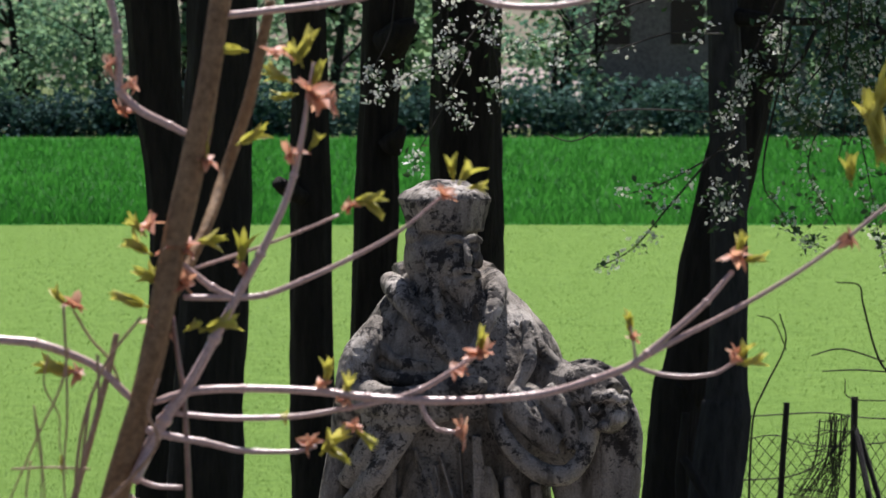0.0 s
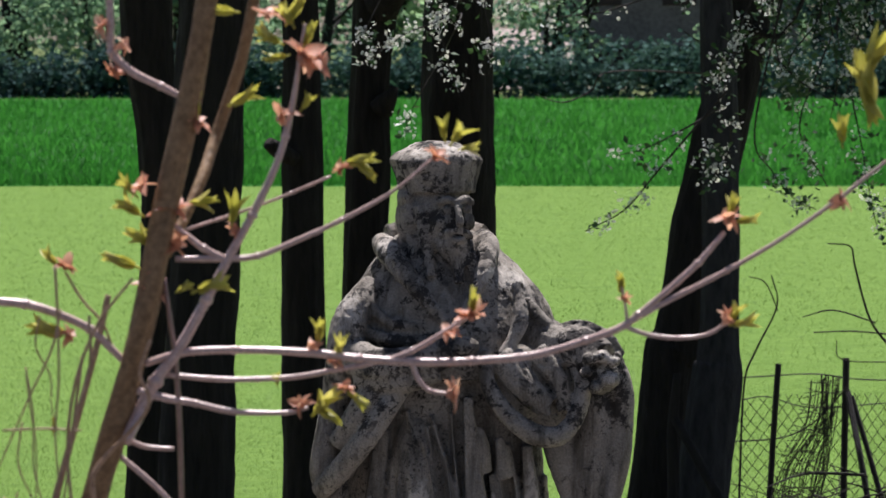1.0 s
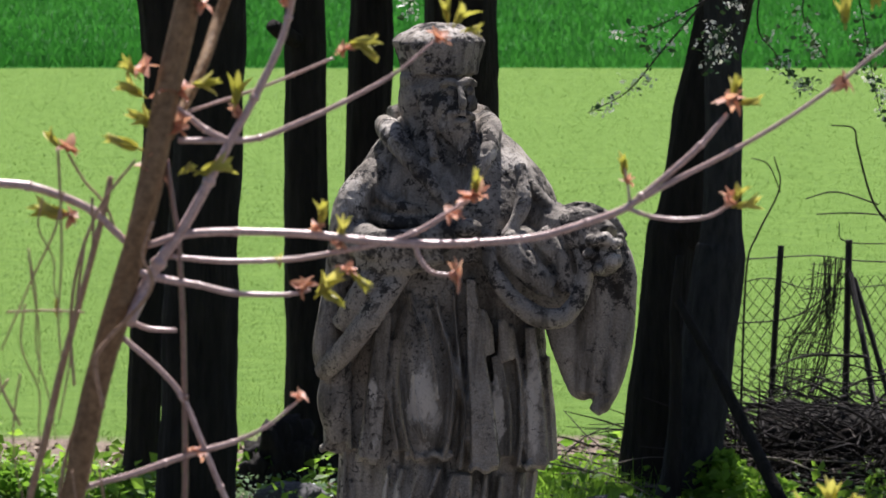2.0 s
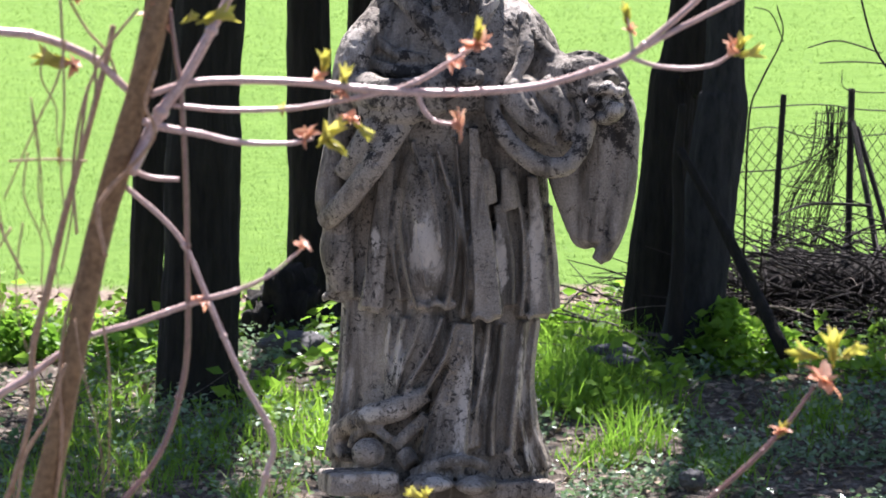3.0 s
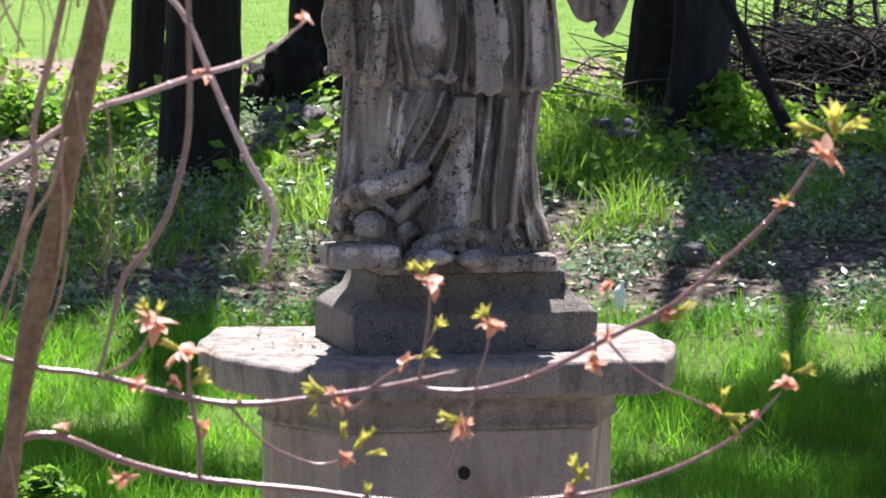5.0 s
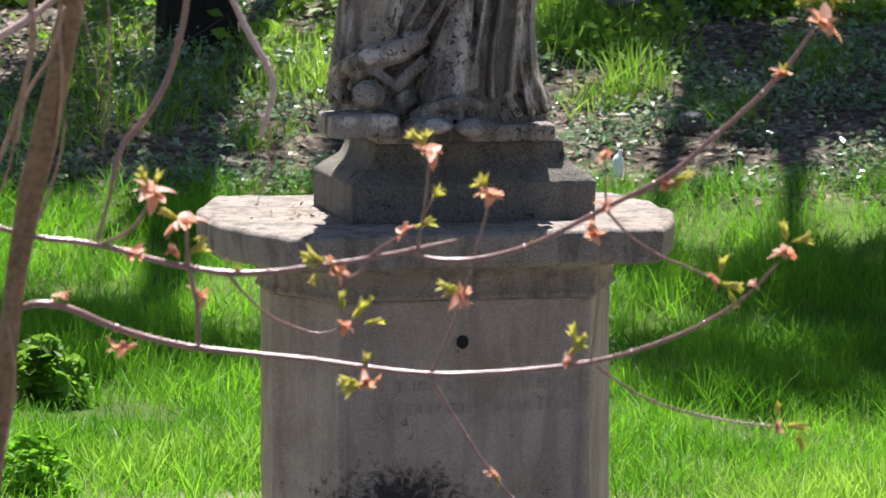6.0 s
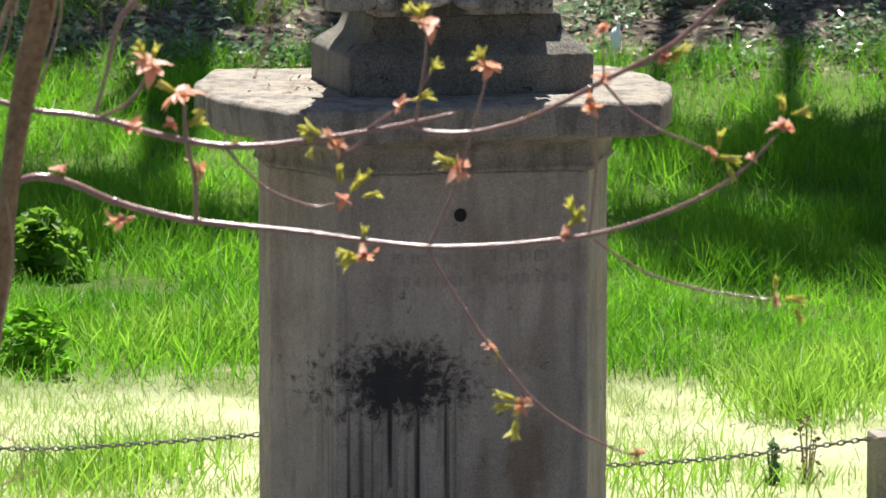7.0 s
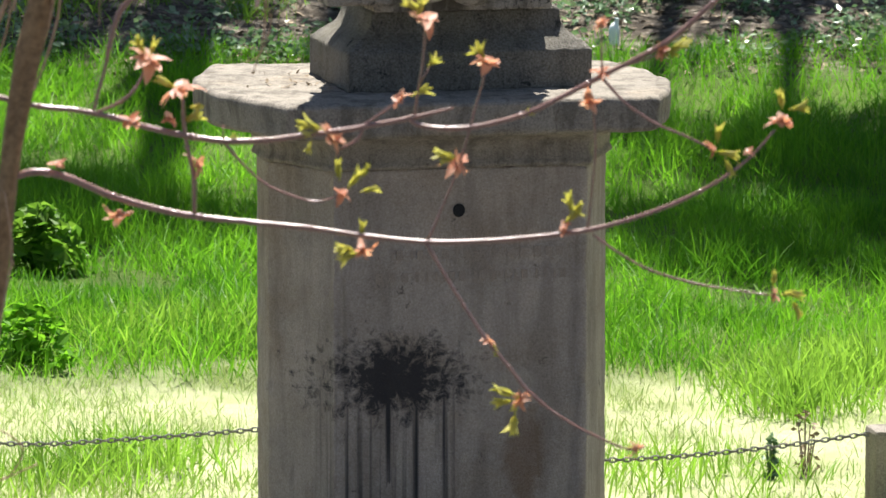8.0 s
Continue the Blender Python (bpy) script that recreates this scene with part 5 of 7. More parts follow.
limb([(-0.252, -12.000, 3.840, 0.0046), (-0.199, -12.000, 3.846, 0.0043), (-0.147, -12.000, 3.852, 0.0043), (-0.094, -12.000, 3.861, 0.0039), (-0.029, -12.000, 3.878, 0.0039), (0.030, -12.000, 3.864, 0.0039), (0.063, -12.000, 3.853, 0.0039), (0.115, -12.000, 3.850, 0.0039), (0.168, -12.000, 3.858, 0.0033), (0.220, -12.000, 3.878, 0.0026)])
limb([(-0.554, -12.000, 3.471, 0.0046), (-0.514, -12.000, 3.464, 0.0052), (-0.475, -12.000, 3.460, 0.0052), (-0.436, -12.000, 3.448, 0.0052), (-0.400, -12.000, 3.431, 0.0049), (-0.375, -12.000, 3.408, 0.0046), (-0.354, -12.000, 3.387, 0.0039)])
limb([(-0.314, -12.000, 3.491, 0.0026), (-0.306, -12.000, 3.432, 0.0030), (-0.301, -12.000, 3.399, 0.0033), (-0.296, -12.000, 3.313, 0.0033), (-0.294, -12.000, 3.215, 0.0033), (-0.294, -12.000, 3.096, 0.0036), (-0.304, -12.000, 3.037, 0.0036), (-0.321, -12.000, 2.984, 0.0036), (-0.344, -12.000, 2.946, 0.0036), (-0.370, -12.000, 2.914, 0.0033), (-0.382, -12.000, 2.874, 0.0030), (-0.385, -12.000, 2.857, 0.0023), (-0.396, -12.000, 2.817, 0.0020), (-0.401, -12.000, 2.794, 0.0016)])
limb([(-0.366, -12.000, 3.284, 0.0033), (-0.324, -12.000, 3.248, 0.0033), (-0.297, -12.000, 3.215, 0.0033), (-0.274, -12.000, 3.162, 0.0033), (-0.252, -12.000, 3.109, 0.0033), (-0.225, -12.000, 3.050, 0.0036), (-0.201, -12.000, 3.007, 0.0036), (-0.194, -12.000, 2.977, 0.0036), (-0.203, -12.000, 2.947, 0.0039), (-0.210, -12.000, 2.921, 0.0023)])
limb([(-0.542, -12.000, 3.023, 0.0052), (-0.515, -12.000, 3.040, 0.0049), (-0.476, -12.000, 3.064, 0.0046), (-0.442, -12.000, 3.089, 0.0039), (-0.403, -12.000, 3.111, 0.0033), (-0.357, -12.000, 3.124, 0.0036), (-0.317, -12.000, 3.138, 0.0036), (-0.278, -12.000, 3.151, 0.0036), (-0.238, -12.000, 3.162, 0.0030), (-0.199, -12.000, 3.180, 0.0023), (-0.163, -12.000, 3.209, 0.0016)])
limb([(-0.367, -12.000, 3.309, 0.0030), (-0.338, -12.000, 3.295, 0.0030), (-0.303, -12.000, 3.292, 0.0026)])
limb([(-0.536, -12.000, 2.824, 0.0033), (-0.510, -12.000, 2.816, 0.0033), (-0.464, -12.000, 2.805, 0.0033), (-0.424, -12.000, 2.801, 0.0033), (-0.378, -12.000, 2.792, 0.0033), (-0.332, -12.000, 2.779, 0.0036), (-0.285, -12.000, 2.769, 0.0036), (-0.246, -12.000, 2.764, 0.0039), (-0.200, -12.000, 2.765, 0.0036), (-0.153, -12.000, 2.771, 0.0033), (-0.114, -12.000, 2.776, 0.0033), (-0.074, -12.000, 2.783, 0.0030), (-0.031, -12.000, 2.791, 0.0030), (0.020, -12.000, 2.803, 0.0013)])
limb([(-0.033, -12.000, 2.791, 0.0026), (-0.020, -12.000, 2.783, 0.0026), (0.012, -12.000, 2.779, 0.0030), (0.051, -12.000, 2.782, 0.0030), (0.098, -12.000, 2.794, 0.0030), (0.137, -12.000, 2.811, 0.0030), (0.177, -12.000, 2.832, 0.0030), (0.210, -12.000, 2.849, 0.0030), (0.249, -12.000, 2.869, 0.0030), (0.282, -12.000, 2.890, 0.0030), (0.323, -12.000, 2.927, 0.0030), (0.343, -12.000, 2.944, 0.0030), (0.376, -12.000, 2.975, 0.0030), (0.409, -12.000, 3.012, 0.0026), (0.435, -12.000, 3.050, 0.0020)])
limb([(-0.499, -12.000, 2.719, 0.0039), (-0.477, -12.000, 2.727, 0.0043), (-0.454, -12.000, 2.727, 0.0043), (-0.425, -12.000, 2.719, 0.0043), (-0.378, -12.000, 2.699, 0.0039), (-0.326, -12.000, 2.684, 0.0039), (-0.279, -12.000, 2.675, 0.0036), (-0.213, -12.000, 2.668, 0.0033), (-0.147, -12.000, 2.661, 0.0033), (-0.081, -12.000, 2.652, 0.0030), (-0.011, -12.000, 2.645, 0.0030), (0.052, -12.000, 2.646, 0.0030), (0.118, -12.000, 2.651, 0.0030), (0.177, -12.000, 2.659, 0.0030), (0.224, -12.000, 2.671, 0.0026), (0.270, -12.000, 2.687, 0.0026), (0.309, -12.000, 2.705, 0.0023), (0.342, -12.000, 2.725, 0.0020), (0.369, -12.000, 2.747, 0.0016), (0.396, -12.000, 2.777, 0.0013)])
limb([(-0.011, -12.000, 2.643, 0.0023), (0.005, -12.000, 2.614, 0.0020), (0.032, -12.000, 2.570, 0.0020), (0.058, -12.000, 2.530, 0.0020), (0.085, -12.000, 2.497, 0.0020), (0.108, -12.000, 2.468, 0.0020), (0.141, -12.000, 2.441, 0.0016), (0.178, -12.000, 2.419, 0.0016), (0.225, -12.000, 2.399, 0.0013), (0.246, -12.000, 2.401, 0.0010)])
limb([(-0.010, -12.000, 2.647, 0.0020), (0.009, -12.000, 2.691, 0.0016), (0.022, -12.000, 2.724, 0.0016), (0.033, -12.000, 2.757, 0.0016), (0.044, -12.000, 2.797, 0.0016), (0.055, -12.000, 2.837, 0.0016), (0.059, -12.000, 2.856, 0.0013)])
limb([(0.177, -12.000, 2.659, 0.0016), (0.182, -12.000, 2.704, 0.0016), (0.186, -12.000, 2.751, 0.0016), (0.184, -12.000, 2.797, 0.0013), (0.180, -12.000, 2.811, 0.0013)])
limb([(0.183, -12.000, 2.654, 0.0016), (0.211, -12.000, 2.634, 0.0016), (0.250, -12.000, 2.612, 0.0016), (0.303, -12.000, 2.596, 0.0016), (0.350, -12.000, 2.588, 0.0013), (0.391, -12.000, 2.582, 0.0013)])
limb([(0.195, -12.000, 2.837, 0.0020), (0.223, -12.000, 2.807, 0.0016), (0.256, -12.000, 2.785, 0.0016), (0.289, -12.000, 2.771, 0.0016), (0.319, -12.000, 2.757, 0.0013)])
limb([(-0.283, -12.000, 2.677, 0.0026), (-0.284, -12.000, 2.724, 0.0030), (-0.291, -12.000, 2.757, 0.0026), (-0.295, -12.000, 2.787, 0.0026), (-0.296, -12.000, 2.814, 0.0020)])
limb([(-0.398, -12.000, 2.797, 0.0020), (-0.368, -12.000, 2.811, 0.0020), (-0.351, -12.000, 2.827, 0.0020), (-0.339, -12.000, 2.850, 0.0013)])
limb([(-0.247, -12.000, 2.761, 0.0020), (-0.226, -12.000, 2.737, 0.0016), (-0.200, -12.000, 2.714, 0.0016), (-0.167, -12.000, 2.699, 0.0016), (-0.140, -12.000, 2.693, 0.0013), (-0.112, -12.000, 2.700, 0.0010)])
limb([(-0.249, -12.000, 2.763, 0.0013), (-0.249, -12.000, 2.783, 0.0010)])
limb([(-0.084, -12.000, 2.783, 0.0020), (-0.093, -12.000, 2.765, 0.0023), (-0.112, -12.000, 2.755, 0.0020)])
limb([(-0.087, -12.000, 2.781, 0.0016), (-0.061, -12.000, 2.799, 0.0016), (-0.040, -12.000, 2.813, 0.0013)])
limb([(-0.026, -12.000, 2.792, 0.0020), (-0.020, -12.000, 2.831, 0.0016), (-0.015, -12.000, 2.864, 0.0016), (-0.013, -12.000, 2.904, 0.0013)])
limb([(-0.020, -12.000, 2.831, 0.0010), (-0.003, -12.000, 2.858, 0.0010)])
limb([(0.194, -12.000, 2.844, 0.0016), (0.193, -12.000, 2.870, 0.0013), (0.193, -12.000, 2.904, 0.0010)])
limb([(0.210, -12.000, 2.849, 0.0013), (0.243, -12.000, 2.860, 0.0013), (0.276, -12.000, 2.872, 0.0010)])
limb([(-0.379, -12.000, 3.471, 0.0036), (-0.389, -12.000, 3.425, 0.0039), (-0.415, -12.000, 3.327, 0.0039), (-0.437, -12.000, 3.248, 0.0043), (-0.457, -12.000, 3.162, 0.0046), (-0.474, -12.000, 3.096, 0.0039), (-0.476, -12.000, 3.023, 0.0036), (-0.496, -12.000, 2.944, 0.0033), (-0.523, -12.000, 2.878, 0.0030)], "vine", STEM)
limb([(-0.404, -12.100, 3.404, 0.0019), (-0.411, -12.100, 3.352, 0.0019), (-0.418, -12.100, 3.293, 0.0019)], "vine", STEM)
limb([(-0.346, -12.100, 3.494, 0.0016), (-0.385, -12.100, 3.443, 0.0019), (-0.411, -12.100, 3.378, 0.0019), (-0.421, -12.100, 3.306, 0.0019), (-0.417, -12.100, 3.235, 0.0019)], "vine", STEM)
limb([(-0.429, -12.000, 3.498, 0.0016), (-0.409, -12.000, 3.465, 0.0016), (-0.386, -12.000, 3.439, 0.0016), (-0.373, -12.000, 3.406, 0.0016)], "vine", STEM)
limb([(-0.495, -12.100, 3.319, 0.0013), (-0.450, -12.100, 3.321, 0.0013), (-0.405, -12.100, 3.319, 0.0013)], "vine", STEM)
limb([(-0.514, -12.200, 3.293, 0.0016), (-0.495, -12.200, 3.241, 0.0016), (-0.473, -12.200, 3.196, 0.0016)], "vine", STEM)
limb([(-0.431, -12.100, 3.085, 0.0023), (-0.450, -12.100, 3.026, 0.0023), (-0.477, -12.100, 2.980, 0.0023), (-0.487, -12.100, 2.928, 0.0019)], "vine", STEM)
limb([(-0.199, -12.000, 2.943, 0.0010), (-0.201, -12.000, 2.890, 0.0010), (-0.214, -12.000, 2.844, 0.0007)], "vine", STEM)
limb([(-0.199, -12.000, 2.930, 0.0007), (-0.193, -12.000, 2.904, 0.0007), (-0.205, -12.000, 2.867, 0.0007), (-0.224, -12.000, 2.856, 0.0007)], "vine", STEM)
limb([(-0.520, -12.000, 2.426, 0.0010), (-0.493, -12.000, 2.409, 0.0010), (-0.487, -12.000, 2.392, 0.0010), (-0.501, -12.000, 2.369, 0.0010), (-0.514, -12.000, 2.362, 0.0010)], "vine", STEM)
limb([(-0.514, -12.000, 2.361, 0.0010), (-0.494, -12.000, 2.370, 0.0010), (-0.470, -12.000, 2.381, 0.0010)], "vine", STEM)
limb([(-0.496, -12.000, 2.943, 0.0013), (-0.499, -12.000, 2.904, 0.0013), (-0.513, -12.000, 2.857, 0.0013)], "vine", STEM)
limb([(-0.434, -12.050, 2.948, 0.0016), (-0.440, -12.050, 2.909, 0.0016), (-0.454, -12.050, 2.863, 0.0016), (-0.467, -12.050, 2.830, 0.0016)], "vine", STEM)
limb([(-0.502, -12.050, 2.711, 0.0013), (-0.494, -12.050, 2.644, 0.0013), (-0.502, -12.050, 2.591, 0.0013), (-0.513, -12.050, 2.538, 0.0013)], "vine", STEM)
limb([(-0.499, -12.000, 2.627, 0.0007), (-0.495, -12.000, 2.617, 0.0007), (-0.505, -12.000, 2.605, 0.0007)], "vine", STEM)
limb([(-0.328, -12.050, 3.421, 0.0023), (-0.340, -12.050, 3.382, 0.0023), (-0.331, -12.050, 3.342, 0.0023), (-0.387, -12.050, 3.277, 0.0029), (-0.395, -12.050, 3.251, 0.0029), (-0.386, -12.050, 3.205, 0.0029)], "vine", STEM)
limb([(-0.430, -12.080, 3.457, 0.0016), (-0.440, -12.080, 3.412, 0.0014), (-0.462, -12.080, 3.365, 0.0012), (-0.482, -12.080, 3.320, 0.0010), (-0.502, -12.080, 3.274, 0.0009)], "vine", STEM)
limb([(-0.457, -12.020, 3.448, 0.0011), (-0.462, -12.020, 3.412, 0.0010), (-0.445, -12.020, 3.377, 0.0009), (-0.444, -12.020, 3.343, 0.0007), (-0.435, -12.020, 3.308, 0.0006)], "vine", STEM)
limb([(-0.514, -11.960, 3.146, 0.0010), (-0.519, -11.960, 3.110, 0.0009), (-0.537, -11.960, 3.073, 0.0008), (-0.538, -11.960, 3.037, 0.0007), (-0.547, -11.960, 3.000, 0.0005)], "vine", STEM)
limb([(-0.490, -12.140, 3.245, 0.0016), (-0.514, -12.140, 3.206, 0.0014), (-0.532, -12.140, 3.168, 0.0012), (-0.548, -12.140, 3.130, 0.0010), (-0.567, -12.140, 3.091, 0.0009)], "vine", STEM)
limb([(-0.419, -12.120, 3.139, 0.0010), (-0.410, -12.120, 3.082, 0.0009), (-0.396, -12.120, 3.026, 0.0008), (-0.387, -12.120, 2.969, 0.0007), (-0.387, -12.120, 2.913, 0.0005)], "vine", STEM)
limb([(-0.439, -12.170, 3.203, 0.0013), (-0.450, -12.170, 3.170, 0.0012), (-0.454, -12.170, 3.137, 0.0010), (-0.463, -12.170, 3.103, 0.0009), (-0.465, -12.170, 3.070, 0.0007)], "vine", STEM)
limb([(-0.513, -12.110, 3.300, 0.0018), (-0.523, -12.110, 3.243, 0.0015), (-0.537, -12.110, 3.185, 0.0013), (-0.547, -12.110, 3.128, 0.0011), (-0.570, -12.110, 3.071, 0.0009)], "vine", STEM)
limb([(-0.474, -12.090, 3.328, 0.0012), (-0.478, -12.090, 3.278, 0.0010), (-0.458, -12.090, 3.228, 0.0009), (-0.458, -12.090, 3.179, 0.0008), (-0.452, -12.090, 3.128, 0.0006)], "vine", STEM)
limb([(-0.531, -11.990, 3.404, 0.0019), (-0.531, -11.990, 3.359, 0.0016), (-0.528, -11.990, 3.314, 0.0014), (-0.516, -11.990, 3.269, 0.0012), (-0.507, -11.990, 3.223, 0.0010)], "vine", STEM)
limb([(-0.527, -11.900, 3.379, 0.0015), (-0.531, -11.900, 3.315, 0.0013), (-0.522, -11.900, 3.251, 0.0011), (-0.520, -11.900, 3.187, 0.0009), (-0.514, -11.900, 3.123, 0.0008)], "vine", STEM)
limb([(-0.393, -12.160, 3.453, 0.0019), (-0.393, -12.160, 3.390, 0.0017), (-0.412, -12.160, 3.327, 0.0014), (-0.419, -12.160, 3.264, 0.0012), (-0.431, -12.160, 3.200, 0.0010)], "vine", STEM)
limb([(-0.474, -12.180, 3.253, 0.0012), (-0.480, -12.180, 3.216, 0.0011), (-0.482, -12.180, 3.179, 0.0010), (-0.479, -12.180, 3.142, 0.0008), (-0.469, -12.180, 3.105, 0.0007)], "vine", STEM)
limb([(-0.391, -12.050, 3.135, 0.0016), (-0.384, -12.050, 3.087, 0.0014), (-0.382, -12.050, 3.039, 0.0012), (-0.383, -12.050, 2.991, 0.0010), (-0.384, -12.050, 2.943, 0.0009)], "vine", STEM)
limb([(-0.434, -12.120, 3.508, 0.0017), (-0.431, -12.120, 3.443, 0.0015), (-0.430, -12.120, 3.378, 0.0013), (-0.434, -12.120, 3.314, 0.0011), (-0.429, -12.120, 3.250, 0.0009)], "vine", STEM)
limb([(-0.468, -12.120, 3.393, 0.0010), (-0.459, -12.120, 3.336, 0.0009), (-0.459, -12.120, 3.279, 0.0009), (-0.445, -12.120, 3.222, 0.0007), (-0.435, -12.120, 3.165, 0.0006)], "vine", STEM)
limb([(-0.468, -12.110, 3.388, 0.0012), (-0.464, -12.110, 3.351, 0.0010), (-0.458, -12.110, 3.313, 0.0009), (-0.456, -12.110, 3.275, 0.0008), (-0.457, -12.110, 3.238, 0.0007)], "vine", STEM)
bud(-0.337, -12.000, 2.857, 0.0328, 20)
bud(-0.298, -12.000, 2.824, 0.0341, -10)
bud(-0.357, -12.000, 2.786, 0.0236, 0)
bud(-0.312, -12.000, 2.789, 0.0170, 0)
bud(-0.280, -12.000, 2.736, 0.0197, 60)
bud(-0.442, -12.000, 2.735, 0.0170, 0)
bud(-0.371, -12.000, 2.679, 0.0249, 170)
bud(-0.124, -12.000, 2.767, 0.0275, 60)
bud(-0.112, -12.000, 2.701, 0.0170, 30)
bud(-0.086, -12.000, 2.636, 0.0236, 180)
bud(-0.013, -12.000, 2.904, 0.0315, 20)
bud(-0.042, -12.000, 2.812, 0.0210, -40)
bud(0.059, -12.000, 2.856, 0.0288, 30)
bud(0.024, -12.000, 2.737, 0.0262, 20)
bud(0.193, -12.000, 2.844, 0.0184, 0)
bud(0.181, -12.000, 2.811, 0.0223, 180)
bud(0.193, -12.000, 2.904, 0.0105, 0)
bud(0.261, -12.000, 2.869, 0.0170, 40)
bud(0.321, -12.000, 2.756, 0.0170, 50)
bud(0.366, -12.000, 2.751, 0.0105, -20)
bud(0.404, -12.000, 2.785, 0.0249, 20)
bud(0.395, -12.000, 2.582, 0.0157, 90)
bud(0.151, -12.000, 2.661, 0.0157, -30)
bud(0.062, -12.000, 2.527, 0.0131, 40)
bud(0.102, -12.000, 2.459, 0.0223, -60)
bud(0.233, -12.000, 2.399, 0.0170, 90)
sprig(-0.346, -12.000, 2.878, 0.0157, -25)
sprig(-0.330, -12.000, 2.876, 0.0157, 20)
sprig(-0.317, -12.000, 2.834, 0.0170, -60)
sprig(-0.282, -12.000, 2.794, 0.0184, 60)
sprig(-0.279, -12.000, 2.805, 0.0131, 80)
sprig(-0.150, -12.000, 2.783, 0.0197, -70)
sprig(-0.148, -12.000, 2.772, 0.0170, -100)
sprig(-0.149, -12.000, 2.756, 0.0105, -160)
sprig(-0.115, -12.000, 2.733, 0.0170, -8)
sprig(-0.093, -12.000, 2.723, 0.0197, 35)
sprig(-0.075, -12.000, 2.707, 0.0157, 80)
sprig(-0.082, -12.000, 2.731, 0.0131, 25)
sprig(-0.087, -12.000, 2.664, 0.0131, 0)
sprig(-0.111, -12.000, 2.637, 0.0197, -80)
sprig(-0.106, -12.000, 2.627, 0.0184, -110)
sprig(-0.031, -12.000, 2.925, 0.0184, -60)
sprig(-0.018, -12.000, 2.923, 0.0157, 20)
sprig(-0.003, -12.000, 2.858, 0.0144, 35)
sprig(-0.016, -12.000, 2.824, 0.0170, 60)
sprig(0.051, -12.000, 2.872, 0.0170, -20)
sprig(0.046, -12.000, 2.869, 0.0131, -60)
sprig(0.007, -12.000, 2.749, 0.0170, -80)
sprig(0.012, -12.000, 2.741, 0.0131, -110)
sprig(0.106, -12.000, 2.797, 0.0131, 60)
sprig(0.286, -12.000, 2.877, 0.0197, 65)
sprig(0.330, -12.000, 2.776, 0.0157, 5)
sprig(0.342, -12.000, 2.749, 0.0184, 100)
sprig(0.344, -12.000, 2.732, 0.0144, 150)
sprig(0.403, -12.000, 2.816, 0.0170, -5)
sprig(0.427, -12.000, 2.804, 0.0170, 80)
sprig(0.396, -12.000, 2.604, 0.0131, 5)
sprig(0.420, -12.000, 2.584, 0.0184, 85)
sprig(0.424, -12.000, 2.564, 0.0144, 150)
sprig(0.156, -12.000, 2.692, 0.0184, -15)
sprig(0.164, -12.000, 2.683, 0.0184, 30)
sprig(0.161, -12.000, 2.676, 0.0157, 50)
sprig(0.069, -12.000, 2.517, 0.0131, 160)
sprig(0.077, -12.000, 2.468, 0.0184, -75)
sprig(0.076, -12.000, 2.455, 0.0170, -95)
sprig(0.093, -12.000, 2.452, 0.0131, 200)
sprig(0.090, -12.000, 2.425, 0.0197, 190)
sprig(-0.237, -12.000, 2.769, 0.0092, 60)
sprig(0.231, -12.000, 2.400, 0.0092, 90)
sprig(0.276, -12.000, 2.867, 0.0118, 110)
bud(-0.153, -12.000, 3.746, 0.0420, 30)
bud(-0.135, -12.000, 3.740, 0.0302, 80)
bud(-0.193, -12.000, 3.796, 0.0275, 0)
bud(-0.176, -12.000, 3.681, 0.0236, -60)
bud(-0.275, -12.000, 3.670, 0.0249, 10)
bud(0.001, -12.000, 3.631, 0.0249, 20)
bud(-0.108, -12.000, 3.619, 0.0184, -60)
bud(-0.340, -12.000, 3.596, 0.0288, -30)
bud(-0.306, -12.000, 3.572, 0.0341, 20)
bud(-0.321, -12.000, 3.563, 0.0262, -40)
bud(-0.304, -12.000, 3.527, 0.0328, 30)
bud(-0.331, -12.000, 3.483, 0.0275, 0)
bud(-0.429, -12.000, 3.504, 0.0236, 30)
bud(-0.426, -12.000, 3.424, 0.0197, 40)
bud(-0.370, -12.000, 3.732, 0.0210, 200)
bud(-0.360, -12.000, 3.760, 0.0170, 60)
bud(-0.386, -12.000, 3.784, 0.0197, -40)
bud(-0.235, -12.000, 3.545, 0.0184, 60)
bud(0.043, -12.000, 3.446, 0.0302, 20)
bud(0.017, -12.000, 3.428, 0.0223, -20)
bud(-0.140, -12.000, 3.414, 0.0170, 180)
bud(-0.116, -12.000, 3.391, 0.0184, 0)
bud(0.018, -12.000, 3.356, 0.0302, 90)
bud(-0.154, -12.000, 3.343, 0.0210, -60)
bud(-0.104, -12.000, 3.362, 0.0210, 0)
bud(0.221, -12.000, 3.464, 0.0157, 0)
bud(0.340, -12.000, 3.558, 0.0302, 10)
bud(0.339, -12.000, 3.444, 0.0236, 50)
bud(0.471, -12.000, 3.582, 0.0236, 60)
sprig(-0.252, -12.000, 3.803, 0.0288, -80)
sprig(-0.160, -12.000, 3.806, 0.0288, 30)
sprig(-0.173, -12.000, 3.799, 0.0236, -30)
sprig(-0.194, -12.000, 3.772, 0.0236, -60)
sprig(-0.146, -12.000, 3.776, 0.0223, 20)
sprig(-0.147, -12.000, 3.697, 0.0170, 35)
sprig(-0.186, -12.000, 3.746, 0.0197, -100)
sprig(-0.275, -12.000, 3.693, 0.0197, 0)
sprig(-0.219, -12.000, 3.702, 0.0275, 60)
sprig(0.029, -12.000, 3.663, 0.0236, 30)
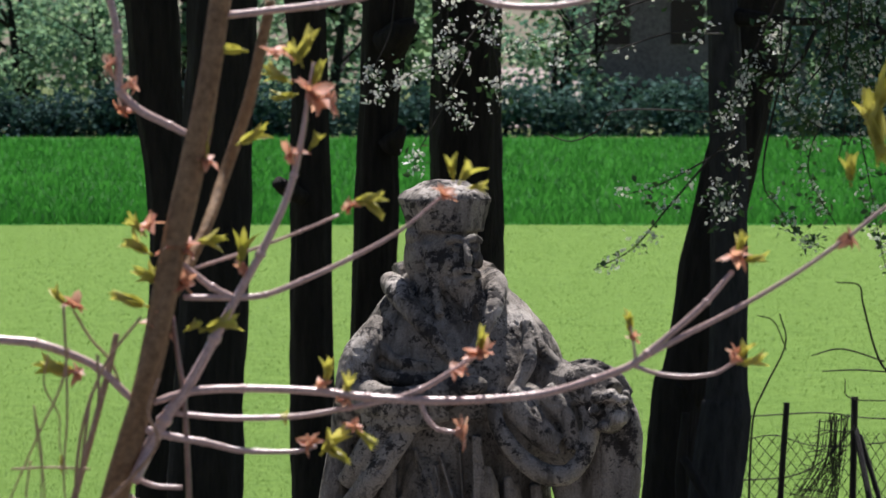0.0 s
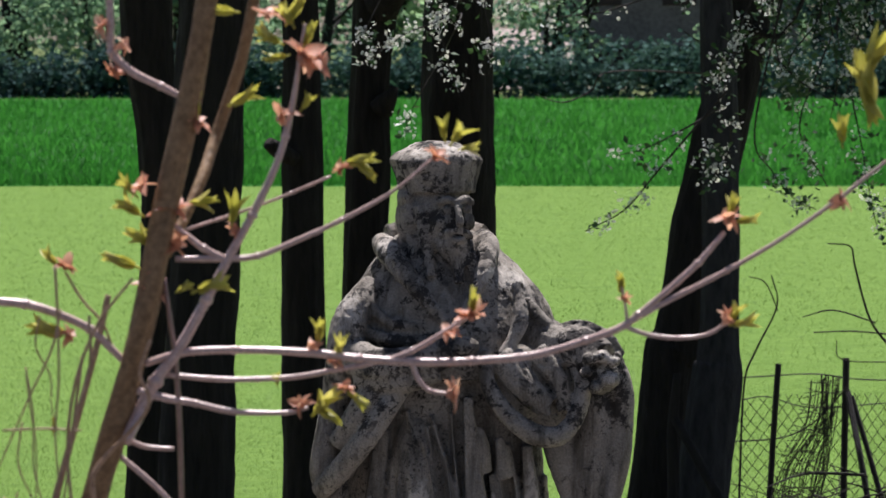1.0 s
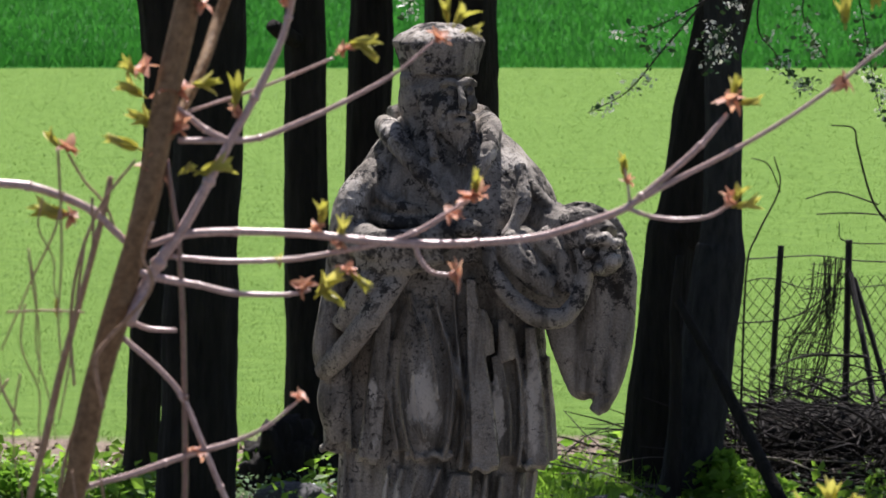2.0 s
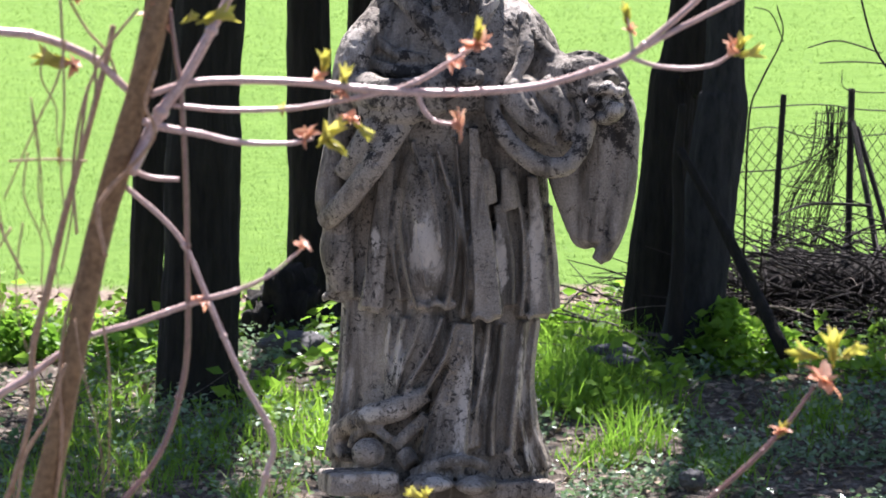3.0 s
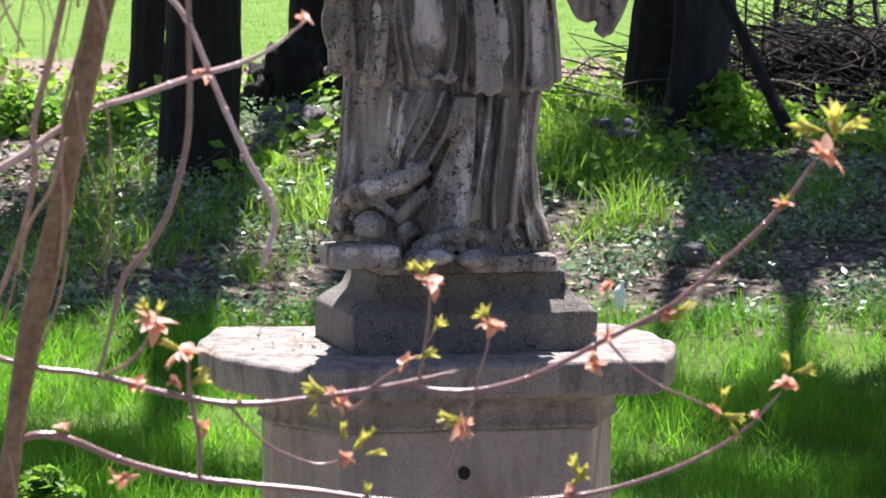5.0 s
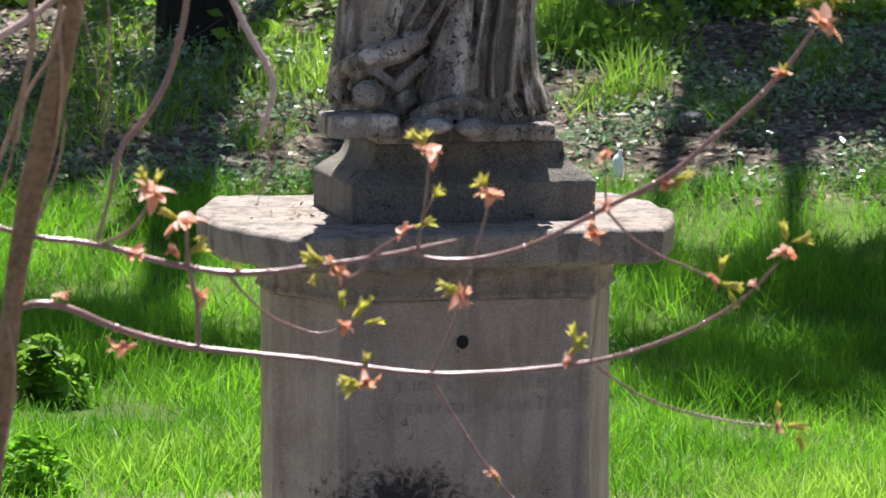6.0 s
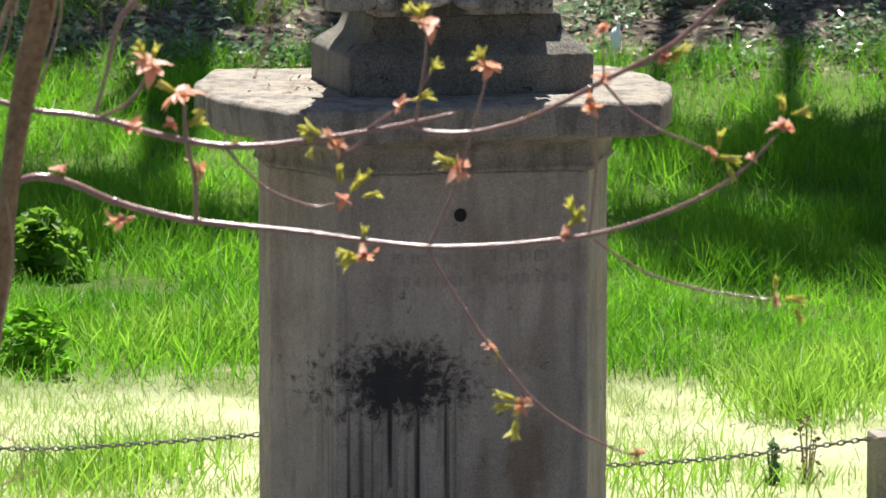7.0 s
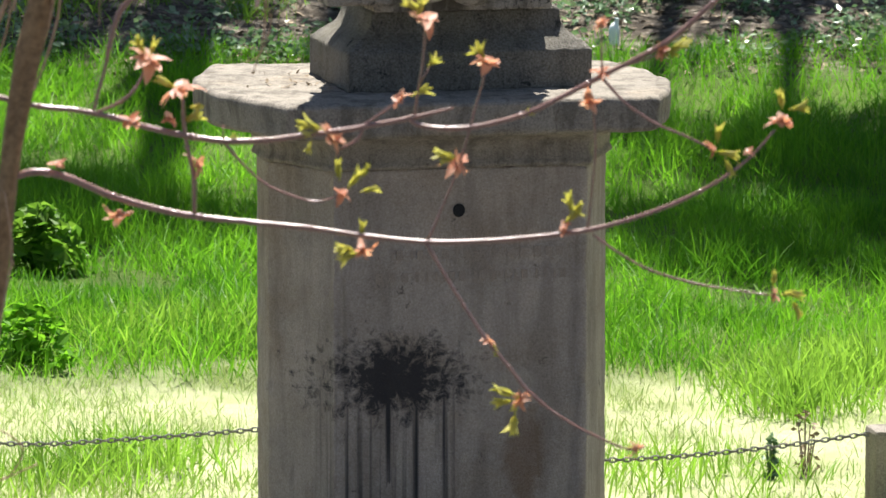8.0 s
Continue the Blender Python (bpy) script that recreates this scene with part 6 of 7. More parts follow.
sprig(0.009, -12.000, 3.667, 0.0223, -10)
sprig(0.042, -12.000, 3.642, 0.0170, 80)
sprig(-0.083, -12.000, 3.628, 0.0288, 80)
sprig(-0.078, -12.000, 3.614, 0.0197, 130)
sprig(-0.357, -12.000, 3.599, 0.0223, -40)
sprig(-0.357, -12.000, 3.573, 0.0262, -60)
sprig(-0.268, -12.000, 3.580, 0.0249, 80)
sprig(-0.232, -12.000, 3.573, 0.0262, 10)
sprig(-0.342, -12.000, 3.538, 0.0262, -60)
sprig(-0.324, -12.000, 3.544, 0.0223, -20)
sprig(-0.288, -12.000, 3.481, 0.0170, 60)
sprig(-0.255, -12.000, 3.483, 0.0315, 70)
sprig(-0.449, -12.000, 3.517, 0.0197, -40)
sprig(-0.367, -12.000, 3.511, 0.0302, -70)
sprig(-0.452, -12.000, 3.432, 0.0328, -75)
sprig(0.045, -12.000, 3.466, 0.0210, 5)
sprig(-0.133, -12.000, 3.432, 0.0223, 10)
sprig(-0.111, -12.000, 3.412, 0.0197, 10)
sprig(-0.127, -12.000, 3.348, 0.0288, 40)
sprig(-0.121, -12.000, 3.330, 0.0223, 120)
sprig(-0.088, -12.000, 3.349, 0.0236, 130)
sprig(0.217, -12.000, 3.485, 0.0197, 0)
sprig(0.345, -12.000, 3.575, 0.0210, 10)
sprig(0.365, -12.000, 3.558, 0.0197, 80)
sprig(0.362, -12.000, 3.439, 0.0223, 80)
sprig(0.350, -12.000, 3.452, 0.0184, 30)
sprig(-0.183, -12.000, 3.374, 0.0118, 0)
sprig(-0.443, -12.000, 3.320, 0.0131, 0)
bud(-0.278, -12.000, 3.151, 0.0236, 20)
bud(-0.161, -12.000, 3.215, 0.0184, 30)
bud(0.446, -12.000, 3.055, 0.0370, 20)
bud(0.397, -12.000, 2.996, 0.0197, 10)
bud(0.193, -12.000, 2.900, 0.0157, 0)
sprig(0.458, -12.000, 3.100, 0.0290, 0)
sprig(0.423, -12.000, 3.088, 0.0250, -80)
sprig(0.482, -12.000, 3.092, 0.0240, 60)
sprig(0.400, -12.000, 3.002, 0.0157, 30)
sprig(0.499, -12.000, 3.725, 0.0525, -10)
sprig(0.512, -12.000, 3.751, 0.0459, 30)
sprig(0.506, -12.000, 3.692, 0.0328, 160)
sprig(0.473, -12.000, 3.666, 0.0262, 0)



# ---- grass, crops and ground cover ----
def blades(name, spots, height, width, lean, mat, label, category, seed, bend=0.4):
    """Many single blades on the ground, three cross rows each."""
    r = np.random.default_rng(seed)
    p = np.array(spots)
    n = len(p)
    h = height[0] + (height[1] - height[0]) * r.random(n)
    h = h * (p[:, 3] if p.shape[1] > 3 else 1)
    a = r.random(n) * 2 * np.pi
    out = np.stack([np.cos(a), np.sin(a), np.zeros(n)], 1)
    b = r.random(n) * np.pi
    side = np.stack([np.cos(b) * 0.9 + 0.1, np.sin(b) * 0.6, np.zeros(n)], 1) * (width * (0.6 + 0.8 * r.random(n)))[:, None]
    tilt = lean * r.random(n)
    rows = []
    for t, w in ((0, 0.8), (0.4, 1.0), (0.75, 0.65), (1.0, 0.06)):
        c = p[:, :3] + out * (h * (tilt * t + bend * tilt * t * t))[:, None]
        c[:, 2] += h * t * (1 - 0.25 * tilt * t)
        rows += [c - side * w / 2, c + side * w / 2]
    v = np.stack(rows, 1).reshape(-1, 3)
    base = np.arange(n)[:, None] * 8
    quads = np.concatenate([base + np.array(q) for q in ((0, 1, 3, 2), (2, 3, 5, 4), (4, 5, 7, 6))])
    me = bpy.data.meshes.new(name)
    me.from_pydata(v.tolist(), [], quads.tolist())
    me.update()
    return tagged(mesh_part(name, me, mat), label, category, kind="stuff")


def leaves(name, spots, size, mat, label, category, seed, up=0.6, kind="stuff"):
    """Small pointed leaves, folded, at the given places."""
    r = np.random.default_rng(seed)
    p = np.array(spots)
    n = len(p)
    l = size * (0.6 + 0.8 * r.random(n))
    d = r.normal(size=(n, 3))
    d[:, 2] *= 0.5
    d /= np.linalg.norm(d, axis=1)[:, None]
    nr = r.normal(size=(n, 3)) + np.array([0, 0, up * 2])
    s = np.cross(d, nr)
    s /= np.linalg.norm(s, axis=1)[:, None]
    q = np.cross(s, d)
    L, S, Q = d * l[:, None], s * (l * 0.34)[:, None], q * (l * 0.1)[:, None]
    v = np.stack([p - L * 0.5, p - L * 0.05 + S + Q, p + L * 0.55, p - L * 0.05 - S + Q], 1).reshape(-1, 3)
    base = np.arange(n)[:, None] * 4
    f = np.concatenate([base + np.array((0, 1, 2)), base + np.array((0, 2, 3))])
    me = bpy.data.meshes.new(name)
    me.from_pydata(v.tolist(), [], f.tolist())
    me.update()
    ob = mesh_part(name, me, mat)
    return tagged(ob, label, category, kind=kind) if label else ob


def scatter(seed, count, y0, y1, half, keep=None, scale=None):
    """Places on the ground between y0 and y1, inside a strip that widens away from the camera."""
    r = random.Random(seed)
    out = []
    while len(out) < count:
        y = r.uniform(y0, y1)
        w = half * (y + 20)
        x = r.uniform(-w, w)
        k = keep(x, y) if keep else 1.0
        if r.random() < k:
            out.append((x, y, ground_z(x, y) - 0.005, scale(x, y) if scale else 1.0))
        else:
            count -= 0.02
    return out


def patchy(x, y, f=1.0, s=0.0):
    return noise.noise(Vector((x * f, y * f, s)))


def off_monument(x, y):
    return 0.0 if abs(x) < 0.6 and abs(y) < 0.55 else 1.0


# lush long grass between lawn and bank
blades("long_grass", scatter(11, 70000, 3.2, 10.3, 0.085, lambda x, y: min(1, 0.2 + max(0, patchy(x, y, 1.3) + 0.35) + max(0, 0.8 * patchy(x, y, 3.2, 2))) * min(1, (y - 3.0) / 1.4 + 0.15), lambda x, y: max(0.25, 0.85 + 0.8 * patchy(x, y, 1.1, 4) + 0.9 * patchy(x, y, 3.2, 2))),
       (0.06, 0.17), 0.0048, 0.9, GRASS, "lush long green grass below the bank", "grass", 1)
blades("lawn_grass", scatter(12, 30000, -1.5, 4.8, 0.085, lambda x, y: off_monument(x, y) * (0.25 + 0.75 * (patchy(x, y, 1.2, 9) > 0.02))), (0.02, 0.07), 0.0035, 0.9, STRAW, "short dry pale lawn with green tufts", "grass", 2)
clumps = []
clump_rng = random.Random(21)
for cx, cy, rad, n in ((-1.037, 1.600, 0.040)[:2] + (0.2, 700), (1.402, 3.200, -0.001)[:2] + (0.25, 800), (1.198, 2.600, 0.020)[:2] + (0.12, 500), (1.199, 3.000, -0.008)[:2] + (0.15, 500), (1.492, 3.400, -0.014)[:2] + (0.16, 500), (-0.940, 4.000, -0.010)[:2] + (0.35, 900), (-0.701, 4.000, -0.030)[:2] + (0.2, 400), (0.723, 1.300, -0.016)[:2] + (0.3, 500), (-1.192, 1.300, 0.002)[:2] + (0.4, 600)):
    for k in range(n):
        x, y = cx + clump_rng.gauss(0, rad), cy + clump_rng.gauss(0, rad)
        clumps.append((x, y, ground_z(x, y), max(0.3, 1.2 - 1.5 * math.hypot(x - cx, y - cy))))
blades("grass_clumps", clumps, (0.1, 0.2), 0.006, 0.8, HERB, "bright green grass tufts on the dry lawn", "grass", 3)

# bank: tufts, ivy, herbs, litter
bank = []
for cx, cy, rad, n, s in ((0.627, 13.000, 0.776)[:2] + (0.16, 700, 1.0), (-0.617, 12.000, 0.695)[:2] + (0.1, 220, 0.7), (-1.052, 12.000, 0.642)[:2] + (0.2, 300, 0.5), (0.898, 12.000, 0.655)[:2] + (0.07, 160, 0.8), (-1.659, 12.000, 0.562)[:2] + (0.12, 200, 0.7), (-2.170, 14.600, 0.917)[:2] + (0.25, 300, 0.8), (0.619, 14.600, 0.974)[:2] + (0.2, 250, 0.6), (-0.816, 11.000, 0.483)[:2] + (0.08, 120, 0.5), (-1.838, 11.000, 0.431)[:2] + (0.2, 250, 0.8),
                          (0.95, 12.6, 0.13, 260, 0.55), (0.72, 11.7, 0.1, 160, 0.5), (1.3, 11.5, 0.12, 200, 0.5), (-0.75, 12.8, 0.14, 260, 0.55), (-1.35, 11.4, 0.16, 240, 0.5), (-1.6, 12.8, 0.15, 240, 0.6), (1.75, 12.4, 0.14, 220, 0.5), (0.55, 13.9, 0.2, 420, 0.8), (0.85, 14.6, 0.2, 360, 0.7)):
    for k in range(n):
        x, y = cx + clump_rng.gauss(0, rad), cy + clump_rng.gauss(0, rad * 1.5)
        bank.append((x, y, ground_z(x, y), s))
blades("grass_tufts", bank, (0.14, 0.3), 0.008, 0.9, HERB, "bright grass tufts on the shaded bank", "grass", 4)
def cover(seed, n, y0, y1, thr, f, top):
    r = random.Random(seed)
    return [(x, y, z + abs(r.gauss(0, top))) for x, y, z, s in scatter(seed, n, y0, y1, 0.085, lambda x, y: 1.0 if patchy(x, y, f, seed) > thr else 0.06)]


leaves("ground_cover", cover(31, 17000, 10.0, 14.6, 0.06, 1.9, 0.06), 0.036, IVY, "dark glossy ground cover on the bank", "ground cover", 5)
leaves("herbs", cover(32, 4500, 12.4, 16.6, 0.12, 1.7, 0.09), 0.07, HERB, "bright green spring herbs under the trees", "herbs", 6)
leaves("leaf_litter", [(x, y, z + 0.008) for x, y, z, s in scatter(33, 7000, 9.8, 17.2, 0.085)], 0.05, LITTER, "dry brown leaf litter", "leaf litter", 7, 2.0)

crumbs = random.Random(15)
leaves("dead_leaves", [(crumbs.uniform(-0.55, -0.3), crumbs.uniform(-0.25, 0.2), 1.453) for k in range(40)], 0.016, LITTER, "dry leaf crumbs on the cornice", "leaf litter", 16, 2.0)


def herb_bush(c, rad, n, size, mat, label, category, seed, name="herb"):
    r = random.Random(seed)
    t = thing(name, c, label, category)
    pts = []
    for k in range(n):
        a, q, h = r.uniform(0, 6.28), rad[0] * math.sqrt(r.random()), rad[1] * r.random()
        q *= math.sqrt(max(0.04, 1 - (h / rad[1]) ** 2)) * (1 + 0.25 * math.sin(3 * a + seed))
        pts.append((math.cos(a) * q, math.sin(a) * q, h))
    for k in range(14):
        x, y, z = pts[k]
        bm = bmesh.new()
        tube(bm, [(x * 0.2, y * 0.2, -0.02, 0.004), (x * 0.7, y * 0.7, z * 0.6, 0.003), (x, y, z, 0.002)], 5, 3)
        part("stem", bm, mat, t)
    ob = leaves("leaves", pts, size, mat, "", "", seed, 0.5, "")
    ob.parent = t
    return t


def on_ground(x, y, z):
    return (x, y, ground_z(x, y))


herb_bush(on_ground(-1.484, 5.500, -0.117), (0.17, 0.24), 420, 0.06, HERB, "dark green leafy herb clump in the grass", "herb", 41)
herb_bush(on_ground(-1.401, 3.500, 0.278), (0.17, 0.2), 320, 0.05, GRASS, "leafy herb clump with white specks in the grass", "herb", 42)
herb_bush(on_ground(1.411, 13.800, 1.011), (0.22, 0.34), 420, 0.07, HERB, "green elder shoots at the trees' feet", "herb", 43)
herb_bush(on_ground(1.665, 13.900, 1.058), (0.14, 0.22), 200, 0.06, HERB, "green elder shoots at the trees' feet", "herb", 44)
herb_bush(on_ground(0.587, 14.400, 1.047), (0.16, 0.16), 240, 0.06, HERB, "pale green herb under the trees", "herb", 45)
herb_bush(on_ground(-2.104, 14.000, 0.910), (0.3, 0.22), 420, 0.07, HERB, "bright green herbs at the field's edge", "herb", 46)
herb_bush(on_ground(-1.601, 14.000, 0.854), (0.25, 0.2), 320, 0.06, HERB, "green herbs beside a thick trunk", "herb", 47)
herb_bush(on_ground(0.988, 13.600, 0.999), (0.1, 0.14), 120, 0.05, HERB, "green herbs at a trunk's foot", "herb", 48)
herb_bush(on_ground(1.173, 1.600, 0.003), (0.06, 0.22), 60, 0.02, LITTER, "dry brown weed stalks by the chain", "weed", 49, "weed")
herb_bush(on_ground(1.060, 1.500, 0.003), (0.03, 0.14), 30, 0.03, IVY, "dark weed stalk by the chain", "weed", 50, "weed")

# light field and taller dark crop
blades("field_sprouts", scatter(51, 52000, 17.4, 34, 0.08), (0.012, 0.03), 0.004, 0.9, SPROUT, "young light green crop sprouts", "crop", 8)
blades("field_sprouts", scatter(52, 42000, 34, 70.3, 0.08), (0.012, 0.03), 0.008, 0.9, SPROUT, "young light green crop sprouts", "crop", 9)
blades("tall_crop", scatter(53, 9000, 70.2, 72.5, 0.085), (0.14, 0.22), 0.015, 0.6, WHEAT, "dense taller dark green crop", "crop", 10)
blades("tall_crop", scatter(54, 42000, 72, 145, 0.085, lambda x, y: min(1, 80 / (y + 10))), (0.14, 0.22), 0.03, 0.7, WHEAT, "dense taller dark green crop", "crop", 11)



# ---- far edge of the field: hedge, shrubs, trees, road, house ----
def leafy(name, x, y, height, width, n, size, mat, label, category, seed, trunks=1, low=0.25, group="woods beyond the field"):
    r = random.Random(seed)
    z0 = ground_z(x, y)
    t = thing(name, (x, y, z0), label, category, group)
    pts = []
    for k in range(trunks):
        bm = bmesh.new()
        bx = r.uniform(-0.2, 0.2) * width
        lean = r.uniform(-0.15, 0.15) * height
        w = 0.035 * height / math.sqrt(trunks) + 0.02
        tube(bm, [(bx, 0, -0.1, w), (bx + lean * 0.3, 0, height * 0.35, w * 0.75), (bx + lean, r.uniform(-0.3, 0.3), height * 0.9, w * 0.15)], 8, 5, 0.06, 3)
        part("trunk", bm, BARK, t)
        for j in range(5):
            a = r.uniform(0, 6.28)
            h = height * r.uniform(0.25, 0.7)
            q = width * r.uniform(0.25, 0.5)
            bm = bmesh.new()
            tube(bm, [(bx + lean * h / height, 0, h, w * 0.4), (bx + lean + math.cos(a) * q * 0.6, math.sin(a) * q * 0.6, h + height * 0.12, w * 0.25), (bx + lean + math.cos(a) * q, math.sin(a) * q, h + height * 0.2, w * 0.08)], 5, 4)
            part("limb", bm, BARK, t)
    heads = []
    for k in range(26):
        a, q = r.uniform(0, 6.28), width * 0.5 * math.sqrt(r.random())
        heads.append((math.cos(a) * q, math.sin(a) * q * 0.7, height * (low + (1 - low) * r.random() * (1 - 0.4 * (q / width)))))
    for k in range(n):
        c = r.choice(heads)
        s = width * 0.11
        pts.append((c[0] + r.gauss(0, s), c[1] + r.gauss(0, s), max(0.05, c[2] + r.gauss(0, s * 0.8))))
    ob = leaves("crown", pts, size, mat, "", "", seed, 0.4, "")
    ob.parent = t
    return t


far = random.Random(77)
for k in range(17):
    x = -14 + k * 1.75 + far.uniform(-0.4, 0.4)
    leafy("hedge_shrub", x, 152.5 + far.uniform(-0.6, 0.8), far.uniform(0.95, 1.4), 2.6, 1700, 0.17, SHADED_LEAVES, "low dark hedge shrub in shade", "shrub", 100 + k, 1, 0.05)
# two right-hand trees here share the hedge's shade-toned leaf colour
for x, y, h, w, n, mat, label in ((-10.6, 156, 4.6, 3.4, 2200, WOODS, "leafy spring tree at the field's far edge"), (-8.6, 155, 3.6, 2.4, 1500, WOODS, "leafy spring shrub at the field's far edge"),
                                  (-4.7, 157, 5.0, 2.6, 800, WOODS, "thin budding tree at the field's far edge"), (-2.8, 156, 4.6, 2.0, 500, WOODS, "thin budding tree at the field's far edge"),
                                  (2.6, 157, 3.2, 2.0, 700, WOODS, "budding shrub with bare stems"), (3.4, 158, 4.2, 2.2, 900, WOODS, "budding shrub with bare stems"),
                                  (7.9, 156, 3.8, 2.4, 900, WOODS, "budding tree at the field's far edge"), (9.5, 157, 4.6, 3.0, 2600, SHADED_LEAVES, "leafy spring tree at the field's far edge"),
                                  (11.4, 156, 4.4, 3.0, 2600, SHADED_LEAVES, "leafy spring tree at the field's far edge"), (0.6, 160, 5.0, 2.6, 500, WOODS, "thin budding tree at the field's far edge")):
    leafy("far_tree", x, y, h, w, n, 0.15, mat, label, "tree", int(500 + x * 7), 2 if h < 4.5 else 1, 0.2)
for k in range(14):
    x = -22 + k * 3.4 + far.uniform(-0.8, 0.8)
    leafy("far_tree", x, 196 + far.uniform(-6, 8), far.uniform(8, 11), 5.8, 2000, 0.36, WOODS, "tall tree in the woods behind the road", "tree", 800 + k, 1, 0.08)

bm = bmesh.new()
box(bm, (0, 172, 2.3), (70, 5, 0.6))
box(bm, (2.3, 178, 3.0), (3.4, 9, 0.5), (13, 0, 0))
road = tagged(part("road", bm, PALE), "pale dusty road with lanes rising beyond the field", "road", kind="structure")

house = thing("house", (7.2, 186, 2.7), "grey rendered house with a dark base behind trees", "house")
bm = bmesh.new()
box(bm, (0, 0, 2.6), (7, 6, 3.2), bevel=0.05)
part("wall", bm, RENDER, house)
bm = bmesh.new()
box(bm, (0, 0, 0.5), (7.2, 6.2, 1.0), bevel=0.03)
part("base", bm, RUSTY, house, "dark base course")
bm = bmesh.new()
prism(bm, [([(-4, -3.6), (4, -3.6), (4, 3.6), (-4, 3.6)], 4.2), ([(-4, -0.1), (4, -0.1), (4, 0.1), (-4, 0.1)], 6.6)])
part("roof", bm, LITTER, house)
for wx in (-2.2, 0.0, 2.2):
    bm = bmesh.new()
    box(bm, (wx, -3.0, 2.9), (1.0, 0.12, 1.3), bevel=0.02)
    win = part("window", bm, RUSTY, house)


# ---- blossoming twigs in front of the trees ----
blossom_rng = random.Random(61)


def flower(bm, at, size, r):
    n = Vector((r.uniform(-1, 1), r.uniform(-1.2, 0.4), r.uniform(-0.6, 1))).normalized()
    u = n.orthogonal().normalized()
    for k in range(5):
        d = u.copy()
        d.rotate(Matrix.Rotation(k * 1.2566, 3, n))
        s = n.cross(d) * size * 0.33
        a, b = at + d * size * 0.12, at + d * size * 0.85 + n * size * 0.2
        m = at + d * size * 0.55 + n * size * 0.08
        bm.faces.new([bm.verts.new(v) for v in (a, m + s, b, m - s)])


def blossom_twig(rows, clusters, span=(0.0, 1.0), leafs=5, label="drooping dark twig with white blossoms and young leaves"):
    r = blossom_rng
    base = Vector(rows[0][:3])
    t = thing("blossom_twig", base, label, "blossom twig", "blossoming twigs")
    rel = [(x - base.x, y - base.y, z - base.z, q) for x, y, z, q in rows]
    bm = bmesh.new()
    tube(bm, rel, 6, 6, 0.05)
    part("twig", bm, DARK_TWIG, t)
    c = curve_points(rel, 12) if len(rel) > 2 else np.array(rel)
    pet, lf = bmesh.new(), []
    for k in range(clusters):
        f = r.uniform(*span)
        p = Vector(c[min(int(f * (len(c) - 1)), len(c) - 1)][:3]) + Vector((r.gauss(0, 0.02), r.gauss(0, 0.02), r.gauss(0, 0.02)))
        for j in range(r.randint(7, 13)):
            flower(pet, p + Vector((r.gauss(0, 0.021), r.gauss(0, 0.021), r.gauss(0, 0.017))), r.uniform(0.0075, 0.012), r)
        for j in range(leafs):
            lf.append(p + Vector((r.gauss(0, 0.035), r.gauss(0, 0.03), r.gauss(0, 0.035))))
    if not clusters:
        pet.free()
        return
    part("blossoms", pet, PETAL, t)
    ob = leaves("leaves", [tuple(v) for v in lf], 0.034, BLOSSOM_LEAF, "", "", r.randint(0, 999), 0.3, "")
    ob.parent = t


blossom_twig([(1.269, 10.000, 3.563, 0.006), (1.121, 10.000, 3.391, 0.005), (0.974, 10.000, 3.219, 0.004), (0.826, 10.000, 3.047, 0.003), (0.654, 10.000, 2.953, 0.002)], 12, (0.35, 1.0), 2)
blossom_twig([(1.248, 10.100, 3.489, 0.005), (1.076, 10.100, 3.390, 0.004), (0.928, 10.100, 3.316, 0.003), (0.792, 10.100, 3.279, 0.002)], 7, (0.4, 1.0), 2)
blossom_twig([(1.488, 10.200, 4.180, 0.006), (1.376, 10.200, 3.933, 0.005), (1.302, 10.200, 3.735, 0.004), (1.240, 10.200, 3.562, 0.003)], 12, (0.2, 1.0), 5)
blossom_twig([(1.351, 10.200, 3.760, 0.005), (1.252, 10.200, 3.661, 0.004), (1.240, 10.200, 3.414, 0.003), (1.183, 10.200, 3.216, 0.002)], 14, (0.1, 1.0), 5)
blossom_twig([(1.302, 10.200, 3.438, 0.004), (1.277, 10.200, 3.265, 0.003), (1.154, 10.200, 3.117, 0.002)], 7, (0.2, 1.0), 5)
blossom_twig([(1.530, 10.300, 3.983, 0.006), (1.406, 10.300, 3.388, 0.004), (1.480, 10.300, 3.214, 0.003), (1.580, 10.300, 3.090, 0.002), (1.679, 10.300, 3.040, 0.002)], 8, (0.4, 1.0), 8)
blossom_twig([(1.679, 10.300, 4.083, 0.006), (1.579, 10.300, 3.884, 0.005), (1.455, 10.300, 3.735, 0.004)], 5, (0.2, 1.0), 6)
blossom_twig([(1.933, 10.400, 3.984, 0.005), (1.834, 10.400, 3.660, 0.004), (1.884, 10.400, 3.312, 0.003), (1.934, 10.400, 3.037, 0.002), (1.959, 10.400, 2.938, 0.002)], 10, (0.2, 1.0), 8)
blossom_twig([(1.784, 10.400, 3.885, 0.005), (1.684, 10.400, 3.636, 0.004), (1.610, 10.400, 3.386, 0.003), (1.734, 10.400, 3.137, 0.002)], 9, (0.2, 1.0), 8)
blossom_twig([(1.709, 10.400, 4.183, 0.005), (1.784, 10.400, 3.934, 0.004), (1.884, 10.400, 3.735, 0.003), (1.784, 10.400, 3.486, 0.002)], 9, (0.1, 1.0), 9)
blossom_twig([(1.488, 10.200, 3.711, 0.005), (1.599, 10.200, 3.612, 0.004), (1.723, 10.200, 3.574, 0.003), (1.896, 10.200, 3.488, 0.002)], 9, (0.2, 1.0), 9)
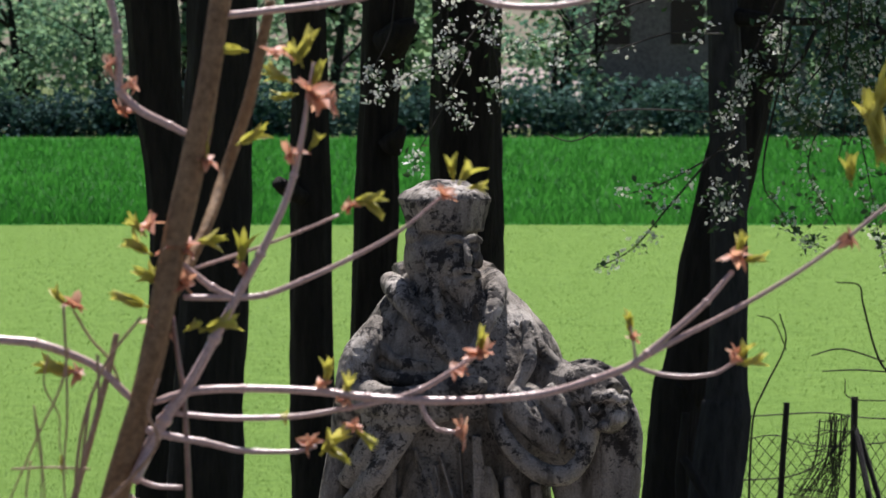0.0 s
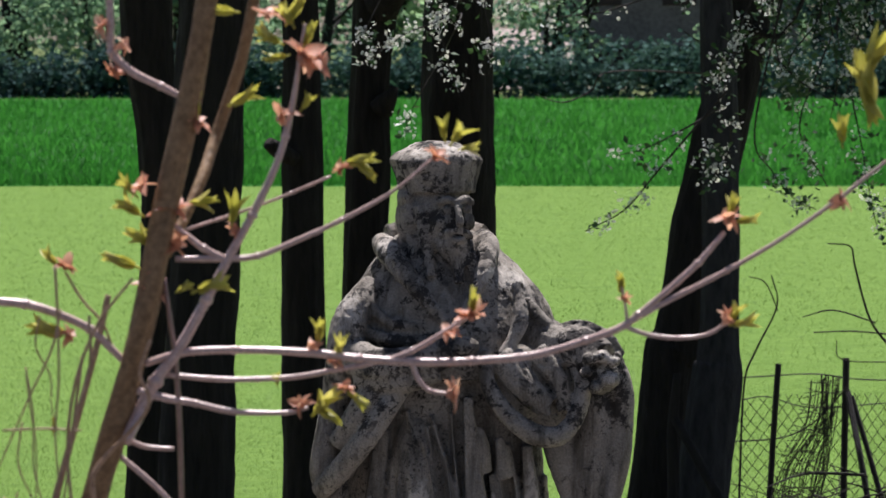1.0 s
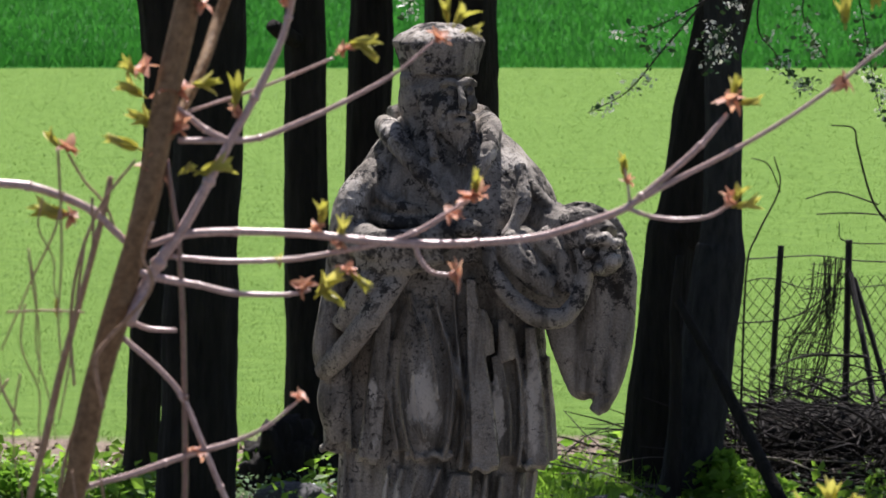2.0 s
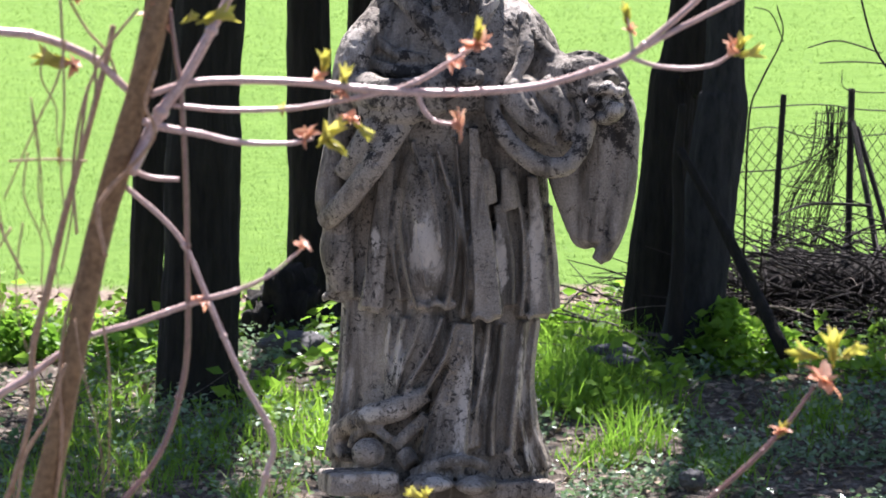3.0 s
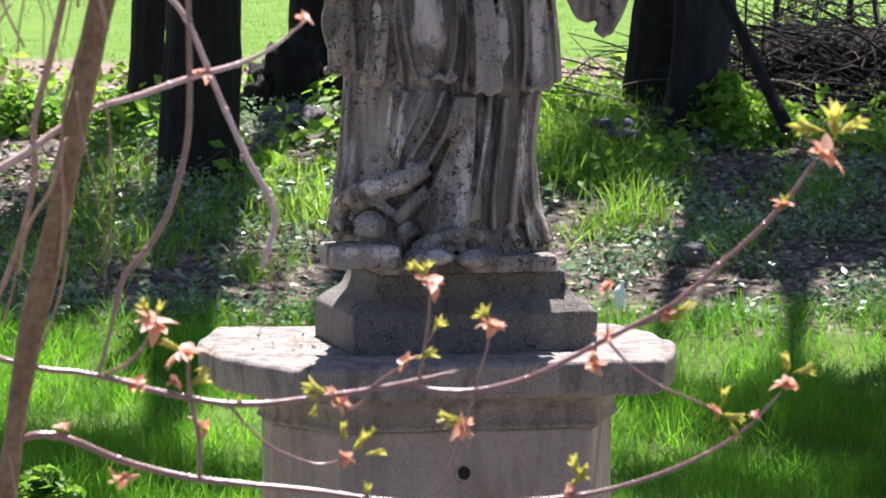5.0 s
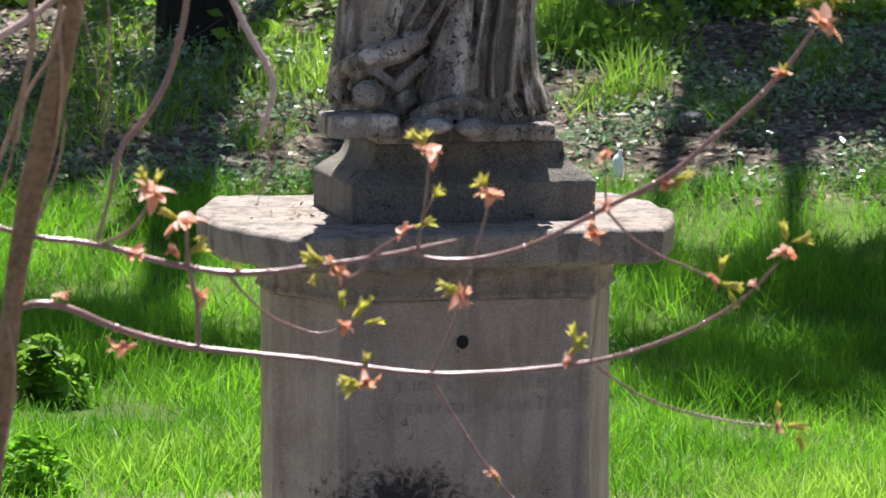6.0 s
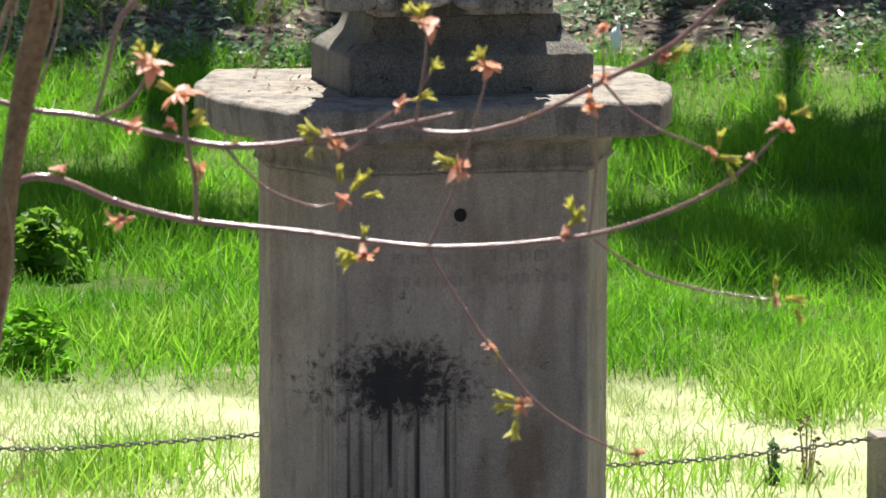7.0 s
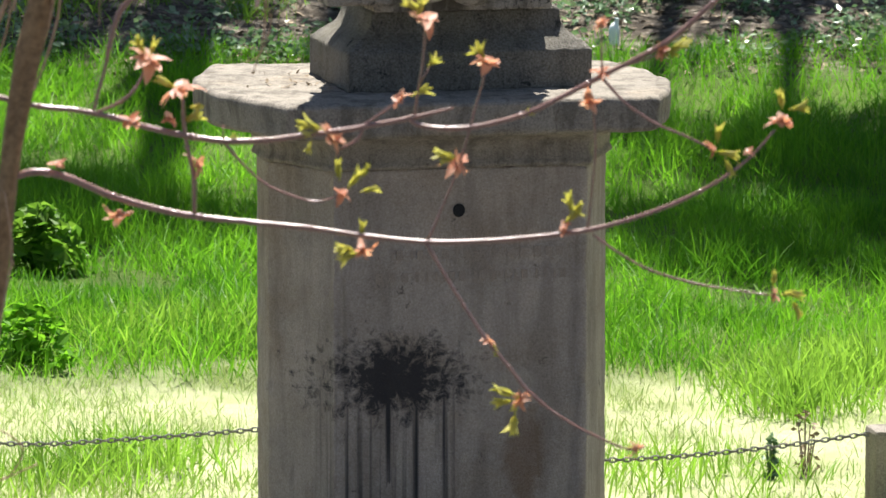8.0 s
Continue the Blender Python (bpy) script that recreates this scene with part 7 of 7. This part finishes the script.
blossom_twig([(1.941, 10.200, 4.156, 0.005), (1.847, 10.200, 4.082, 0.004), (1.723, 10.200, 3.983, 0.003), (1.624, 10.200, 3.859, 0.002)], 9, (0.2, 1.0), 9)
blossom_twig([(0.290, 10.500, 4.235, 0.006), (0.165, 10.500, 4.035, 0.005), (0.040, 10.500, 3.885, 0.004), (-0.135, 10.500, 3.810, 0.003), (-0.322, 10.500, 3.673, 0.002)], 24, (0.1, 1.0), 2)
blossom_twig([(0.190, 10.500, 4.210, 0.005), (0.215, 10.500, 3.985, 0.004), (0.252, 10.500, 3.760, 0.003), (0.240, 10.500, 3.635, 0.002)], 14, (0.2, 1.0), 3)
blossom_twig([(0.040, 10.600, 4.211, 0.005), (0.015, 10.600, 3.986, 0.004), (0.040, 10.600, 3.760, 0.003), (0.110, 10.600, 3.534, 0.002)], 16, (0.1, 1.0), 2)
blossom_twig([(0.125, 16.300, 3.924, 0.006), (0.115, 10.600, 3.885, 0.004), (0.015, 10.600, 3.685, 0.003), (-0.110, 10.600, 3.459, 0.002), (-0.123, 10.600, 3.384, 0.002)], 6, (0.2, 1.0), 2)
blossom_twig([(1.382, 14.000, 4.011, 0.006), (1.169, 10.600, 3.986, 0.004), (0.993, 10.600, 3.986, 0.004), (0.742, 10.600, 3.910, 0.003), (0.492, 10.600, 3.885, 0.002)], 8, (0.0, 1.0), 5)
blossom_twig([(1.094, 10.600, 4.186, 0.004), (0.793, 10.600, 4.098, 0.004), (0.542, 10.600, 3.986, 0.003), (0.341, 10.600, 3.935, 0.002)], 9, (0.0, 1.0), 6)
blossom_twig([(1.402, 14.000, 3.621, 0.006), (0.793, 10.600, 3.647, 0.004), (0.692, 10.600, 3.559, 0.004), (0.567, 10.600, 3.509, 0.003), (0.441, 10.600, 3.547, 0.002)], 0, (0.0, 1.0), 0, "bare pale drooping twig")
blossom_twig([(-0.211, 10.600, 4.186, 0.004), (-0.236, 10.600, 3.986, 0.004), (-0.311, 10.600, 3.810, 0.003), (-0.298, 10.600, 3.685, 0.002)], 6, (0.4, 1.0), 3)

twig_rng = random.Random(88)
for k in range(9):
    # drooping outer twigs of the blossoming tree
    x, z, y = 1.52 + 0.055 * k + twig_rng.uniform(-0.05, 0.05), 4.25 + twig_rng.uniform(-0.1, 0.1), 10.2 + twig_rng.uniform(-0.3, 0.4)
    drop = twig_rng.uniform(0.45, 0.95)
    blossom_twig([(x, y, z, 0.005), (x + twig_rng.uniform(-0.08, 0.05), y, z - drop * 0.4, 0.004), (x + twig_rng.uniform(-0.12, 0.1), y, z - drop * 0.75, 0.003), (x + twig_rng.uniform(-0.1, 0.15), y, z - drop, 0.002)],
                 8, (0.1, 1.0), 10, "drooping dark twig with leaves and few white blossoms")

# ---- stone posts with a slack chain round the monument ----
def stone_post(x, y, h):
    bm = bmesh.new()
    box(bm, (0, 0, h / 2 - 0.05), (0.15, 0.15, h + 0.1), (0, 0, 10), 0.012)
    t = part("post", bm, CORNICE_STONE)
    t.location = (x, y, ground_z(x, y))
    return tagged(t, "short square sandstone post that holds a chain", "post", "chain posts")


def chain(points, label="slack dark iron chain between stone posts"):
    c = curve_points([(*p, 0) for p in points], 24)[:, :3]
    t = thing("chain", tuple(c[0]), label, "chain", "chains round the monument")
    link = bmesh.new()
    ring = [(0.014 * math.cos(a), 0, 0.007 * math.sin(a), 0.0028) for a in np.linspace(0, 2 * math.pi, 11)]
    tube(link, ring, 5, 1)
    me = bpy.data.meshes.new("link")
    link.to_mesh(me)
    link.free()
    me.materials.append(CHAIN_IRON)
    lens = np.concatenate([[0], np.cumsum(np.linalg.norm(np.diff(c, axis=0), axis=1))])
    n = min(int(lens[-1] / 0.022), 150)
    for k in range(n):
        s = (k + 0.5) * lens[-1] / n
        p = [float(np.interp(s, lens, c[:, j])) for j in range(3)]
        q = [float(np.interp(s + 0.01, lens, c[:, j])) for j in range(3)]
        d = Vector(q) - Vector(p)
        ob = new("link", me)
        ob.parent = t
        ob.matrix_local = Matrix.Translation(Vector(p) - Vector(c[0])) @ d.to_track_quat("X", "Z").to_matrix().to_4x4() @ pose(0, 0, 0, 90 * (k % 2) + 25)


POST_H = 0.27
stone_post(1.41, 0.95, POST_H)
stone_post(0.05, 1.05, 0.3)
stone_post(-1.75, 1.0, 0.3)
chain([(1.34, 0.95, 0.245), (1.05, 0.97, 0.2), (0.75, 1.0, 0.165), (0.45, 1.03, 0.15), (0.1, 1.05, 0.2)])
chain([(-0.02, 1.05, 0.29), (-0.5, 1.05, 0.245), (-0.9, 1.04, 0.215), (-1.3, 1.02, 0.2), (-1.7, 1.0, 0.24)])
